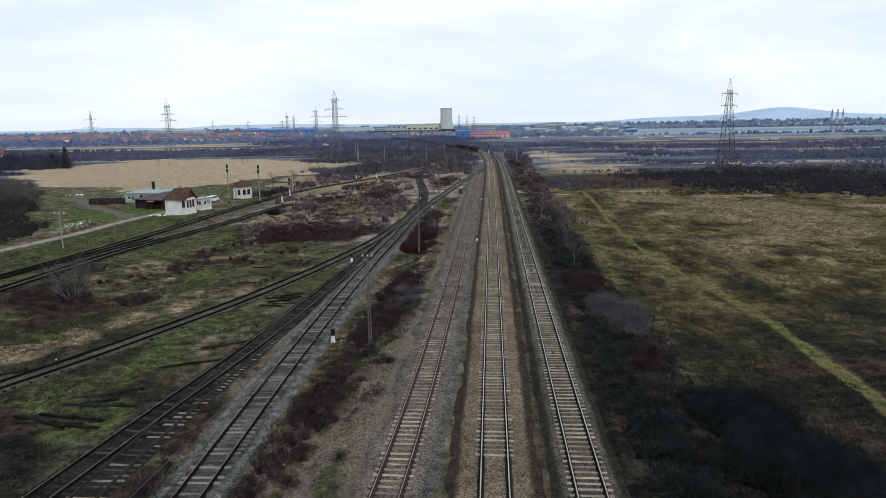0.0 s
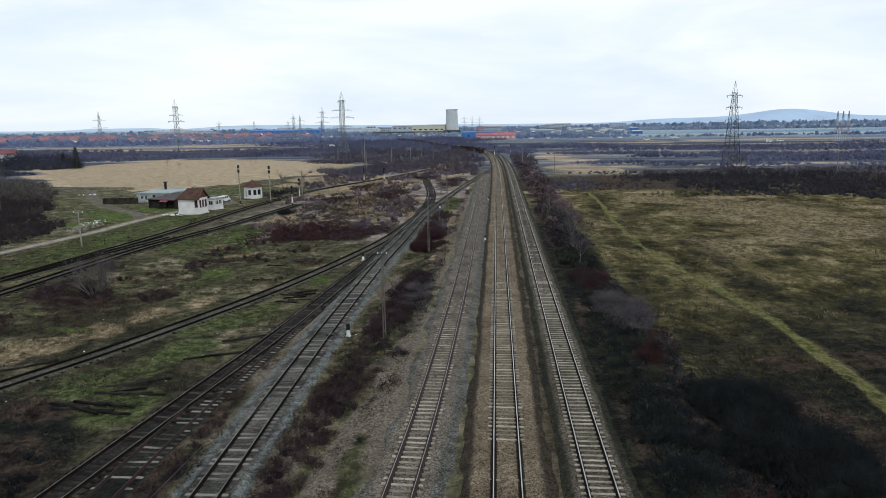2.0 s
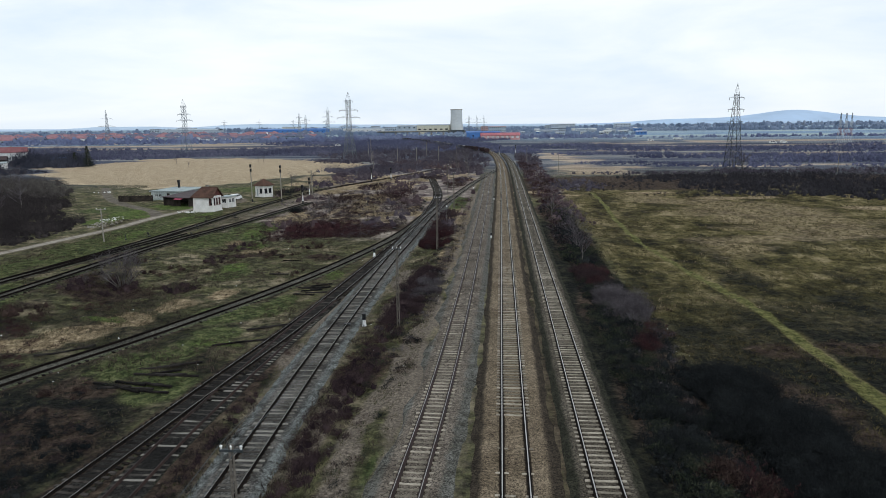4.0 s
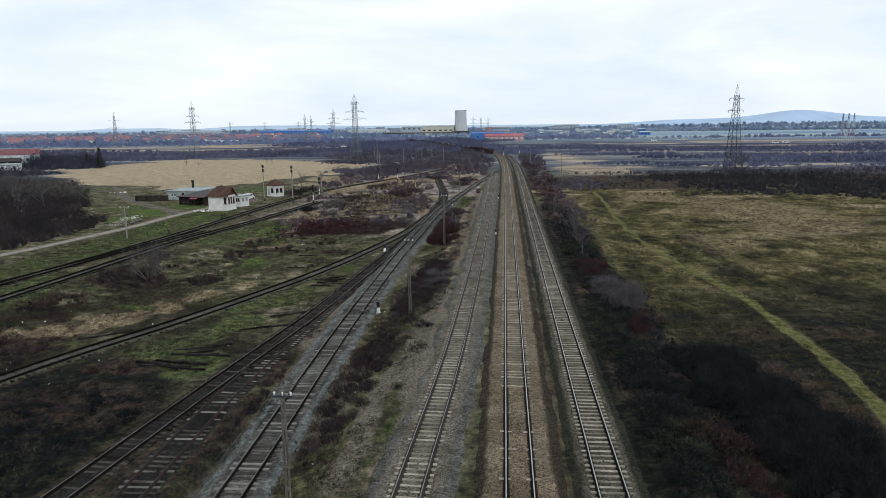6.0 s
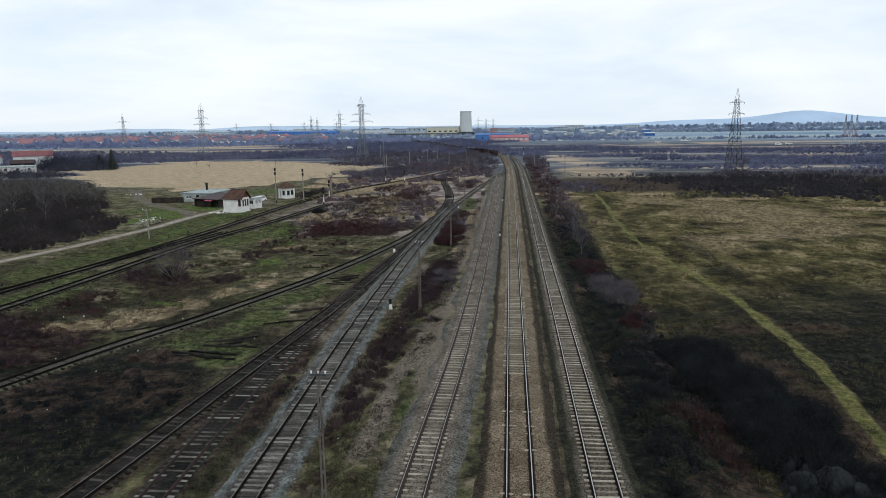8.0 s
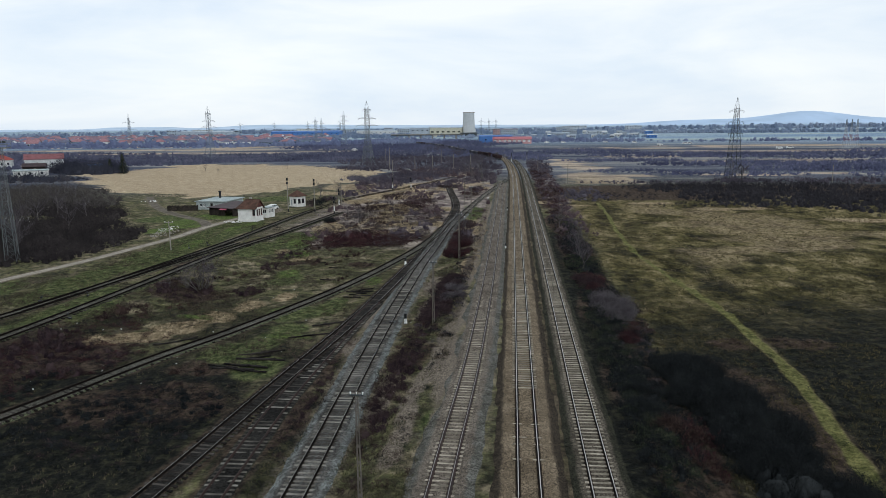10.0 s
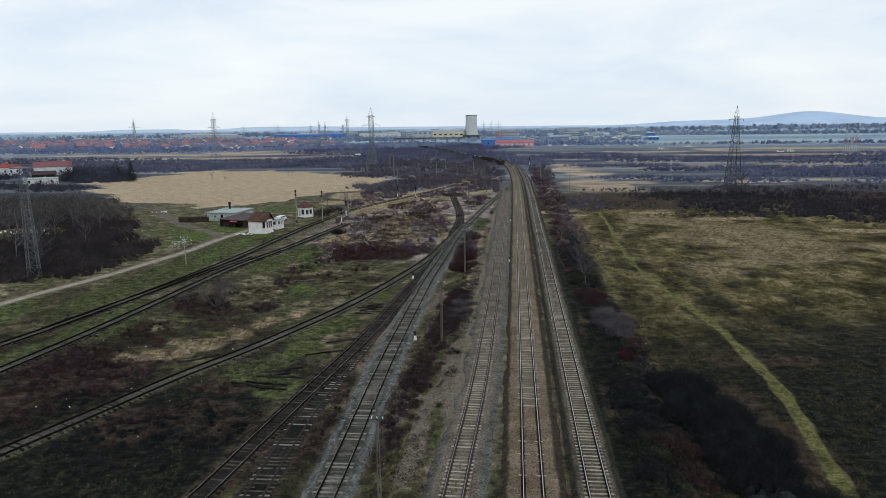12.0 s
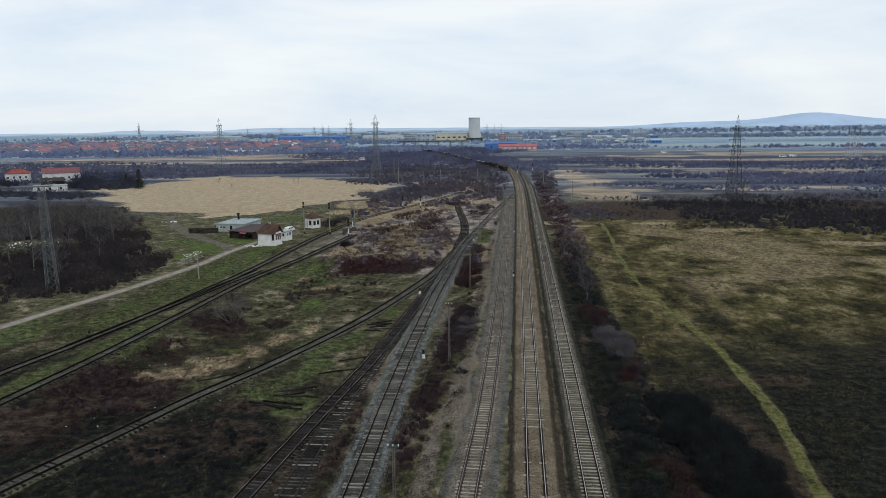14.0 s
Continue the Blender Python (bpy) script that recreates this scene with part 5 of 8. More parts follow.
def bare_tree(x, y, height, spread=1.0, label="leafless young tree with fine grey twigs"):
    tm = random.Random(int(x * 31 + y * 7)).choice(TREE_MESH if y < 100 else FAR_TREE_MESH)
    t = tagged(empty("bare_tree", pose(x, y, ground_z(x, y) - 0.02, 0, 0, (x * 77) % 360) @ Matrix.Diagonal((height / 5 * spread, height / 5 * spread, height / 5, 1))), label, "tree", "bare trees")
    part("trunk", tm[0], None, t)
    part("crown", tm[1], None, t)
    return t


def bushy_willow(x, y, height, width):
    """A many-stemmed leafless willow: stems that spread from one stool and fork into fine twigs."""
    rng = random.Random(8)
    t = tagged(empty("bushy_willow", pose(x, y, ground_z(x, y) - 0.05)), "wide many-stemmed leafless willow with pale grey twigs", "tree")
    stems, twigs = Geo(), Geo()
    for k in range(14):
        a = rng.uniform(0, 6.28)
        out = rng.uniform(0.15, 0.75)
        d = Vector((math.cos(a) * out * width / height, math.sin(a) * out * width / height, 1.0)).normalized()
        p = Vector((math.cos(a) * 0.3, math.sin(a) * 0.3, 0))
        ln = height * rng.uniform(0.4, 0.6)
        q = p + d * ln
        stems.bar(p, q, 0.075, 0.035, 5)
        for m in range(3):
            side = Vector((rng.uniform(-1, 1), rng.uniform(-1, 1), rng.uniform(0.2, 0.9))) * 0.7
            limb(twigs, p.lerp(q, rng.uniform(0.45, 1.0)), (d + side).normalized(), height * rng.uniform(0.3, 0.5), 0.03, 2, rng)
    part("stems", stems, MAT["bark"], t)
    part("crown", twigs, TWIG["grey"], t)
    return t


bushy_willow(-49.0, 68.4, 5.2, 8.5)
for x, y, h in ((-100, 96, 8), (-108, 100, 9), (-112, 112, 8), (-104, 118, 7), (-120, 108, 9), (-128, 118, 8.5), (-116, 124, 8), (-133, 130, 9), (-122, 140, 7), (-110, 134, 7), (-140, 142, 9), (-130, 152, 8), (-146, 160, 8), (-138, 172, 7.5), (-152, 180, 8),
                (-158, 196, 8), (-166, 210, 7), (-175, 190, 8), (-182, 206, 8), (-94, 88, 7), (-118, 92, 9), (-160, 165, 9), (10.8, 84, 4.5), (11.2, 96, 5.0), (12.5, 113, 5), (9.8, 130, 5), (11.5, 150, 5.5), (90.5, 268, 9), (96, 272, 8), (93, 263, 7),
                (-14, 133, 4), (-12, 126, 4), (-62, 205, 5), (-66, 196, 5), (-57, 186, 5), (-33, 150, 4.5), (-40, 140, 4), (-46, 152, 4), (-18, 262, 8), (-15, 275, 9), (-20, 285, 9), (-13, 250, 7), (-22, 270, 8), (-17, 300, 9), (-168, 330, 4), (-128, 340, 3.5), (-126, 342, 3.5), (-150, 305, 3)):
    bare_tree(x, y, h)


# ---------- woods and scrub belts that nobody could count ----------
def scrub_belt(name, label, mat, spots, size, tris, seed, needle=0.0, core=0.0, clear=0.0, glade=None):
    """One mesh of many ragged clumps; each spot is x, y, half-lengths, clumps and height."""
    rng = np.random.default_rng(seed)
    cen, hgt = [], []
    for cx, cy, rx, ry, cnt, h in spots:
        a, r = rng.uniform(0, 2 * math.pi, cnt), np.sqrt(rng.uniform(0, 1, cnt))
        cen.append(np.stack([cx + rx * r * np.cos(a), cy + ry * r * np.sin(a)], 1))
        hgt.append(h * rng.uniform(0.5, 1.15, cnt) * (1.1 - 0.45 * r))
    cen, hgt = np.concatenate(cen), np.concatenate(hgt)
    if clear:
        gap = np.array([np.min(np.hypot(ALL_LINES[:, 0] - x, ALL_LINES[:, 1] - y)) for x, y in cen])
        cen, hgt = cen[gap > clear], hgt[gap > clear]
    if glade:
        gx0, gy0, grx, gry = glade
        open_air = np.hypot((cen[:, 0] - gx0) / grx, (cen[:, 1] - gy0) / gry) > 1
        cen, hgt = cen[open_air], hgt[open_air]
    m = len(cen)
    rad = hgt * rng.uniform(0.55, 0.95, m)
    ang, rr = rng.uniform(0, 2 * math.pi, (m, tris)), np.sqrt(rng.uniform(0, 1, (m, tris)))
    zz = rng.uniform(0.0, 1.0, (m, tris)) * np.sqrt(np.clip(1 - 0.8 * rr**2, 0.1, 1))
    p = np.stack([cen[:, None, 0] + rad[:, None] * rr * np.cos(ang), cen[:, None, 1] + rad[:, None] * rr * np.sin(ang),
                  gz(cen[:, 0], cen[:, 1])[:, None] + hgt[:, None] * zz], 2).reshape(-1, 3)
    s = (size * np.repeat(np.clip(hgt / 3, 0.5, 2.2), tris) * rng.uniform(0.5, 1.4, m * tris))[:, None]
    a, b = rng.normal(0, 1, p.shape), rng.normal(0, 1, p.shape)
    a[:, 2] += needle * 2.5
    b *= 1 - 0.75 * needle
    v = np.stack([p, p + 0.6 * s * a, p + 0.6 * s * b], 1).reshape(-1, 3)
    f = np.arange(len(v)).reshape(-1, 3)
    if core:
        # the close-grown inner twigs of every clump: a lumpy, irregular mass under the loose ends
        seg, rings = 7, ((1.0, -0.05), (0.86, 0.45), (0.5, 0.8))
        ca = 2 * math.pi * np.arange(seg) / seg
        lump = rng.uniform(0.3, 1.4, (m, 3, seg))
        rr3 = np.array([r[0] for r in rings])[None, :, None] * lump * rad[:, None, None] * core
        zz3 = np.array([r[1] for r in rings])[None, :, None] * rng.uniform(0.35, 1.5, (m, 3, seg)) * hgt[:, None, None] * core
        base_z = gz(cen[:, 0], cen[:, 1])[:, None, None]
        ring_v = np.stack([cen[:, 0, None, None] + rr3 * np.cos(ca), cen[:, 1, None, None] + rr3 * np.sin(ca), base_z + zz3], 3).reshape(m, 3 * seg, 3)
        top_v = np.stack([cen[:, 0] + rng.uniform(-0.4, 0.4, m) * rad, cen[:, 1], base_z[:, 0, 0] + hgt * core * rng.uniform(0.6, 1.3, m)], 1)[:, None, :]
        cv = np.concatenate([ring_v, top_v], 1).reshape(-1, 3)
        q = np.arange(seg)
        q2 = (q + 1) % seg
        tri = [np.stack([r * seg + q, r * seg + q2, (r + 1) * seg + q2], 1) for r in (0, 1)] + [np.stack([r * seg + q, (r + 1) * seg + q2, (r + 1) * seg + q], 1) for r in (0, 1)]
        tri = np.concatenate(tri + [np.stack([2 * seg + q, 2 * seg + q2, np.full(seg, 3 * seg)], 1)])
        cf = (tri[None] + (np.arange(m) * (3 * seg + 1))[:, None, None]).reshape(-1, 3) + len(v)
        v, f = np.concatenate([v, cv]), np.concatenate([f, cf])
        return tagged(new(name, mesh_np(name, v, f, mat, True)), label, "scrub", kind="stuff")
    return tagged(new(name, mesh_np(name, v, f, mat)), label, "scrub", kind="stuff")


scrub_belt("scrub_belt", "dense leafless wood of blackish saplings beside the dirt road", TWIG["wood"],
           [(-96, 88, 9, 9, 170, 3.2), (-104, 104, 15, 14, 330, 4.0), (-112, 122, 17, 16, 360, 4.2), (-128, 142, 22, 18, 400, 4.5), (-86, 92, 4, 9, 120, 2.6), (-90, 112, 5, 12, 120, 3), (-130, 108, 22, 14, 220, 4.2), (-86, 104, 4, 10, 80, 2.2), (-104, 70, 10, 12, 120, 3)],
           0.22, 130, 1, 0.92, 0.36, 0, (-134, 133, 14, 13))
scrub_belt("scrub_belt", "greyish leafless wood behind the dirt road", TWIG["greywood"],
           [(-150, 168, 26, 24, 520, 4.8), (-180, 200, 32, 24, 500, 4.5), (-165, 140, 30, 20, 320, 4.5)], 0.24, 120, 21, 0.92, 0.36, 0, (-134, 133, 14, 13))
for mound_mat, mound_label, mounds in (
        ("purple", "rounded purple-brown bramble mounds in the yard", [(-52, 68, 5, 4, 34, 1.5), (-57, 41, 6, 6, 50, 1.2), (-50, 37, 8, 6, 60, 1.2), (-42, 69, 2.4, 2.6, 12, 1.0), (-43.5, 88, 3, 4, 14, 1.0), (-45, 98, 2, 4, 10, 1.1), (-11.4, 59, 1.7, 6.5, 30, 1.0), (-11.0, 73, 1.7, 7, 30, 1.0), (-12.3, 41, 1.7, 5, 22, 0.8), (-12.5, 27, 1.5, 8, 36, 0.75), (-12.2, 39, 1.9, 7, 34, 0.85), (-11.8, 50, 1.9, 5, 26, 0.9), (-20.0, 30, 0.7, 8, 18, 0.5), (-12.5, 118, 1.8, 6, 14, 1.5), (-29, 90, 2.4, 2.4, 8, 0.9)]),
        ("brown", "rounded brown bramble mounds in the yard", [(-53, 55, 3, 5, 18, 1.1), (-56, 84, 2.4, 4, 10, 0.9), (-37, 92, 4, 3, 10, 0.8), (-41, 104, 4, 4, 12, 1.0), (-33, 100, 4, 5, 12, 0.9), (-30, 80, 2.5, 3, 6, 0.7), (-48, 78, 3, 3, 10, 0.9), (-34, 35, 3, 2, 9, 0.7)]),
        ("dark", "low blackish bramble mounds in the near yard", [(-33, 26, 6, 4, 34, 0.7), (-40, 22, 7, 5, 40, 0.7), (-30, 19, 4, 5, 24, 0.6), (-46, 30, 5, 5, 24, 0.7)]),
        ("dark", "blackish blackthorn mounds beside the running line", [(9.1, 32, 0.9, 22, 70, 0.8), (10.4, 30, 1.7, 15, 60, 1.0), (16.2, 38.5, 2.2, 3.4, 40, 1.7), (17.6, 31, 2.6, 5.0, 60, 1.9), (18.4, 23, 2.8, 5, 70, 2.0), (18.8, 15, 3.0, 5, 60, 2.0), (12.6, 26, 1.2, 9, 30, 0.9), (10.8, 52, 1.5, 9, 34, 1.0), (11.2, 84, 1.8, 8, 30, 1.4), (11.2, 108, 2.2, 12, 40, 1.6), (13.4, 46, 1.6, 8, 20, 0.9)]),
        ("red", "dark red bramble mounds in the yard", [(-36, 118, 7, 5, 44, 1.6)])):
    scrub_belt("bramble_mounds", mound_label, TWIG[mound_mat], mounds, 0.2, 200, 61, 0.8, 0.6, 2.5)
scrub_belt("scrub_belt", "broad belt of dark leafless thorn scrub beyond the meadow", TWIG["belt"],
           [(60, 236, 20, 16, 150, 2.6), (80, 206, 26, 30, 330, 3.6), (112, 190, 26, 34, 360, 3.8), (146, 190, 24, 50, 380, 4.2), (95, 240, 45, 18, 300, 3.2), (72, 182, 34, 5, 80, 1.1), (118, 158, 24, 6, 80, 1.5), (34, 208, 16, 14, 60, 1.2)], 0.24, 150, 2, 0.9, 0.38)
scrub_belt("scrub_belt", "brownish scrub around the lattice pylon", TWIG["yardscrub"],
           [(92, 268, 9, 8, 60, 3.5), (24, 215, 9, 22, 90, 2.4), (60, 262, 35, 8, 120, 2), (140, 268, 50, 12, 200, 3)], 0.22, 90, 3, 0.9, 0.45)
YARD_SPOTS = {"russet": [], "plum": []}
spot_rng = np.random.default_rng(44)
for _ in range(900):
    sx, sy = float(spot_rng.uniform(-62, -8)), float(spot_rng.uniform(118, 330))
    if fbm(sx * 0.08, sy * 0.045, 81) + 0.0005 * (sy - 118) > 0.52 and clear_of_tracks(sx, sy, 3.4):
        YARD_SPOTS["russet" if vnoise(sx * 0.07, sy * 0.04, 83) > 0.45 else "plum"].append((sx, sy, 1.7, 2.6, 4, float(spot_rng.uniform(1.2, 3.2)) * (1.25 if sy > 220 else 1.0)))
for _ in range(240):
    sx, sy = float(spot_rng.uniform(8.8, 17)), float(spot_rng.uniform(120, 400))
    if clear_of_tracks(sx, sy, 4.0):
        YARD_SPOTS["russet" if spot_rng.random() > 0.4 else "plum"].append((sx, sy, 1.4, 3.0, 3, float(spot_rng.uniform(1.2, 2.8))))
scrub_belt("scrub_belt", "russet winter brambles spread over the far yard", TWIG["russet"], YARD_SPOTS["russet"], 0.2, 90, 14, 0.9, 0.42, 3.2)
scrub_belt("scrub_belt", "plum-coloured leafless scrub spread over the far yard", TWIG["plum"], YARD_SPOTS["plum"], 0.2, 90, 15, 0.9, 0.42, 3.2)
scrub_belt("scrub_belt", "purple-brown scrub filling the far side of the yard", TWIG["yardscrub"],
           [(-56, 262, 12, 16, 130, 3.4), (-70, 270, 8, 10, 60, 3), (-45, 292, 16, 30, 260, 3.2), (-70, 345, 30, 26, 260, 3.4), (-36, 330, 12, 60, 260, 3.2), (-26, 410, 14, 90, 300, 3.4), (-70, 420, 45, 55, 520, 4), (-12, 330, 6, 60, 120, 3), (14, 370, 7, 70, 140, 3.2), (-27, 462, 6, 26, 60, 4.5), (-44, 530, 8, 34, 90, 5), (-70, 610, 12, 44, 110, 5.5)], 0.26, 80, 4, 0.9, 0.42, 4.0)
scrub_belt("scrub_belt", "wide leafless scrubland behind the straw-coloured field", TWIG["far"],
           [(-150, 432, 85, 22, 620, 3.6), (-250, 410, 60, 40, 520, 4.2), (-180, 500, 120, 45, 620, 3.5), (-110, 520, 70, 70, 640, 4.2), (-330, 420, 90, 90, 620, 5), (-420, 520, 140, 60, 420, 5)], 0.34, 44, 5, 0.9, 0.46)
scrub_belt("scrub_belt", "dark belts of bushes in the far fields", TWIG["midhaze"],
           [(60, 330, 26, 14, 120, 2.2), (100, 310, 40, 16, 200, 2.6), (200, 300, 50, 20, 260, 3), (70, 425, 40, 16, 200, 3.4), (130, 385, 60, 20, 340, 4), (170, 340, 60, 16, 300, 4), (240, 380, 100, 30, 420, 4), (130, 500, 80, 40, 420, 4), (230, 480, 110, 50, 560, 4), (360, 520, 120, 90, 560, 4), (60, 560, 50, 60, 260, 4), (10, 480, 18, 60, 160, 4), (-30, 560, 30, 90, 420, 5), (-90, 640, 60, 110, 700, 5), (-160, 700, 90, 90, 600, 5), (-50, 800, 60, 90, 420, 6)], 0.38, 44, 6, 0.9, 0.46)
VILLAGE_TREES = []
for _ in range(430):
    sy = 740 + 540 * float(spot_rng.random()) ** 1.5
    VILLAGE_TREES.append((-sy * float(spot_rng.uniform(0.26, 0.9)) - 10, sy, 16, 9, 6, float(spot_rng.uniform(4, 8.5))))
scrub_belt("village_trees", "haze-blue leafless garden trees between the village houses", TWIG["farhaze"], VILLAGE_TREES, 0.6, 14, 31, 0.3, 0.9)
scrub_belt("far_wood", "haze-blue hedges and copses on the plain", TWIG["farhaze"],
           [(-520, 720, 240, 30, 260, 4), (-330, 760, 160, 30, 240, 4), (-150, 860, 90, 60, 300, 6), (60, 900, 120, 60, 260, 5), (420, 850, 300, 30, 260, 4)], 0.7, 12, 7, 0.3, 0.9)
scrub_belt("far_wood", "far woods and hedges hazed pale blue on the horizon plain", TWIG["distant"],
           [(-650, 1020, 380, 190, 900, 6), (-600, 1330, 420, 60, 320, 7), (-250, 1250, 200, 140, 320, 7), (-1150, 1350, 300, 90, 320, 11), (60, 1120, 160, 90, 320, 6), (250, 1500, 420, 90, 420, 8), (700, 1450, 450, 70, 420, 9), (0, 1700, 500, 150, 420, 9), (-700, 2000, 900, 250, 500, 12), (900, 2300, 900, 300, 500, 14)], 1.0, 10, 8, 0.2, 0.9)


# ---------- grass tufts ----------
def tufts(name, label, mat, pts, blade_h, blade_w, blades, seed, kind_word="grass"):
    rng = np.random.default_rng(seed)
    m = len(pts)
    z = np.array([ground_z(x, y) for x, y in pts])
    base = np.concatenate([pts, z[:, None] - 0.03], 1)
    base = np.repeat(base, blades, 0)
    k = len(base)
    base[:, :2] += rng.normal(0, 0.13, (k, 2))
    h = blade_h * rng.uniform(0.5, 1.3, k)
    lean = rng.normal(0, 0.5, (k, 2)) * h[:, None]
    a = rng.uniform(0, math.pi, k)
    side = np.stack([np.cos(a), np.sin(a), 0 * a], 1) * blade_w * rng.uniform(0.6, 1.4, k)[:, None]
    tip = base + np.stack([lean[:, 0], lean[:, 1], h], 1)
    v = np.stack([base - side, base + side, tip], 1).reshape(-1, 3)
    return tagged(new(name, mesh_np(name, v, np.arange(len(v)).reshape(-1, 3), mat)), label, kind_word, kind="stuff")


def scatter(seed, count, x0, x1, y0, y1, weight):
    """Random places kept by a weight, denser near the camera's end of the plan."""
    rng = np.random.default_rng(seed)
    x = rng.uniform(x0, x1, count)
    y = y0 + (y1 - y0) * rng.uniform(0, 1, count) ** 1.5
    w = weight(x, y)
    keep = rng.uniform(0, 1, count) < w
    x, y = x[keep], y[keep]
    gap = np.full(len(x), 99.0)
    for line in list(LINES.values()) + [ROAD, ROAD_B]:
        gap = np.minimum(gap, line_distance(x, y, line[::2]))
    ok = gap > 1.9
    return np.stack([x[ok], y[ok]], 1)


tufts("meadow_grass", "coarse olive and straw meadow grass", TWIG["meadow"],
      scatter(1, 38000, 14, 95, 10, 185, lambda x, y: (0.25 + 0.75 * (fbm(x * 0.05, y * 0.15, 11) > 0.47)) * (x < 16 + 0.55 * y) * (line_distance(x, y, PATH_R) > 1.0)), 0.26, 0.035, 5, 1)
tufts("yard_weeds", "low olive-brown weeds between the sidings", TWIG["yard"],
      scatter(2, 52000, -75, -8, 10, 170, lambda x, y: (0.2 + 0.8 * (fbm(x * 0.2, y * 0.2, 12) > 0.46)) * np.where((x < -22) & (y < 46), 0.15, 1.0)), 0.2, 0.035, 5, 2)
tufts("yard_weeds", "short green grass between the sidings", TWIG["fresh"],
      scatter(5, 40000, -90, -20, 12, 180, lambda x, y: 0.9 * (patch(x, y, GREEN) > 0.3) * (fbm(x * 0.35, y * 0.25, 17) > 0.4)), 0.16, 0.035, 5, 5)
tufts("yard_weeds", "dark dead weed stalks between the sidings", TWIG["stalk"],
      scatter(6, 46000, -80, -8, 10, 130, lambda x, y: (0.05 + 0.8 * (fbm(x * 0.14 + 4, y * 0.12, 19) > 0.55)) * np.where((x < -22) & (y < 40), 0.12, 1.0)), 0.34, 0.022, 6, 6)
tufts("field_stubble", "pale straw stubble in the large field", TWIG["pale_straw"],
      scatter(7, 26000, -215, -66, 195, 395, lambda x, y: 0.8 * in_polygon(x, y, TAN_FIELD)), 0.25, 0.06, 4, 7)
tufts("dry_grass", "tufts of pale dry reed and straw grass", TWIG["straw"],
      scatter(3, 60000, -66, 0, 14, 240, lambda x, y: 0.9 * (patch(x, y, DRY) > 0.45)), 0.3, 0.03, 6, 3)
tufts("dry_grass", "scattered straw-coloured grass in the meadow", TWIG["straw"],
      scatter(4, 6000, 16, 110, 60, 200, lambda x, y: 0.8 * (fbm(x * 0.045, y * 0.12, 15) > 0.55) + 0.6 * (patch(x, y, DRY) > 0.4)), 0.28, 0.035, 5, 4)


# ---------- lineside things ----------
def telegraph_pole(x, y, height, label="square concrete telegraph pole with a crossarm and white insulators"):
    z = ground_z(x, y)
    t = tagged(empty("telegraph_pole", pose(x, y, z - 0.1)), label, "pole", "telegraph poles")
    shaft = Geo()
    for sx in (-0.11, 0.11):
        shaft.bar((sx, 0, 0), (sx * 0.55, 0, height), 0.065, 0.05)
    for k in range(6):
        zz = 0.6 + k * (height - 1.0) / 6
        shaft.box(-0.1, -0.035, zz, 0.1, 0.035, zz + 0.22)
    part("shaft", shaft, MAT["pole_concrete"], t)
    part("crossarm", Geo().box(-0.46, -0.05, height - 0.3, 0.46, 0.05, height - 0.2), MAT["steel_dark"], t)
    for ix in (-0.4, 0.0, 0.4):
        part("insulator", Geo().bar((ix, 0, height - 0.2), (ix, 0, height - 0.08), 0.03, 0.05, 8).bar((ix, 0, height - 0.08), (ix, 0, height - 0.03), 0.07, 0.03, 8), MAT["white"], t, "white porcelain insulator")
    return t


POLES = [(-10.9, -30, 7.9), (-11.2, 11, 8.0), (-11.0, 52.3, 8.2), (-10.9, 93.6, 8.6), (-11.9, 147.6, 8.6), (-15.7, 177.8, 8.6)]
for x, y, h in POLES:
    telegraph_pole(x, y, h)


def wire(points, sag, label):
    """One thin wire: a three-sided tube that sags between its supports."""
    line = []
    for a, b in zip(points, points[1:]):
        a, b = Vector(a), Vector(b)
        line += [a.lerp(b, i / 10) - Vector((0, 0, sag * 4 * (i / 10) * (1 - i / 10))) for i in range(10)]
    line.append(Vector(points[-1]))
    g = Geo()
    ring = [(0.012 * math.cos(2.094 * k), 0.012 * math.sin(2.094 * k)) for k in range(3)]
    g.add([(p.x + c, p.y, p.z + d) for p in line for c, d in ring], [(3 * i + k, 3 * i + (k + 1) % 3, 3 * i + 3 + (k + 1) % 3, 3 * i + 3 + k) for i in range(len(line) - 1) for k in range(3)])
    return tagged(new("wire", g.mesh("wire", MAT["steel_dark"])), label, "wire", "telegraph wires")


for off in (-0.4, 0.4):
    wire([(x + off, y, ground_z(x, y) + h - 0.06) for x, y, h in POLES], 0.5, "thin sagging telegraph wire between concrete poles")


def slim_pole(x, y, height, r, mat, label, arm=0.0, name="pole", category="pole"):
    t = tagged(empty(name, pose(x, y, ground_z(x, y) - 0.1)), label, category)
    part("shaft", Geo().bar((0, 0, 0), (0, 0, height), r, r * 0.65, 8), mat, t)
    if arm:
        part("crossarm", Geo().box(-arm, -0.05, height - 0.35, arm, 0.05, height - 0.23), mat, t)
        for ix in (-arm * 0.85, arm * 0.85):
            part("insulator", Geo().bar((ix, 0, height - 0.23), (ix, 0, height - 0.03), 0.05, 0.07, 8), MAT["white"], t)
    return t


slim_pole(-68.4, 97, 5.9, 0.13, MAT["concrete"], "grey concrete utility pole beside the dirt road", 0.9)
for x, y, h in ((-52.1, 169.6, 7.5), (-54.6, 274, 8.5), (-51.5, 323, 8), (-43.7, 336, 8), (-33.2, 345, 8), (-44.9, 396, 9), (-66, 330, 12), (-80, 395, 9), (12, 330, 8), (22, 262, 8), (128, 262, 7), (-24, 345, 8)):
    slim_pole(x, y, h, 0.14, MAT["concrete"], "weathered concrete line pole standing in scrub")


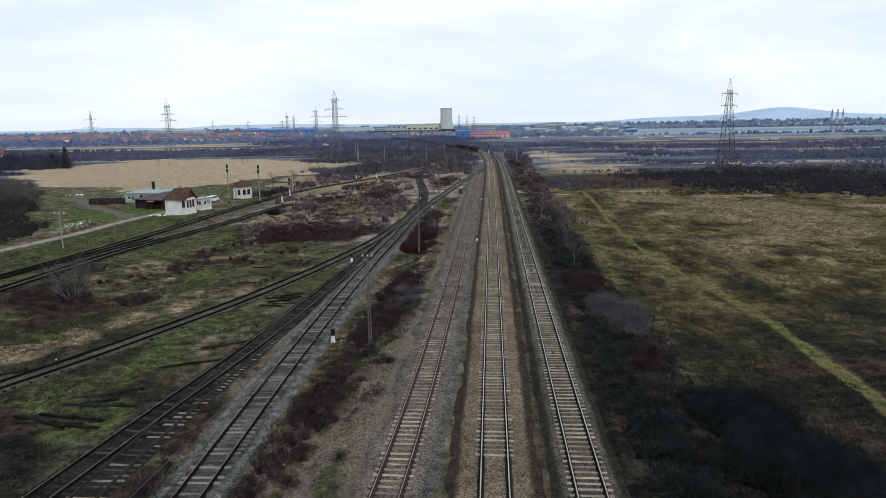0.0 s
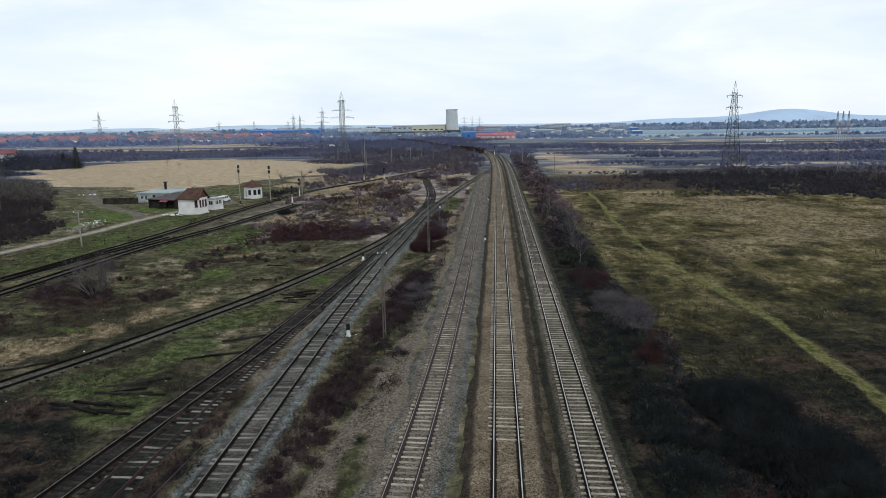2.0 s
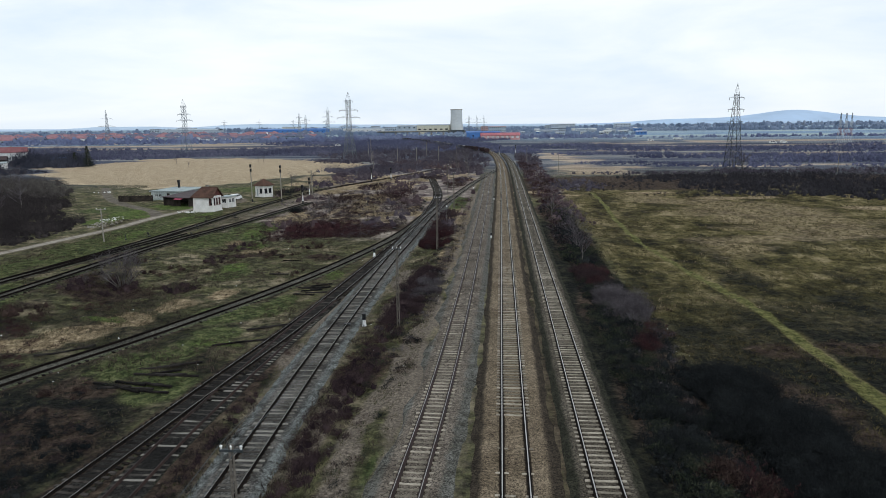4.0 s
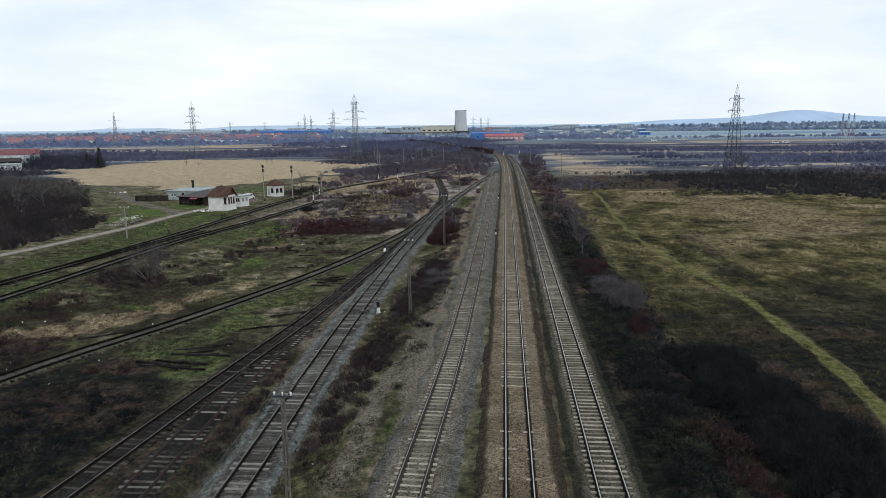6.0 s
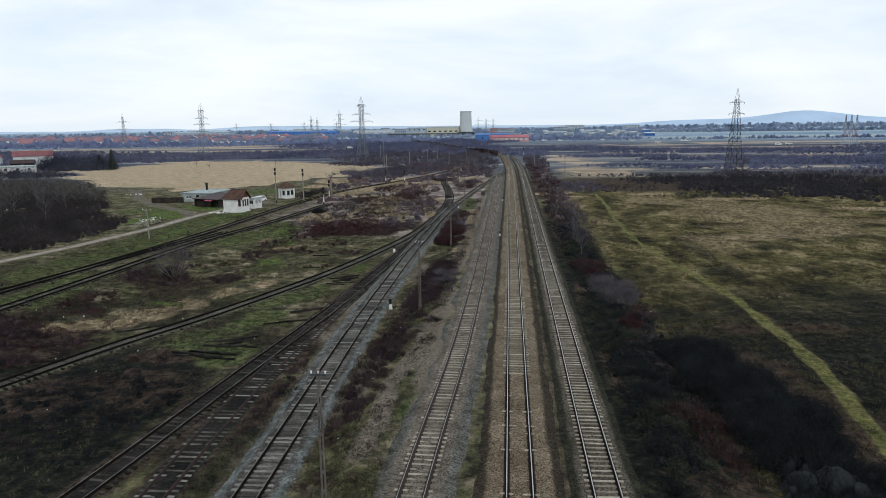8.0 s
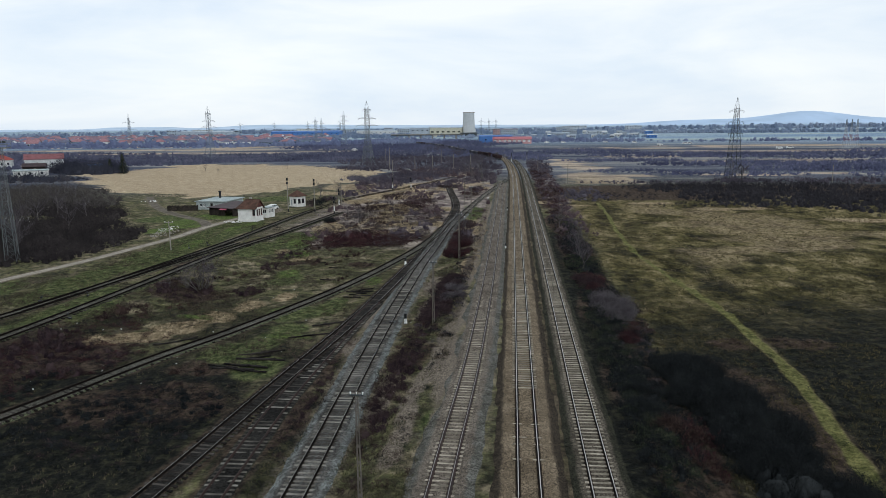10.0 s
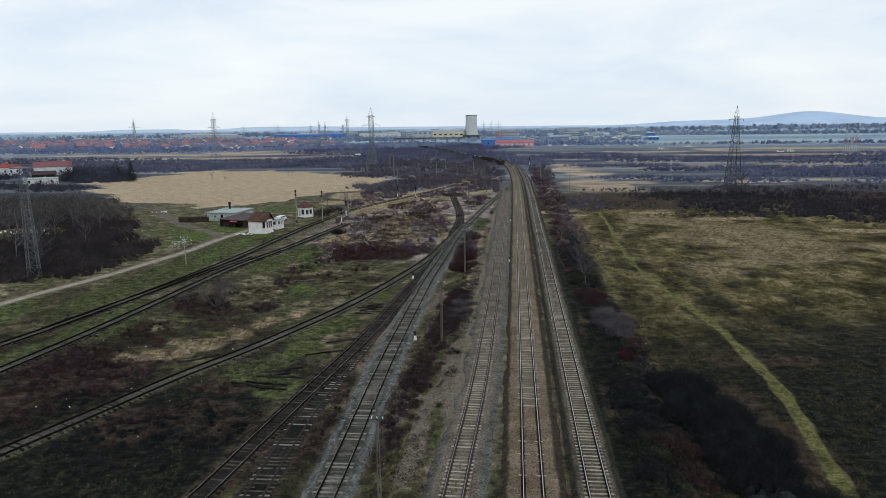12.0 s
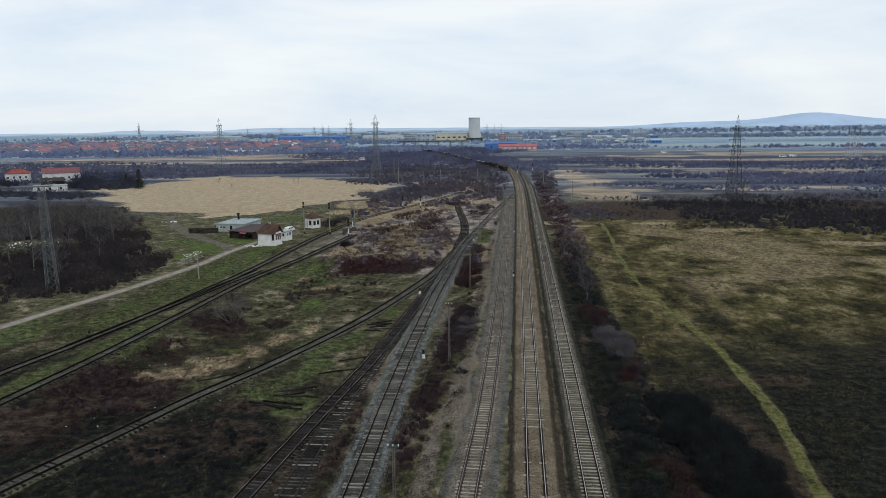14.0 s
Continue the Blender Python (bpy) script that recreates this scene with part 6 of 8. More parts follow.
def signal_mast(x, y, height, label="tall railway colour-light signal on a slim mast"):
    t = tagged(empty("railway_signal", pose(x, y, ground_z(x, y) - 0.1, 0, 0, 4)), label, "railway signal", "tall signals")
    part("mast", Geo().bar((0, 0, 0), (0, 0, height - 1.9), 0.14, 0.11, 8), MAT["concrete"], t)
    part("foot", Geo().bar((0, 0, 0), (0, 0, 0.9), 0.2, 0.2, 8), MAT["black"], t)
    if height < 7:
        part("band", Geo().bar((0, 0, 0.9), (0, 0, height * 0.45), 0.15, 0.145, 8), MAT["white"], t, "white painted band")
    for k, zz in enumerate((height - 2.0, height - 0.95)):
        part("signal_head", Geo().box(-0.2, -0.2, zz + 0.1, 0.2, 0.02, zz + 0.8).box(-0.25, 0.02, zz + 0.05, 0.25, 0.06, zz + 0.85), MAT["black"], t)
        for j in (0.22, 0.62):
            part("lens", Geo().bar((0, -0.22, zz + j), (0, -0.34, zz + j), 0.11, 0.13, 10), MAT["window"], t)
    return t


signal_mast(-64.3, 157, 9.8)
signal_mast(-56.6, 157, 9.6)
signal_mast(-52.4, 168, 5.8)
for x, y, h in ((-46, 224, 5.0), (-39.2, 225, 4.8), (-1.8, 398, 6), (8.2, 420, 6), (-50.5, 155, 5)):
    signal_mast(x, y, h, "railway signal on a white-banded post among scrub")


def dwarf_signal(x, y, turn=0, size=1.0):
    t = tagged(empty("dwarf_signal", pose(x, y, ground_z(x, y) - 0.05, 0, 0, turn) @ Matrix.Diagonal((size * 0.8, size * 0.8, size, 1))), "low shunting signal with a black head on a white base", "railway signal", "dwarf signals")
    part("base", Geo().box(-0.28, -0.25, 0, 0.28, 0.25, 0.12).bar((0, 0, 0.1), (0, 0, 0.72), 0.25, 0.2, 6), MAT["white"], t)
    part("signal_head", Geo().box(-0.21, -0.16, 0.72, 0.21, 0.16, 1.38).box(-0.24, -0.3, 1.34, 0.24, 0.16, 1.42), MAT["black"], t)
    for zz in (0.88, 1.18):
        part("lens", Geo().bar((0, -0.16, zz), (0, -0.24, zz), 0.08, 0.1, 10), MAT["window"], t)
    return t


dwarf_signal(-14.85, 54.2)
dwarf_signal(-20.6, 91.2)
for x, y in ((-2.5, 104.8), (-13.8, 150), (-2.6, 165), (-9.2, 196)):
    dwarf_signal(x, y, 0, 0.72)


def point_machine(x, y, turn):
    t = tagged(empty("point_machine", pose(x, y, ground_z(x, y), 0, 0, turn)), "dark point machine box beside the rails", "point machine", "point machines")
    part("housing", Geo().box(-0.35, -0.25, 0, 0.35, 0.25, 0.3).box(-0.3, -0.2, 0.3, 0.3, 0.2, 0.36), MAT["black"], t)
    part("rod", Geo().bar((0.35, 0, 0.1), (1.4, 0, 0.1), 0.03), MAT["steel_dark"], t)
    return t


for x, y, a in ((-16.2, 119, 180), (-21.6, 118, 0), (-15.4, 152, 180), (-19.6, 147, 0), (-20.2, 160, 0), (-16.6, 54.0, 180)):
    point_machine(x, y, a)


def point_lever(x, y):
    t = tagged(empty("point_lever", pose(x, y, ground_z(x, y), 0, 0, (x * 53) % 360)), "black hand lever for points with a round weight", "point lever", "point levers")
    part("stand", Geo().box(-0.25, -0.12, 0, 0.25, 0.12, 0.22), MAT["black"], t)
    part("lever", Geo().bar((0, 0, 0.2), (0.45, 0, 0.95), 0.035), MAT["black"], t)
    part("weight", Geo().bar((0.25, -0.09, 0.62), (0.25, 0.09, 0.62), 0.17, 0.17, 10), MAT["black"], t)
    return t


for x, y in ((-65.6, 99), (-63.2, 102.5), (-58.6, 112), (-56.2, 104.5), (-61.8, 123), (-57.4, 128), (-67.5, 57.5), (-66.2, 44.5), (-58, 50), (-62.6, 61), (-54.2, 113)):
    point_lever(x, y)


# stacks of worn-out sleepers lying in the grass
def sleeper_pile(spots, label):
    t = tagged(empty("sleeper_pile"), label, "timber pile", "heaps of old sleepers")
    rr = random.Random(len(spots))
    for x, y, a, k in spots:
        ob = new("old_sleeper", SLEEPERS["burnt"][k % 3])
        ob.parent = t
        ob.matrix_basis = pose(x, y, ground_z(x, y) + 0.19 + 0.14 * (k // 3), rr.uniform(-3, 3), rr.uniform(-4, 4), a)
    return t


sleeper_pile([(-30.6, 40.9, 14, 0), (-29.2, 41.6, 17, 1), (-28.2, 42.1, 15, 2), (-30.0, 39.1, -2, 0), (-28.2, 39.3, 1, 1), (-29.0, 39.8, 16, 2), (-27.2, 39.2, 4, 0)], "scattered blackened sleepers lying in grass")
sleeper_pile([(-32.2, 36.9, -3, 0), (-30.6, 37.2, -8, 1), (-29.2, 37.5, -12, 2), (-31.4, 36.2, 4, 0), (-29.6, 36.5, -6, 1), (-28.2, 37.0, -14, 5), (-30.2, 35.9, -20, 3), (-28.0, 35.9, -10, 0)], "loose heap of blackened wooden sleepers in grass")
sleeper_pile([(-24.4, 68.6, 10, 0), (-23.6, 70.0, 18, 1), (-24.6, 70.8, 5, 2), (-23.4, 67.2, 12, 4), (-24.8, 66.6, -8, 0), (-24.0, 71.8, 22, 1), (-25.0, 69.4, 0, 5)], "heap of old dark sleepers beside a yard track")
sleeper_pile([(-24.2, 53.6, 15, 0), (-25.4, 52.8, 20, 1), (-26.8, 47.5, 26, 2), (-24.6, 48.7, 30, 0)], "a few old sleepers lying in weeds")
sleeper_pile([(-42.0, 44.0, 38, 0), (-40.2, 45.6, 42, 1)], "two old sleepers lying beside a siding")
sleeper_pile([(-32.2, 86.0, 0, 0), (-31.5, 77.7, 4, 1), (-37, 92, -2, 2)], "old sleepers strewn over rough ground")


# pale rubble
def rubble(x, y, rx, ry, count, seed, mat, label, size):
    rr = random.Random(seed)
    g = Geo()
    for _ in range(count):
        a, r = rr.uniform(0, 6.28), math.sqrt(rr.random())
        px, py = x + rx * r * math.cos(a), y + ry * r * math.sin(a)
        s = size * rr.uniform(0.4, 1.4)
        z = ground_z(px, py)
        c = [Vector((px + s * rr.uniform(-1, 1), py + s * rr.uniform(-1, 1), z + s * rr.uniform(0.2, 0.9))) for _ in range(2)]
        g.bar((px, py, z - 0.05), c[0], s * 0.7, s * 0.3, 5)
    return tagged(new("rubble", g.mesh("rubble", mat)), label, "rubble", kind="stuff")


rubble(-80.5, 117.5, 2.4, 5.5, 150, 1, MAT["concrete"], "pale heap of broken rubble in grass", 0.2)
rubble(-83, 124, 2.2, 4, 60, 2, MAT["plaster"], "broken white rubble in grass", 0.17)
rubble(-133, 136, 10, 6, 40, 3, MAT["plaster"], "white rubbish and rubble dumped in the wood", 0.4)
rubble(-134, 133, 11, 8, 90, 9, MAT["steel_dark"], "dark scrap metal dumped in the wood", 0.5)
rubble(-119, 182, 3, 2, 8, 4, MAT["plaster"], "white blocks lying beside the track", 0.5)
rubble(-72, 136, 2.4, 1.0, 30, 5, MAT["plaster"], "white rubble against the hut wall", 0.25)
rubble(-16, 60, 14, 46, 60, 6, MAT["white"], "scraps of white litter between the tracks", 0.09)
rubble(-40, 60, 18, 40, 40, 7, MAT["white"], "scraps of white litter in the yard grass", 0.1)
rubble(15, 45, 6, 26, 14, 8, MAT["white"], "scraps of white litter under the scrub", 0.1)


# ---------- lattice pylons ----------
def lattice_body(t, h, base, top, panels, r, mat, waist=1.0, single=False):
    """Four legs and four braced faces that taper up to the waist (a share of the height) and stand straight above it."""
    def corner(i, z):
        w = (base + (top - base) * min(1, z / (h * waist))) / 2
        return (w * (1 if i in (0, 3) else -1), w * (1 if i < 2 else -1), z)
    zs = [h * (1 - (1 - k / panels) ** 1.25) for k in range(panels + 1)]
    for i in range(4):
        leg = Geo().bar(corner(i, -0.3), corner(i, h * waist), r, r * 0.8)
        if waist < 1:
            leg.bar(corner(i, h * waist), corner(i, h), r * 0.8, r * 0.7)
        part("leg", leg, mat, t)
        j = (i + 1) % 4
        bars = []
        for a, b in zip(zs, zs[1:]):
            bars += [(corner(i, a), corner(j, b)), (corner(j, a), corner(i, b)), (corner(i, b), corner(j, b))]
        if single:
            for p, q in bars:
                part("brace", Geo().bar(p, q, r * 0.55, None, 3), mat, t)
            continue
        g = Geo()
        for p, q in bars:
            g.bar(p, q, r * 0.55, None, 3)
        part("bracing", g, mat, t)["kind"] = "stuff"


def pylon(x, y, h, base, arms, turn, mat, label, r=0.12, panels=9, top=0.38, waist=0.5):
    t = tagged(empty("lattice_pylon", pose(x, y, gzf(x, y), 0, 0, turn)), label, "pylon", "power pylons")
    body = h * 0.87
    lattice_body(t, body, base, base * top, panels, r, mat, waist, y < 480)
    w = base * top / 2
    peak = Geo()
    for sx in (-1, 1):
        for sy in (-1, 1):
            peak.bar((sx * w, sy * w, body), (0, 0, h), r * 0.6, r * 0.4, 3)
    part("peak", peak, mat, t)
    for z, half in arms:
        for s in (-1, 1):
            g = Geo()
            g.bar((s * w, -w, z), (s * half, 0, z), r * 0.9, r * 0.6, 3).bar((s * w, w, z), (s * half, 0, z), r * 0.9, r * 0.6, 3).bar((s * w, 0, z + 0.12 * half + 0.4), (s * half, 0, z), r * 0.5, r * 0.4, 3)
            for u in (0.45, 0.72):
                g.bar((s * half * u, 0, z), (s * half * u * 0.85, 0, z + (0.12 * half + 0.4) * (1 - u)), r * 0.35, None, 3)
            part("crossarm", g, mat, t)
            part("insulator", Geo().bar((s * half, 0, z), (s * (half - 0.15), 0, z - 0.9), 0.09, 0.09, 6), MAT["steel"], t, "string of glass insulators")
    return t


pylon(93, 275, 34.8, 5.4, [(19.6, 3.2), (24.4, 3.3), (29.0, 3.1)], 8, MAT["steel_dark"], "tall dark lattice power pylon standing in scrub", 0.10, 11, 0.27, 0.95)
BIG_ARMS = [(17.9, 6.0), (23.2, 7.4), (27.6, 6.0), (33.0, 2.8)]
pylon(-93, 403, 38.6, 6.2, BIG_ARMS, -10, MAT["steel"], "tall lattice power pylon with spreading crossarms behind the field", 0.14, 12)
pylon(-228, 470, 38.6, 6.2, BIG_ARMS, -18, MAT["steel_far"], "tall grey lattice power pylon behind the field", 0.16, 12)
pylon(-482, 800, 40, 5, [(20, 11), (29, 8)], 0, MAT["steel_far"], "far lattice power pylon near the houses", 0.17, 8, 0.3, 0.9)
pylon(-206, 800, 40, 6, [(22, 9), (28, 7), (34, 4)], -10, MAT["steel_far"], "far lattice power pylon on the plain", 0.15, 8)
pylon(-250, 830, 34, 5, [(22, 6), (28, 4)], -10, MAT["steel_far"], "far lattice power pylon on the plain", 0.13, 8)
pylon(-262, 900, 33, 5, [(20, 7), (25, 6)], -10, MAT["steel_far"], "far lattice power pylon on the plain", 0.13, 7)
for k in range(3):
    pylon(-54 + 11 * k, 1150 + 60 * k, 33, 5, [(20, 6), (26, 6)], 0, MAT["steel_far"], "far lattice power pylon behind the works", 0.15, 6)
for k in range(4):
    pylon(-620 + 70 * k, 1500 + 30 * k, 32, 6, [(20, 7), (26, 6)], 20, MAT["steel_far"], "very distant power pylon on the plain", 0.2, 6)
# red and white mast paint, both paled by haze put into the colour
MAT["red_steel"] = material("hazed_red_steel", [(0.26, 0.13, 0.15), (0.33, 0.18, 0.20)], 0.3, 3, 0.6)
MAT["pale_steel"] = material("hazed_white_steel", [(0.38, 0.42, 0.46), (0.48, 0.52, 0.55)], 0.3, 3, 0.6)
for dx in (-4.5, 0, 4.5):
    t = tagged(empty("lattice_mast", pose(290 + dx, 600, gzf(290, 600))), "red and white banded lattice mast on the plain", "pylon", "banded masts")
    for k in range(4):
        g = Geo()
        for sx in (-1, 1):
            for sy in (-1, 1):
                w0, w1 = 1.6 - 0.35 * k, 1.6 - 0.35 * (k + 1)
                g.bar((sx * w0, sy * w0, 6.2 * k), (sx * w1, sy * w1, 6.2 * (k + 1)), 0.13, 0.12)
                g.bar((sx * w0, sy * w0, 6.2 * k), (-sx * w1, sy * w1, 6.2 * (k + 1)), 0.07, 0.07, 3)
        part("mast_section", g, MAT["pale_steel"] if k in (0, 2) else MAT["red_steel"] if k == 1 else MAT["steel_far"], t)

# floodlight mast by the wood
mast = tagged(empty("floodlight_mast", pose(-92.8, 85, gzf(-92.8, 85), 0, 0, 20)), "tall lattice floodlight mast with a platform at the top", "floodlight mast")
lattice_body(mast, 20.6, 1.9, 1.0, 13, 0.05, MAT["steel"], 1.0, True)
part("platform", Geo().box(-1.7, -1.1, 20.6, 1.7, 1.1, 20.8), MAT["steel"], mast)
rails = Geo()
for a, b in (((-1.7, -1.1), (1.7, -1.1)), ((1.7, -1.1), (1.7, 1.1)), ((1.7, 1.1), (-1.7, 1.1)), ((-1.7, 1.1), (-1.7, -1.1))):
    rails.bar((*a, 21.7), (*b, 21.7), 0.04).bar((*a, 21.25), (*b, 21.25), 0.03).bar((*a, 20.8), (*a, 21.7), 0.04)
part("guard_rail", rails, MAT["steel"], mast)
for k in range(5):
    part("floodlight", Geo().box(-1.6 + 0.7 * k, -1.45, 21.5, -1.15 + 0.7 * k, -1.1, 21.95), MAT["steel_dark"], mast)


# ---------- buildings ----------
def opening_wall(x0, x1, z0, z1, y, thick, holes):
    """A wall along x with real openings; holes are (x0, x1, z0, z1)."""
    g = Geo()
    xs = sorted({x0, x1, *[h[0] for h in holes], *[h[1] for h in holes]})
    for a, b in zip(xs, xs[1:]):
        cuts = sorted((h[2], h[3]) for h in holes if h[0] <= a and h[1] >= b)
        z = z0
        for c, d in cuts:
            if c > z:
                g.box(a, y, z, b, y + thick, c)
            z = d
        if z < z1:
            g.box(a, y, z, b, y + thick, z1)
    return g


def turned(g, angle, dx, dy):
    m = Matrix.Translation((dx, dy, 0)) @ Matrix.Rotation(radians(angle), 4, 'Z')
    g.v = [tuple(m @ Vector(p)) for p in g.v]
    return g


def window_in(t, x0, x1, z0, z1, angle, dx, dy, frame_mat, bars=1):
    """A window: frame, sill and a pane set back in the opening."""
    w = part("window", turned(Geo().box(x0, 0.1, z0, x1, 0.16, z0 + 0.07).box(x0, 0.1, z1 - 0.07, x1, 0.16, z1).box(x0, 0.1, z0 + 0.07, x0 + 0.07, 0.16, z1 - 0.07).box(x1 - 0.07, 0.1, z0 + 0.07, x1, 0.16, z1 - 0.07), angle, dx, dy), frame_mat, t)
    for k in range(bars):
        xm = x0 + (x1 - x0) * (k + 1) / (bars + 1)
        part("glazing_bar", turned(Geo().box(xm - 0.03, 0.1, z0 + 0.07, xm + 0.03, 0.15, z1 - 0.07), angle, dx, dy), frame_mat, w)
    part("pane", turned(Geo().box(x0 + 0.07, 0.17, z0 + 0.07, x1 - 0.07, 0.18, z1 - 0.07), angle, dx, dy), MAT["window"], w)
    part("sill", turned(Geo().box(x0 - 0.06, -0.08, z0 - 0.06, x1 + 0.06, 0.1, z0 - 0.003), angle, dx, dy), frame_mat, w)


def four_walls(t, w, d, h, mat, holes, thick=0.25, z0=-0.3):
    """South, east, north and west walls of a w by d hut, openings by side."""
    for side, (length, angle, dx, dy) in enumerate(((w, 0, 0, 0), (d, 90, w, 0), (w, 180, w, d), (d, 270, 0, d))):
        a, b = (0, length) if side % 2 == 0 else (thick, length - thick)
        part("wall", turned(opening_wall(a, b, z0, h, 0, thick, holes.get(side, [])), angle, dx, dy).weld(), mat, t)


def frame_of(side, w, d):
    return ((0, 0, 0), (90, w, 0), (180, w, d), (270, 0, d))[side]


def gable_roof(w, d, h, rise, over, thick=0.14, along_x=True):
    """A pitched roof slab; the ridge runs along x."""
    g = Geo()
    run = d / 2
    k = rise / run
    for s in (0, 1):
        y_e, y_r = (-over, run) if s == 0 else (d + over, run)
        z_e, z_r = h - over * k, h + rise
        v = [(-over, y_e, z_e), (w + over, y_e, z_e), (w + over, y_r, z_r), (-over, y_r, z_r)]
        g.add(v + [(a, b, c + thick) for a, b, c in v], [(0, 1, 2, 3), (7, 6, 5, 4), (0, 4, 5, 1), (1, 5, 6, 2), (2, 6, 7, 3), (3, 7, 4, 0)])
    return g


def hip_roof(w, d, h, rise, over, thick=0.12, ridge=0.0):
    g = Geo()
    r0, r1 = w / 2 - ridge / 2, w / 2 + ridge / 2
    v = [(-over, -over, h - 0.05), (w + over, -over, h - 0.05), (w + over, d + over, h - 0.05), (-over, d + over, h - 0.05), (r0, d / 2, h + rise), (r1 + 0.02, d / 2, h + rise)]
    lo = [(a, b, h - 0.05 - thick) for a, b, c in v[:4]]
    g.add(v + lo, [(0, 1, 5, 4), (1, 2, 5), (2, 3, 4, 5), (3, 0, 4), (6, 7, 1, 0), (7, 8, 2, 1), (8, 9, 3, 2), (9, 6, 0, 3), (9, 8, 7, 6)])
    return g


def half_hip_roof(w, d, h, rise, over, thick=0.14):
    """A pitched roof with its ridge along x, hipped at the west end and gabled at the east."""
    k = rise / (d / 2)
    z = h - over * k
    x1 = w + over
    v = [(-over, -over, z), (x1, -over, z), (x1, d + over, z), (-over, d + over, z), (d * 0.42, d / 2, h + rise), (x1, d / 2, h + rise)]
    g = Geo().add(v + [(a, b, c + thick) for a, b, c in v], [(6, 7, 11, 10), (8, 9, 10, 11), (9, 6, 10), (4, 5, 1, 0), (5, 4, 3, 2), (4, 0, 3), (0, 1, 7, 6), (2, 3, 9, 8), (3, 0, 6, 9), (1, 5, 11, 7), (5, 2, 8, 11)])
    g.bar((d * 0.42, d / 2, h + rise + thick), (x1, d / 2, h + rise + thick), 0.09, 0.09, 6)
    return g


def hut_at(x, y, turn, label, name="hut"):
    return tagged(empty(name, pose(x, y, ground_z(x, y) + 0.02, 0, 0, turn)), label, "hut", "small railway buildings")


# crossing keeper's hut: white walls, brown tiled gable roof, red-brown glazed end
hut = hut_at(-71.2, 137.9, -12, "small white hut with brown tiled roof and red-brown windows")
W1, D1, H1 = 5.3, 3.3, 3.6
h1_holes = {1: [(0.3, 1.05, 1.5, 3.1), (1.25, 2.0, 1.5, 3.1), (2.2, 3.0, 1.5, 3.1)], 0: [(4.2, 5.0, 1.5, 3.1)]}
four_walls(hut, W1, D1, H1, MAT["plaster"], h1_holes)
for side, hs in h1_holes.items():
    for a, b, c, d in hs:
        window_in(hut, a, b, c, d, *frame_of(side, W1, D1), MAT["red_frame"], 1)
hut_roof = part("roof", half_hip_roof(W1, D1, H1, 1.75, 0.4), MAT["roof_tile"], hut, "weathered brown clay tile roof")
for y_e in (-0.4, D1 + 0.4):
    z_e = H1 - 0.4 * 1.75 / (D1 / 2) + 0.14
    for k in range(1, 12):
        x = -0.4 + (W1 + 0.8) * k / 12
        u = min(1.0, (x + 0.4) / (D1 * 0.42 + 0.4))
        part("tile_rib", Geo().bar((x, y_e, z_e), (x, y_e + (D1 / 2 - y_e) * u, z_e + (H1 + 1.75 + 0.14 - z_e) * u), 0.03, 0.03, 3), MAT["roof_tile"], hut_roof)
for xg in (W1 - 0.24,):
    part("gable", Geo().add([(xg, 0.05, H1), (xg, D1 - 0.05, H1), (xg, D1 / 2, H1 + 1.68), (xg + 0.24, 0.05, H1), (xg + 0.24, D1 - 0.05, H1), (xg + 0.24, D1 / 2, H1 + 1.68)],
                            [(0, 2, 1), (3, 4, 5), (0, 1, 4, 3), (1, 2, 5, 4), (2, 0, 3, 5)]), MAT["red_frame"], hut, "dark red-brown boarded gable")
part("chimney", Geo().box(2.2, D1 * 0.62, H1 + 0.9, 2.7, D1 * 0.62 + 0.5, H1 + 2.2).box(2.14, D1 * 0.62 - 0.06, H1 + 2.2, 2.76, D1 * 0.62 + 0.56, H1 + 2.32), MAT["concrete"], hut)
part("floor_slab", Geo().box(0.26, 0.26, -0.3, W1 - 0.26, D1 - 0.26, 0.05), MAT["concrete"], hut)
part("plinth", Geo().box(-0.12, -0.12, -0.35, W1 + 0.12, -0.02, 0.35).box(W1 + 0.02, -0.12, -0.35, W1 + 0.12, D1 + 0.1, 0.35), MAT["plaster"], hut)

annex = hut_at(-68.3, 145.6, -12, "small flat-roofed white annex with a window band")
four_walls(annex, 2.4, 3.4, 2.5, MAT["plaster"], {1: [(0.5, 1.6, 1.1, 2.1), (1.9, 3.0, 1.1, 2.1)], 0: [(0.7, 1.9, 1.1, 2.1)]}, 0.2)
window_in(annex, 0.5, 1.6, 1.1, 2.1, *frame_of(1, 2.4, 3.4), MAT["white"], 1)
window_in(annex, 1.9, 3.0, 1.1, 2.1, *frame_of(1, 2.4, 3.4), MAT["white"], 1)
window_in(annex, 0.7, 1.9, 1.1, 2.1, *frame_of(0, 2.4, 3.4), MAT["white"], 1)
part("roof", Geo().box(-0.25, -0.25, 2.502, 2.65, 3.65, 2.67), MAT["roof_felt"], annex)

booth = hut_at(-68.0, 169.6, -30, "white square pointsman's booth with a brown hipped roof")
W2 = 3.3
b_holes = {0: [(0.35, 1.15, 0.0, 2.1), (1.6, 2.7, 1.0, 2.3)], 1: [(0.35, 1.4, 1.0, 2.3), (1.8, 2.85, 1.0, 2.3)], 3: [(1.0, 2.2, 1.0, 2.3)]}
four_walls(booth, W2, W2, 3.2, MAT["plaster"], b_holes, 0.22)
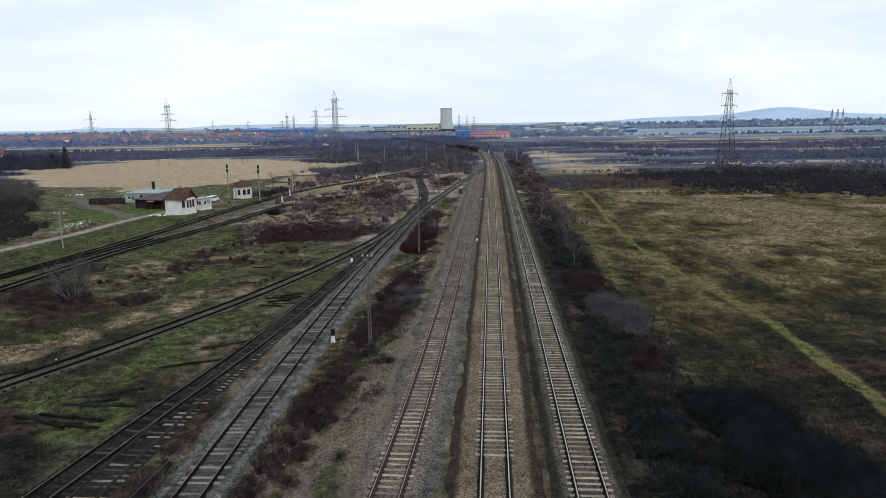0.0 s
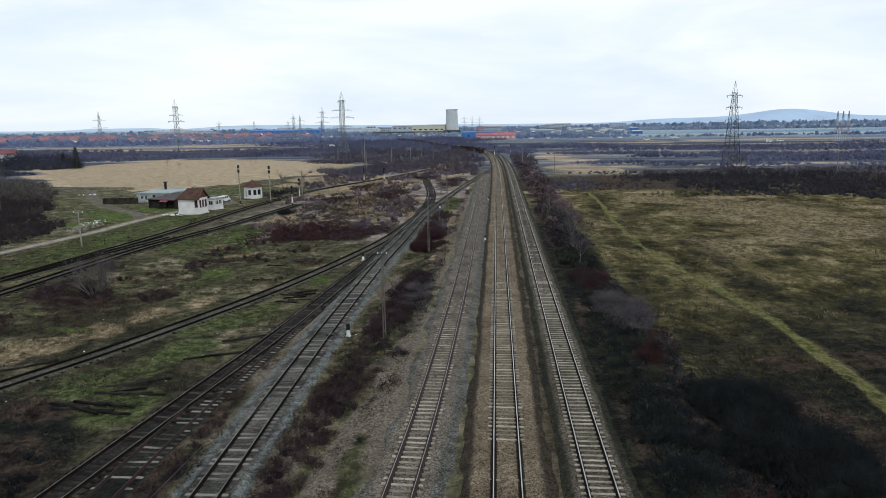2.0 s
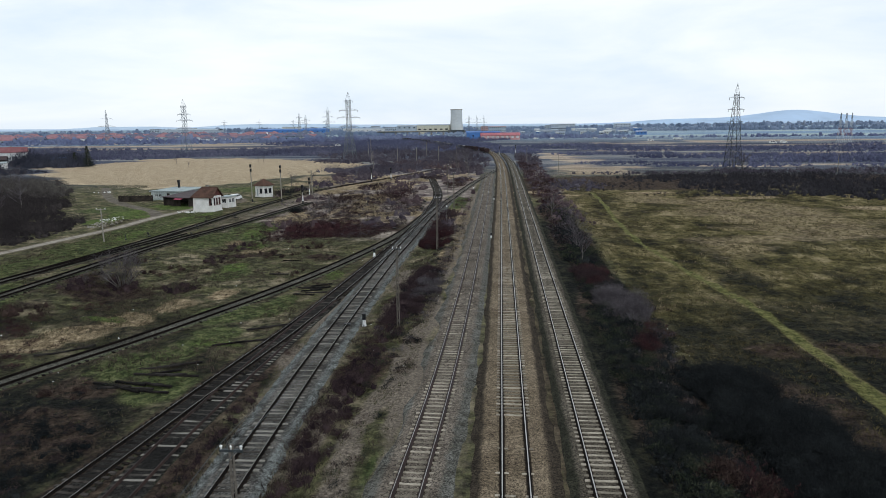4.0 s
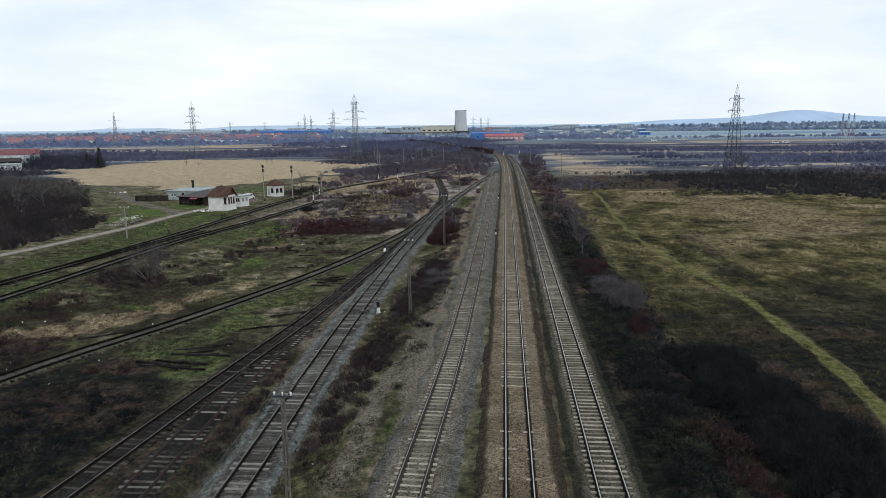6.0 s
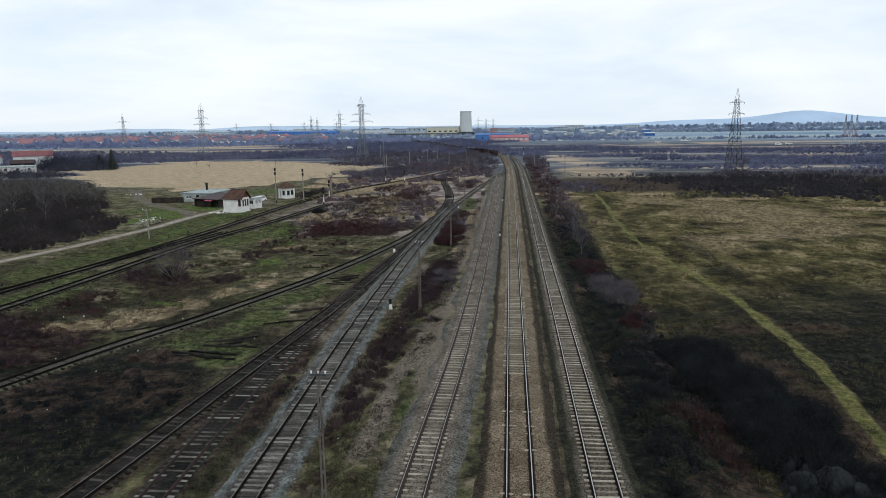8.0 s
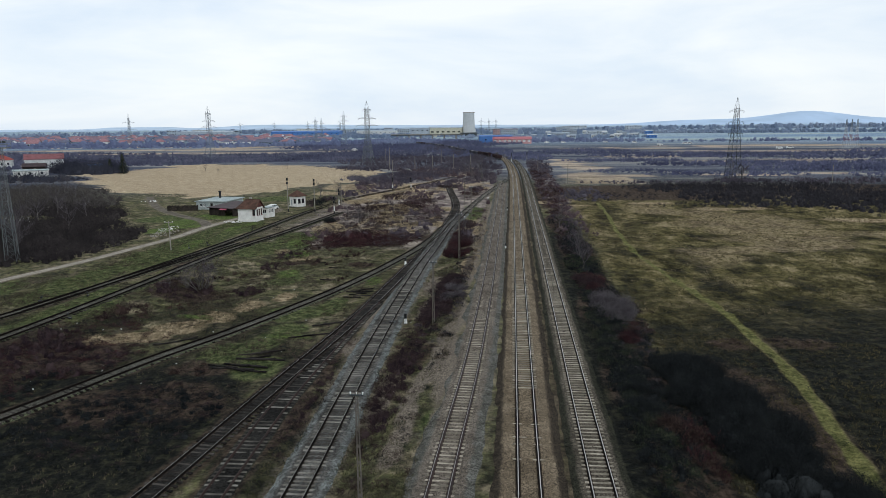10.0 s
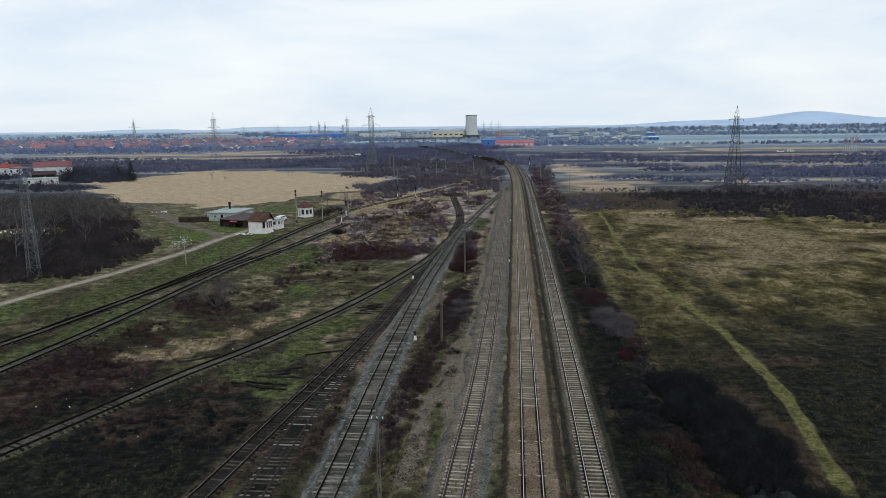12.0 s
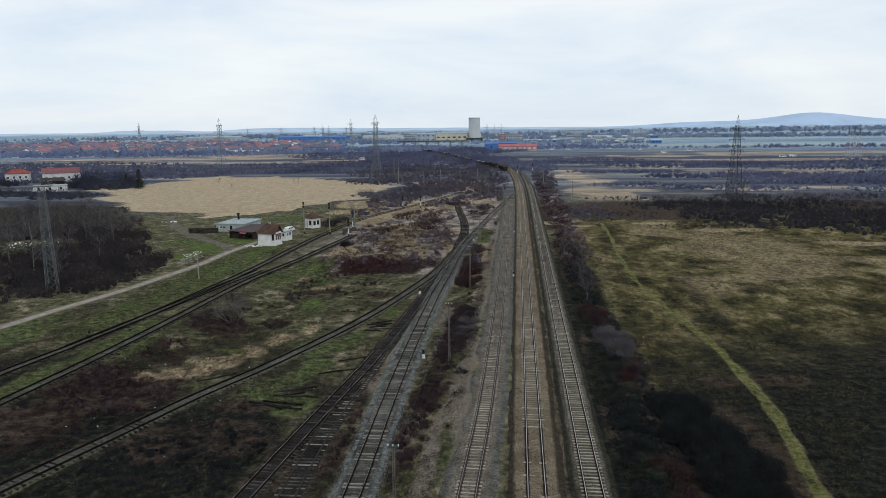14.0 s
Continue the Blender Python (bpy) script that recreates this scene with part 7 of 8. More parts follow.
for side, hs in b_holes.items():
    for a, b, c, d in hs:
        if c > 0:
            window_in(booth, a, b, c, d, *frame_of(side, W2, W2), MAT["dark_wood"], 1)
        else:
            part("door", turned(Geo().box(a, 0.12, c, b, 0.18, d), *frame_of(side, W2, W2)), MAT["plaster_grey"], booth, "grey-painted door")
part("roof", hip_roof(W2, W2, 3.2, 1.7, 0.45), MAT["roof_tile"], booth, "brown hipped tile roof")
part("plinth", Geo().box(-0.1, -0.1, -0.35, W2 + 0.1, -0.02, 0.3), MAT["plaster"], booth)

shed = hut_at(-93.3, 161.0, -5, "low pale grey shed with a flat felt roof", "shed")
SW, SD = 9.0, 11.5
s_holes = {0: [(1.0, 1.8, 0.9, 1.7), (2.1, 2.9, 0.9, 1.7), (4.4, 5.3, 0.0, 1.9)], 3: [(3.0, 4.2, 0.9, 1.7)]}
four_walls(shed, SW, SD, 2.35, MAT["plaster_grey"], s_holes)
for a, b, c, d in s_holes[0][:2]:
    window_in(shed, a, b, c, d, *frame_of(0, SW, SD), MAT["white"], 1)
window_in(shed, 3.0, 4.2, 0.9, 1.7, *frame_of(3, SW, SD), MAT["white"], 1)
part("door", Geo().box(4.4, 0.1, 0, 5.3, 0.16, 1.9), MAT["dark_wood"], shed)
part("roof", Geo().box(-0.35, -0.35, 2.352, SW + 0.35, SD + 0.35, 2.5).box(-0.35, -0.35, 2.5, SW + 0.35, -0.15, 2.57).box(-0.35, SD + 0.15, 2.5, SW + 0.35, SD + 0.35, 2.57), MAT["roof_felt"], shed, "flat grey roof with raised edges")
part("chimney", Geo().box(2.3, 9.2, 2.5, 2.8, 9.7, 4.2).box(2.2, 9.1, 4.2, 2.9, 9.8, 4.6), MAT["black"], shed, "sooty black chimney")
lean = hut_at(-84.2, 149.2, -20, "lean-to with a rusty sheet roof and shade-dark boarding against the shed", "lean_to")
for lx, ly in ((0.1, 0.1), (4.3, 0.1), (8.3, 0.1), (0.1, 9.6), (8.3, 9.6)):
    part("post", Geo().box(lx, ly, -0.3, lx + 0.18, ly + 0.18, 2.1 if ly < 1 else 2.6), MAT["dark_wood"], lean)
lean_roof = Geo()
lean_roof.add([(-0.3, -0.4, 2.1), (8.9, -0.4, 2.1), (8.9, 10.2, 2.75), (-0.3, 10.2, 2.75), (-0.3, -0.4, 2.2), (8.9, -0.4, 2.2), (8.9, 10.2, 2.85), (-0.3, 10.2, 2.85)], [(3, 2, 1, 0), (4, 5, 6, 7), (0, 1, 5, 4), (1, 2, 6, 5), (2, 3, 7, 6), (3, 0, 4, 7)])
part("roof", lean_roof, MAT["roof_rust"], lean, "rust-brown sheet roof")
# dark boards and side walls added to stand in for the unlit void
for k in range(18):
    part("board", Geo().box(0.2 + 0.3 * k, 0.3, -0.2, 0.46 + 0.3 * k, 0.34, 1.75 + 0.06 * (k % 3)), MAT["dark_wood"], lean)
part("side_wall", Geo().box(8.32, 0.3, -0.2, 8.4, 9.6, 2.0), MAT["dark_wood"], lean)
part("side_wall", Geo().box(0.05, 0.3, -0.2, 0.12, 9.6, 2.0), MAT["dark_wood"], lean)
MAT["pink"] = material("faded_pink_sheet", [(0.35, 0.06, 0.10), (0.45, 0.10, 0.15)], 0.8, 6, 0.7)
awn = Geo().add([(4.5, -0.9, 1.75), (6.9, -0.9, 1.75), (6.9, 0.0, 2.05), (4.5, 0.0, 2.05), (4.5, -0.9, 1.8), (6.9, -0.9, 1.8), (6.9, 0.0, 2.1), (4.5, 0.0, 2.1)], [(3, 2, 1, 0), (4, 5, 6, 7), (0, 1, 5, 4), (1, 2, 6, 5), (2, 3, 7, 6), (3, 0, 4, 7)])
part("awning", awn, MAT["pink"], lean, "small faded pink awning")

# fence of dark boards beside the shed
fence = tagged(empty("fence", pose(-100.5, 157.5, ground_z(-97, 157), 0, 0, 6)), "dark weathered board fence beside the shed", "fence")
for k in range(30):
    part("board", Geo().box(0.5 * k * 0.6, 0, -0.4, 0.5 * k * 0.6 + 0.27, 0.04, 1.5 + 0.1 * ((k * 7) % 3)), MAT["dark_wood"], fence)
part("rail", Geo().box(0, 0.045, 1.0, 9.0, 0.1, 1.1), MAT["dark_wood"], fence)


def van(x, y, turn, label="white parked van on the dirt road"):
    t = tagged(empty("van", pose(x, y, ground_z(x, y) + 0.05, 0, 0, turn)), label, "van", "parked vehicles")
    prof = [(-2.3, 0.35), (-2.3, 1.2), (-2.1, 1.85), (-1.6, 1.95), (1.0, 1.95), (1.5, 1.4), (2.2, 1.1), (2.35, 0.8), (2.35, 0.35)]
    g, n = Geo(), len(prof)
    g.add([(a, -0.85, b) for a, b in prof] + [(a, 0.85, b) for a, b in prof], [tuple(range(n))[::-1], tuple(range(n, 2 * n))] + [(i, (i + 1) % n, n + (i + 1) % n, n + i) for i in range(n)])
    part("body", g, MAT["white"], t)
    part("windscreen", Geo().add([(1.06, -0.75, 1.9), (1.06, 0.75, 1.9), (1.5, 0.75, 1.42), (1.5, -0.75, 1.42)], [(0, 1, 2, 3)]), MAT["window"], t)
    for sy in (-0.86, 0.86):
        for a, b in ((-1.9, -0.9), (-0.7, 0.2), (0.35, 1.1)):
            part("side_window", Geo().box(a, sy - 0.01, 1.3, b, sy + 0.01, 1.78), MAT["window"], t)
        for wx in (-1.45, 1.5):
            part("wheel", Geo().bar((wx, sy - 0.1, 0.32), (wx, sy + 0.1, 0.32), 0.32, 0.32, 14), MAT["black"], t)
    return t


parked = van(-70.2, 160.9, 80)
parked.matrix_basis = parked.matrix_basis @ Matrix.Diagonal((0.85, 0.85, 0.8, 1))

# farmstead beyond the wood
MAT["red_tile"] = material("orange_red_tiles", [(0.22, 0.055, 0.05), (0.31, 0.085, 0.075)], 0.5, 3, 0.8)
MAT["dull_red"] = material("dull_red_sheet", [(0.15, 0.055, 0.06), (0.22, 0.085, 0.09)], 0.4, 3, 0.75)
MAT["blue_paint"] = material("blue_paint", [(0.02, 0.07, 0.20), (0.035, 0.11, 0.28)], 0.4, 3, 0.6)
MAT["pale_wall"] = material("pale_wall", [(0.45, 0.46, 0.46), (0.62, 0.62, 0.60)], 0.4, 3, 0.85)
MAT["cream"] = material("cream_wall", [(0.46, 0.43, 0.33), (0.57, 0.54, 0.43)], 0.3, 2, 0.85)


def simple_house(name, x, y, turn, w, d, h, rise, wall, roof, label, windows=3, hip=False, over=0.4):
    t = tagged(empty(name, pose(x, y, gzf(x, y), 0, 0, turn)), label, "house")
    part("wall", Geo().box(0, 0, -0.5, w, d, h), wall, t)
    if not hip:
        part("gable", Geo().add([(0.02, 0.05, h), (0.02, d - 0.05, h), (0.02, d / 2, h + rise - 0.05), (w - 0.02, 0.05, h), (w - 0.02, d - 0.05, h), (w - 0.02, d / 2, h + rise - 0.05)],
                                [(0, 2, 1), (3, 4, 5), (0, 1, 4, 3), (1, 2, 5, 4), (2, 0, 3, 5)]), wall, t)
    part("roof", hip_roof(w, d, h, rise, over, 0.2, max(0.1, w - d)) if hip else gable_roof(w, d, h, rise, over, 0.2), roof, t)
    for k in range(windows):
        xc = w * (k + 0.5) / windows
        part("window", Geo().box(xc - 0.5, -0.05, h * 0.4, xc + 0.5, 0.04, h * 0.4 + 1.2), MAT["window"], t)
    part("chimney", Geo().box(w * 0.6, d * 0.55, h + rise * 0.4, w * 0.6 + 0.6, d * 0.55 + 0.6, h + rise + 0.7), MAT["concrete"], t)
    return t


simple_house("farmhouse", -318, 356, 30, 13, 9, 5.0, 2.8, MAT["pale_wall"], MAT["red_tile"], "farmhouse with an orange-red hipped roof behind trees", 4, True)
simple_house("barn", -284, 344, 33, 20, 8.5, 6.0, 2.6, MAT["pale_wall"], MAT["dull_red"], "long pale barn with a dull red gable roof", 5)
simple_house("outbuilding", -266, 318, 30, 11, 7, 3.2, 1.6, MAT["dark_wood"], MAT["roof_rust"], "low outbuilding with a rust-brown roof", 2)
simple_house("outbuilding", -247, 286, 30, 15, 6, 3.0, 0.5, MAT["plaster"], MAT["roof_felt"], "low white outbuilding with a grey roof", 3)
simple_house("shed", -232, 324, 25, 7, 5, 3.4, 0.6, MAT["blue_paint"], MAT["blue_paint"], "small blue sheet-metal shed", 0)
simple_house("outbuilding", -318, 318, 20, 14, 8, 3, 2.5, MAT["roof_tile"], MAT["roof_tile"], "brown brick outbuilding behind trees", 2)


def conifer(x, y, height):
    rng = np.random.default_rng(int(height * 10))
    t = tagged(empty("conifer", pose(x, y, gzf(x, y))), "dark green conifer with drooping branches", "tree")
    part("trunk", Geo().bar((0, 0, -0.2), (0, 0, height * 0.9), 0.2, 0.05, 6), MAT["bark"], t)
    n = 1100
    z = rng.uniform(0.08, 1, n)
    r = (1 - z) ** 0.8 * 0.30 * height * np.sqrt(rng.uniform(0.05, 1, n))
    a = rng.uniform(0, 6.28, n)
    p = np.stack([r * np.cos(a), r * np.sin(a), z * height - 0.25 * r], 1)
    out = np.stack([np.cos(a), np.sin(a), -0.5 + 0 * a], 1)
    sd = np.stack([-np.sin(a), np.cos(a), 0 * a], 1) * 0.16
    v = np.stack([p - sd, p + sd, p + out * rng.uniform(0.4, 0.9, n)[:, None]], 1).reshape(-1, 3)
    part("crown", mesh_np("crown", v, np.arange(len(v)).reshape(-1, 3), TWIG["olive"]), None, t)
    return t


conifer(-203, 309, 10.5)
conifer(-218, 322, 7)
scrub_belt("scrub_belt", "dark leafless trees round the farmstead", TWIG["grove"], [(-222, 314, 16, 14, 90, 6.5), (-238, 318, 9, 8, 46, 9.5), (-226, 330, 8, 8, 36, 8.5), (-248, 330, 10, 10, 40, 6), (-300, 330, 16, 10, 50, 5), (-330, 340, 20, 16, 60, 6), (-215, 265, 20, 14, 70, 4), (-255, 275, 25, 16, 90, 4)], 0.3, 190, 11, 0.9, 0.42)

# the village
# wall and roof colours include a bluish distance haze
VILLAGE_WALL = material("hazed_village_walls", [(0.22, 0.27, 0.34), (0.46, 0.47, 0.50), (0.80, 0.80, 0.80)], 0.01, 0.5, 0.85, objvar=0.7)
VILLAGE_ROOF = material("hazed_village_roofs", [(0.12, 0.13, 0.18), (0.19, 0.135, 0.165), (0.28, 0.155, 0.170)], 0.01, 0.5, 0.85, objvar=0.8)


def village_house(w, d, h, rise, hip):
    t = tagged(empty("house"), "village house with pale walls and a reddish tiled roof", "house", "village houses")
    part("wall", Geo().box(-w / 2, -d / 2, -1, w / 2, d / 2, h), VILLAGE_WALL, t)
    roof = hip_roof(w, d, h, rise, 0.5, 0.2, max(0.1, w - d)) if hip else gable_roof(w, d, h, rise, 0.5, 0.2)
    roof.v = [(a - w / 2, b - d / 2, c) for a, b, c in roof.v]
    part("roof", roof, VILLAGE_ROOF, t)
    if not hip:
        part("gable", Geo().add([(-w / 2, -d / 2, h), (-w / 2, d / 2, h), (-w / 2, 0, h + rise - 0.05), (w / 2, -d / 2, h), (w / 2, d / 2, h), (w / 2, 0, h + rise - 0.05)], [(0, 2, 1), (3, 4, 5), (0, 1, 4, 3), (1, 2, 5, 4), (2, 0, 3, 5)]), VILLAGE_WALL, t)
    for k in range(3):
        xc = -w / 2 + w * (k + 0.5) / 3
        part("window", Geo().box(xc - 0.7, -d / 2 - 0.06, h * 0.35, xc + 0.7, -d / 2 + 0.04, h * 0.35 + 1.5), MAT["window"], t)
    return t


vr = random.Random(12)
protos = [village_house(12, 9, 4.2, 3.6, False), village_house(11, 10, 5.2, 3.4, True), village_house(15, 9, 4.0, 3.2, False), village_house(10, 9, 6.0, 3.8, True), village_house(18, 10, 4.5, 3.0, True)]
places = []
while len(places) < 175:
    y = 790 + 510 * vr.random() ** 1.3
    x = -y * vr.uniform(0.27, 0.86) - 10
    if all(math.hypot(x - a, y - b) > 17 for a, b in places):
        places.append((x, y))
for i, (x, y) in enumerate(places):
    m = pose(x, y, gzf(x, y), 0, 0, vr.choice((0, 90)) + vr.uniform(-25, 25)) @ Matrix.Diagonal((1.12, 1.12, 1.0, 1))
    if i < len(protos):
        protos[i].matrix_basis = m
    else:
        copy_thing(vr.choice(protos), m)


def hall(name, x, y, turn, w, d, h, wall, roof, label, rise=1.2, cols=8, rows=1, win=(2.0, 1.6), glass=None):
    """A works building with rows of windows let into its front."""
    t = tagged(empty(name, pose(x, y, gzf(x, y), 0, 0, turn)), label, "building", "works buildings")
    part("wall", Geo().box(0, 0, -2, w, d, h), wall, t)
    part("roof", gable_roof(w, d, h, rise, 0.5, 0.3), roof, t)
    for r in range(rows):
        for c in range(cols):
            xc, zc = w * (c + 0.5) / cols, h * (r + 0.55) / rows
            part("window", Geo().box(xc - win[0] / 2, -0.12, zc - win[1] / 2, xc + win[0] / 2, 0.05, zc + win[1] / 2), glass or MAT["window"], t)
    return t


# these two far wall colours are paled with painted-in haze
MAT["orange"] = material("hazed_orange_wall", [(0.36, 0.23, 0.22), (0.46, 0.31, 0.29)], 0.1, 1, 0.85)
MAT["haze_wall"] = material("hazed_grey_wall", [(0.30, 0.34, 0.38), (0.42, 0.46, 0.50)], 0.1, 1, 0.85)
MAT["blue_sheet"] = material("blue_sheet_metal", [(0.05, 0.14, 0.36), (0.075, 0.19, 0.45)], 0.1, 1, 0.6)
blue_hall = hall("factory_hall", -41, 800, 0, 16, 22, 8.4, MAT["blue_sheet"], MAT["blue_sheet"], "bright blue sheet-metal works hall", 1.5, 1)
rear = gable_roof(23, 13, 8.2, 1.4, 0.4, 0.3)
rear.v = [(x + 16, y + 19, z) for x, y, z in rear.v]
part("rear_wall", Geo().box(16, 19, -2, 39, 32, 8.2), MAT["blue_sheet"], blue_hall)
part("rear_roof", rear, MAT["blue_sheet"], blue_hall)
MAT["orange_coat"] = material("faded_coral_wall", [(0.46, 0.25, 0.25), (0.60, 0.36, 0.35)], 0.15, 1, 0.85)
MAT["coral_roof"] = material("red_sheet_roof", [(0.33, 0.10, 0.115), (0.43, 0.15, 0.165)], 0.1, 1, 0.7)
hall("factory_hall", -24.5, 801, 2, 46, 16, 5.0, MAT["orange_coat"], MAT["coral_roof"], "long low coral works building with pale shutters and a red roof", 2.6, 8, 1, (3.0, 2.4), MAT["pale_wall"])
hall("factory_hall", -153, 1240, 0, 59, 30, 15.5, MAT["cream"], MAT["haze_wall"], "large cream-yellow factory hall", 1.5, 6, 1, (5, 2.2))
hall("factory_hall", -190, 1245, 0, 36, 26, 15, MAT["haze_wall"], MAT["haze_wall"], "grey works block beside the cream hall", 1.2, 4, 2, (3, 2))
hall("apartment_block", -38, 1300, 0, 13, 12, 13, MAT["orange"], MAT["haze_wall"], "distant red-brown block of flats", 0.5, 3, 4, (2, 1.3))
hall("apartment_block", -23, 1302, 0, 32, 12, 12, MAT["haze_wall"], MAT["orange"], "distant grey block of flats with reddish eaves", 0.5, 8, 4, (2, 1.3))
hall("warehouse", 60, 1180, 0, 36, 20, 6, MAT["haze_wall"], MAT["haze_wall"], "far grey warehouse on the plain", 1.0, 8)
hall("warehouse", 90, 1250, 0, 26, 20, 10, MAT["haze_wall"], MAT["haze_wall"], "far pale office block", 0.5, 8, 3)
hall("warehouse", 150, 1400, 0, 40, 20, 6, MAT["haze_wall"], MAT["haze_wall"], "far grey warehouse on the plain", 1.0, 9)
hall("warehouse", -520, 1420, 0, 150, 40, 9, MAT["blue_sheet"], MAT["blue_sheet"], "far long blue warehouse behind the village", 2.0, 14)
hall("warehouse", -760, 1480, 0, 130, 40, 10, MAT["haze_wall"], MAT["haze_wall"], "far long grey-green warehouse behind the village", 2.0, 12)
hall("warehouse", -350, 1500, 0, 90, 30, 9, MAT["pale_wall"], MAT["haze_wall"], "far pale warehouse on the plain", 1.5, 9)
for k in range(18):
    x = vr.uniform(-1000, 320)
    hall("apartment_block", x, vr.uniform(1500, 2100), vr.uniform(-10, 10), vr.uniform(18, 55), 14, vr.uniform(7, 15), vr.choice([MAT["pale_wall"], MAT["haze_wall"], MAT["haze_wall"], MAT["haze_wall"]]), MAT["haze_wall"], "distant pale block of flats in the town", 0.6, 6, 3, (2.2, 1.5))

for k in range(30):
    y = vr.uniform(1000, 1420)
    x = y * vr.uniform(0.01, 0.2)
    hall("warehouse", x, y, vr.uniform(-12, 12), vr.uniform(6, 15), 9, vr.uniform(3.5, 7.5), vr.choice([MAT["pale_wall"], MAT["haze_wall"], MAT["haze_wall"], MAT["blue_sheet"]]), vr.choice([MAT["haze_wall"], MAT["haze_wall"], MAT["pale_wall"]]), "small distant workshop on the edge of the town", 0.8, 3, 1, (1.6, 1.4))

# the concrete tower
tower = tagged(empty("concrete_tower", pose(-81.5, 1250, gzf(-81, 1250))), "tall tapering pale concrete tower of the works", "tower")
tg = Geo()
rings = [(-2, 12.2), (10, 11.6), (20, 11.0), (32, 10.5), (42.5, 10.4)]
tg.add([(r * math.cos(2 * math.pi * k / 24), r * math.sin(2 * math.pi * k / 24), z) for z, r in rings for k in range(24)],
       [(24 * i + k, 24 * i + (k + 1) % 24, 24 * i + 24 + (k + 1) % 24, 24 * i + 24 + k) for i in range(len(rings) - 1) for k in range(24)])
part("shell", tg, material("pale_tower_concrete", [(0.46, 0.47, 0.47), (0.52, 0.53, 0.52)], 0.03, 0.3, 0.9, grain_depth=0.25), tower)
part("rim", Geo().bar((0, 0, 42.5), (0, 0, 43.6), 10.9, 10.9, 20), MAT["concrete"], tower, "darker concrete rim")
part("base_block", Geo().box(-15, -14, -2, 15, 12, 7), MAT["steel_dark"], tower, "dark cladding round the foot")

# road bridge on the far side of the yard
bridge = tagged(empty("road_bridge", pose(-185, 1010, 0)), "low dark road bridge over the railway", "bridge")
part("deck", Geo().box(0, 0, 6.2, 110, 9, 7.4), MAT["steel_dark"], bridge)
part("parapet", Geo().box(0, 0, 7.4, 110, 0.4, 8.4), MAT["concrete"], bridge)
for k in range(6):
    part("pier", Geo().box(8 + 18 * k, 2, -2, 10 + 18 * k, 7, 6.2), MAT["concrete"], bridge)

# goods wagons on the far siding
WAGON = material("rusty_brown_wagon", [(0.028, 0.02, 0.022), (0.055, 0.036, 0.036)], 0.2, 1.5, 0.85, objvar=0.5)
WAGON_GREY = material("weathered_grey_wagon", [(0.06, 0.062, 0.075), (0.12, 0.12, 0.13)], 0.2, 1.5, 0.85, objvar=0.5)
WAGON_PALE = material("pale_load", [(0.22, 0.21, 0.21), (0.42, 0.40, 0.39)], 0.2, 1.5, 0.9)
WAGON_LIGHT = material("grey_load", [(0.06, 0.055, 0.055), (0.12, 0.11, 0.105)], 0.2, 1.5, 0.9)


def goods_wagon(body_mat, load_mat, label):
    t = tagged(empty("goods_wagon"), label, "railway wagon", "goods wagons")
    hopper = Geo()
    hopper.add([(-5.6, -1.2, 1.25), (5.6, -1.2, 1.25), (5.6, 1.2, 1.25), (-5.6, 1.2, 1.25), (-6, -1.45, 3.3), (6, -1.45, 3.3), (6, 1.45, 3.3), (-6, 1.45, 3.3)], [(3, 2, 1, 0), (0, 1, 5, 4), (1, 2, 6, 5), (2, 3, 7, 6), (3, 0, 4, 7)])
    for k in range(7):
        x = -5.4 + 1.8 * k
        hopper.bar((x, -1.3, 1.3), (x, -1.5, 3.3), 0.07).bar((x, 1.3, 1.3), (x, 1.5, 3.3), 0.07)
    part("body", hopper, body_mat, t)
    part("load", Geo().add([(-5.9, -1.38, 2.9), (5.9, -1.38, 2.9), (5.9, 1.38, 2.9), (-5.9, 1.38, 2.9), (-3, 0, 3.35), (3, 0, 3.35)], [(0, 1, 5, 4), (1, 2, 5), (2, 3, 4, 5), (3, 0, 4)]), load_mat, t, "heaped dull load")
    part("underframe", Geo().box(-6.3, -1.0, 0.95, 6.3, 1.0, 1.22), MAT["black"], t)
    for bx in (-4, 4):
        bogie = part("bogie", Geo().box(bx - 1.3, -1.0, 0.45, bx + 1.3, 1.0, 0.8), MAT["black"], t)
        for wx in (-0.9, 0.9):
            for sy in (-0.75, 0.75):
                part("wheel", Geo().bar((bx + wx, sy - 0.07, 0.46), (bx + wx, sy + 0.07, 0.46), 0.46, 0.46, 12), MAT["steel_dark"], bogie)
    return t


wagon_line = spline([(-10.5, 430), (-14.5, 452), (-30.7, 502), (-53.3, 587), (-81.7, 680), (-110, 760)], 2)
wp, wh = along(wagon_line, 13.2)
first, pale = goods_wagon(WAGON, WAGON_LIGHT, "dark brown open goods wagon standing on a siding"), goods_wagon(WAGON_GREY, WAGON_PALE, "grey goods wagon with a pale load on a siding")
for k, ((x, y), h) in enumerate(zip(wp, wh)):
    m = pose(float(x), float(y), gzf(x, y) + 0.25, 0, 0, math.degrees(h))
    if k == 0:
        first.matrix_basis = m
    elif k == 5:
        pale.matrix_basis = m
    elif k not in (2, 7, 8, 12, 15, 16, 20, 23):
        copy_thing(pale if k > 5 and k % 4 else first, m)

# vehicles on the far road
for x, y, a in ((-145, 590, 10), (241, 602, 0), (186, 744, 5), (191, 746, 5), (110, 815, 0), (140, 790, 0), (150, 700, 8), (40, 810, 0), (60, 815, 0), (230, 596, 0)):
    v2 = van(x, y, a, "white vehicle on the far road")
    v2.matrix_basis = v2.matrix_basis @ Matrix.Diagonal((1.15, 1.15, 1.15, 1))


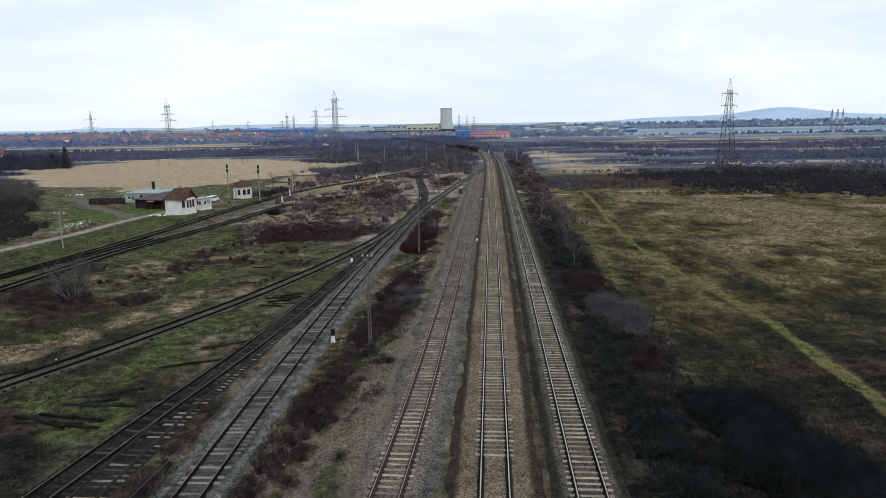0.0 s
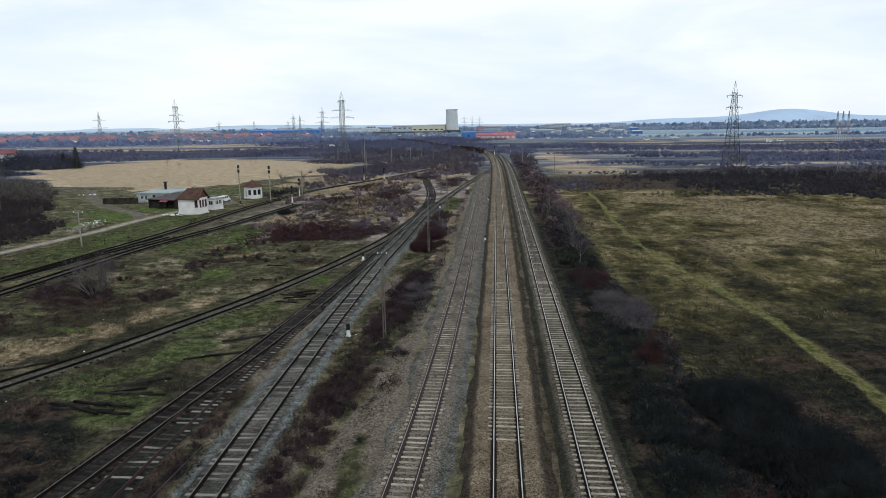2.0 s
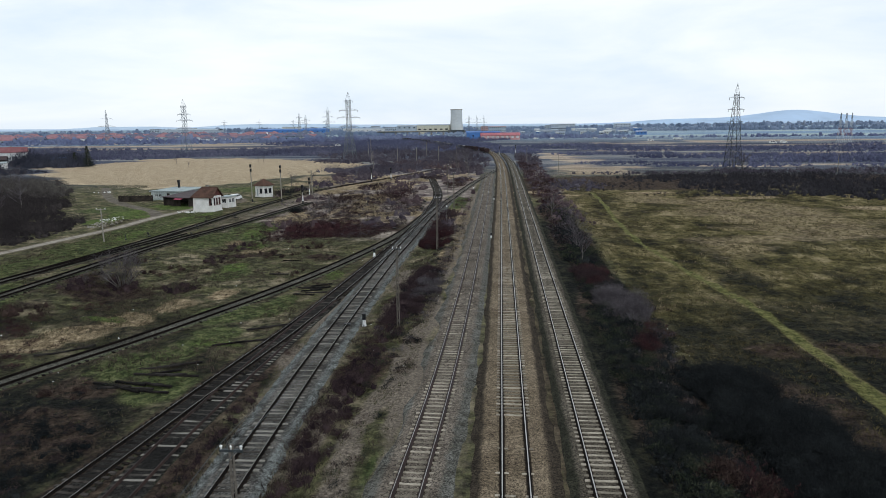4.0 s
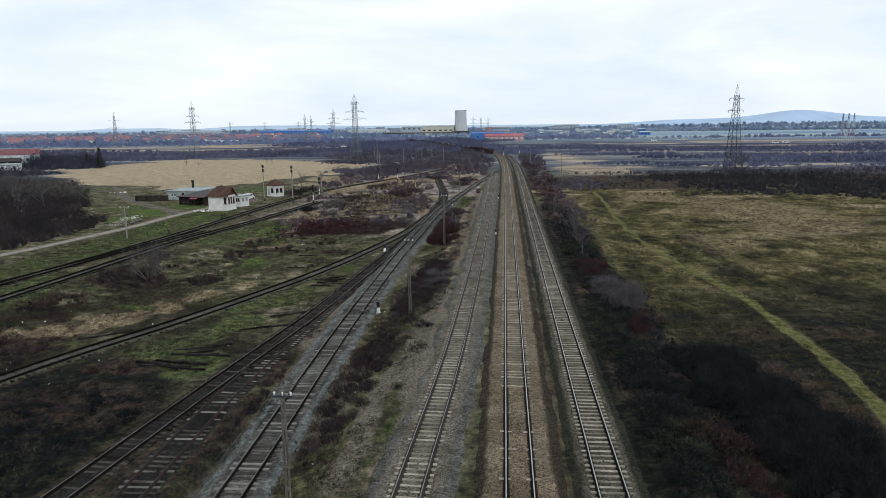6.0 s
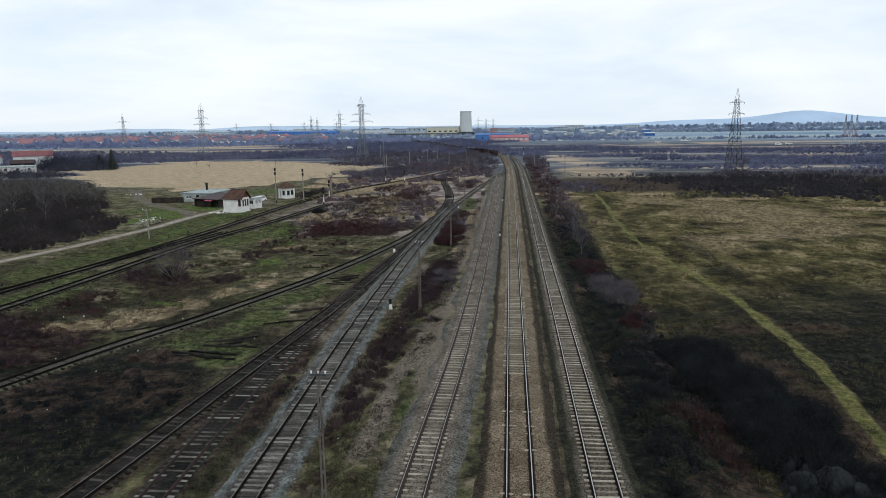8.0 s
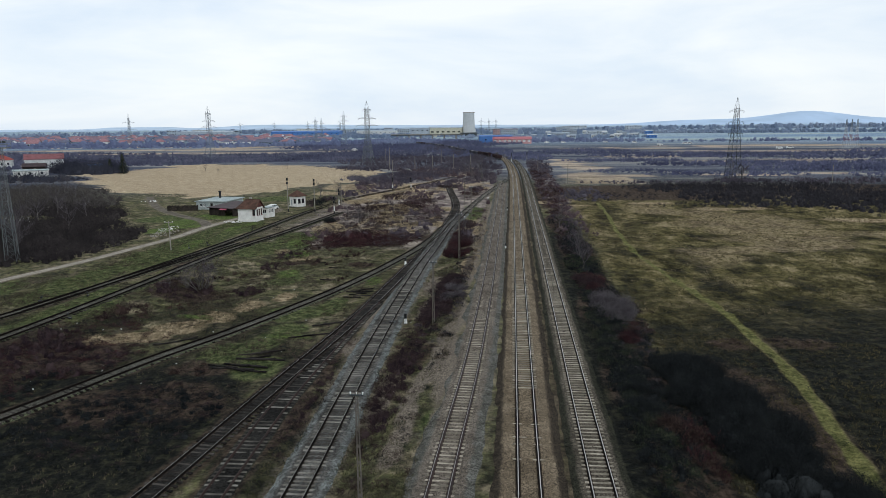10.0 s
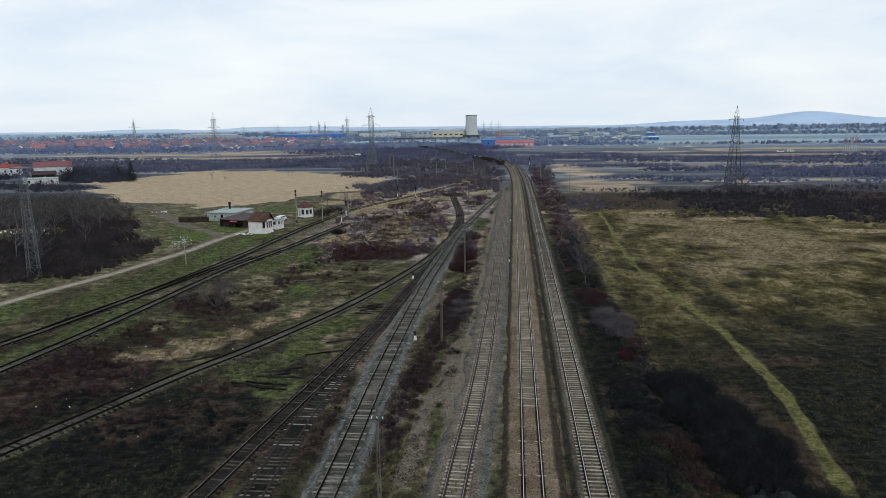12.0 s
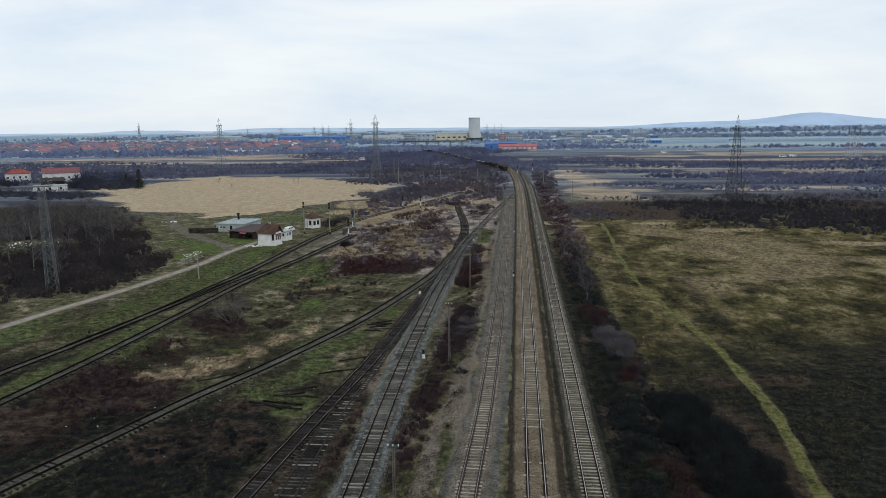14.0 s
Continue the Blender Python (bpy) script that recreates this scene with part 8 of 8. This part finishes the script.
# ---------- skyline ----------
def ridge(name, outline, y, depth, colour, label, rough=0.0, seed=0):
    """A long low hill: its crest follows the outline, its slopes run down in front and behind."""
    xs = np.arange(outline[0][0], outline[-1][0], 25.0)
    zs = np.interp(xs, [p[0] for p in outline], [p[1] for p in outline])
    pad = np.pad(zs, 4, mode='edge')
    zs = np.convolve(pad, np.ones(9) / 9, 'valid')
    pts = np.stack([xs, zs], 1)
    z = pts[:, 1] + rough * (fbm(pts[:, 0] * 0.02, 0 * pts[:, 0], seed) - 0.5)
    n = len(pts)
    v = np.concatenate([np.stack([pts[:, 0], np.full(n, y - depth), np.full(n, -12.0)], 1), np.stack([pts[:, 0], np.full(n, y - depth * 0.4), z * 0.62 - 3], 1),
                        np.stack([pts[:, 0], np.full(n, float(y)), z], 1), np.stack([pts[:, 0], np.full(n, y + depth * 0.6), np.full(n, -12.0)], 1)])
    i = np.arange(n - 1)
    f = np.concatenate([np.stack([r * n + i, r * n + i + 1, (r + 1) * n + i + 1, (r + 1) * n + i], 1) for r in range(3)])
    return tagged(new(name, mesh_np(name, v, f, far_glow_material(name + "_haze", colour, 1.0), True)), label, "hill", kind="structure")


ridge("backdrop_hill", [(300, 4), (542, 7), (751, 11), (957, 25.5), (1127, 30), (1397, 33), (1596, 57), (1770, 81.5), (1959, 62), (2124, 36), (2281, 27), (2700, 18), (3400, 10)], 4400, 300, (0.42, 0.58, 0.80), "long haze-blue hill on the horizon")
ridge("backdrop_ridge", [(-4600, 10), (-3435, 11), (-2826, 8), (-2785, 19), (-2230, 19), (-2114, 6), (-1880, 18), (-1726, 27), (-1232, 24), (-934, 16), (-529, 14), (13, 10.7), (500, 7)], 4400, 300, (0.46, 0.61, 0.79), "low haze-blue ridge on the horizon", 2, 3)
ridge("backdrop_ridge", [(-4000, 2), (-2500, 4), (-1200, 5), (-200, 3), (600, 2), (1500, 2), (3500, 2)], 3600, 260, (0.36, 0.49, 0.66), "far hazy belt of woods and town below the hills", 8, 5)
ridge("backdrop_ridge", [(300, 0), (700, 4), (1200, 3), (1800, 5), (3000, 3)], 2700, 160, (0.20, 0.30, 0.45), "far belt of woodland hazed dark blue", 7, 8)
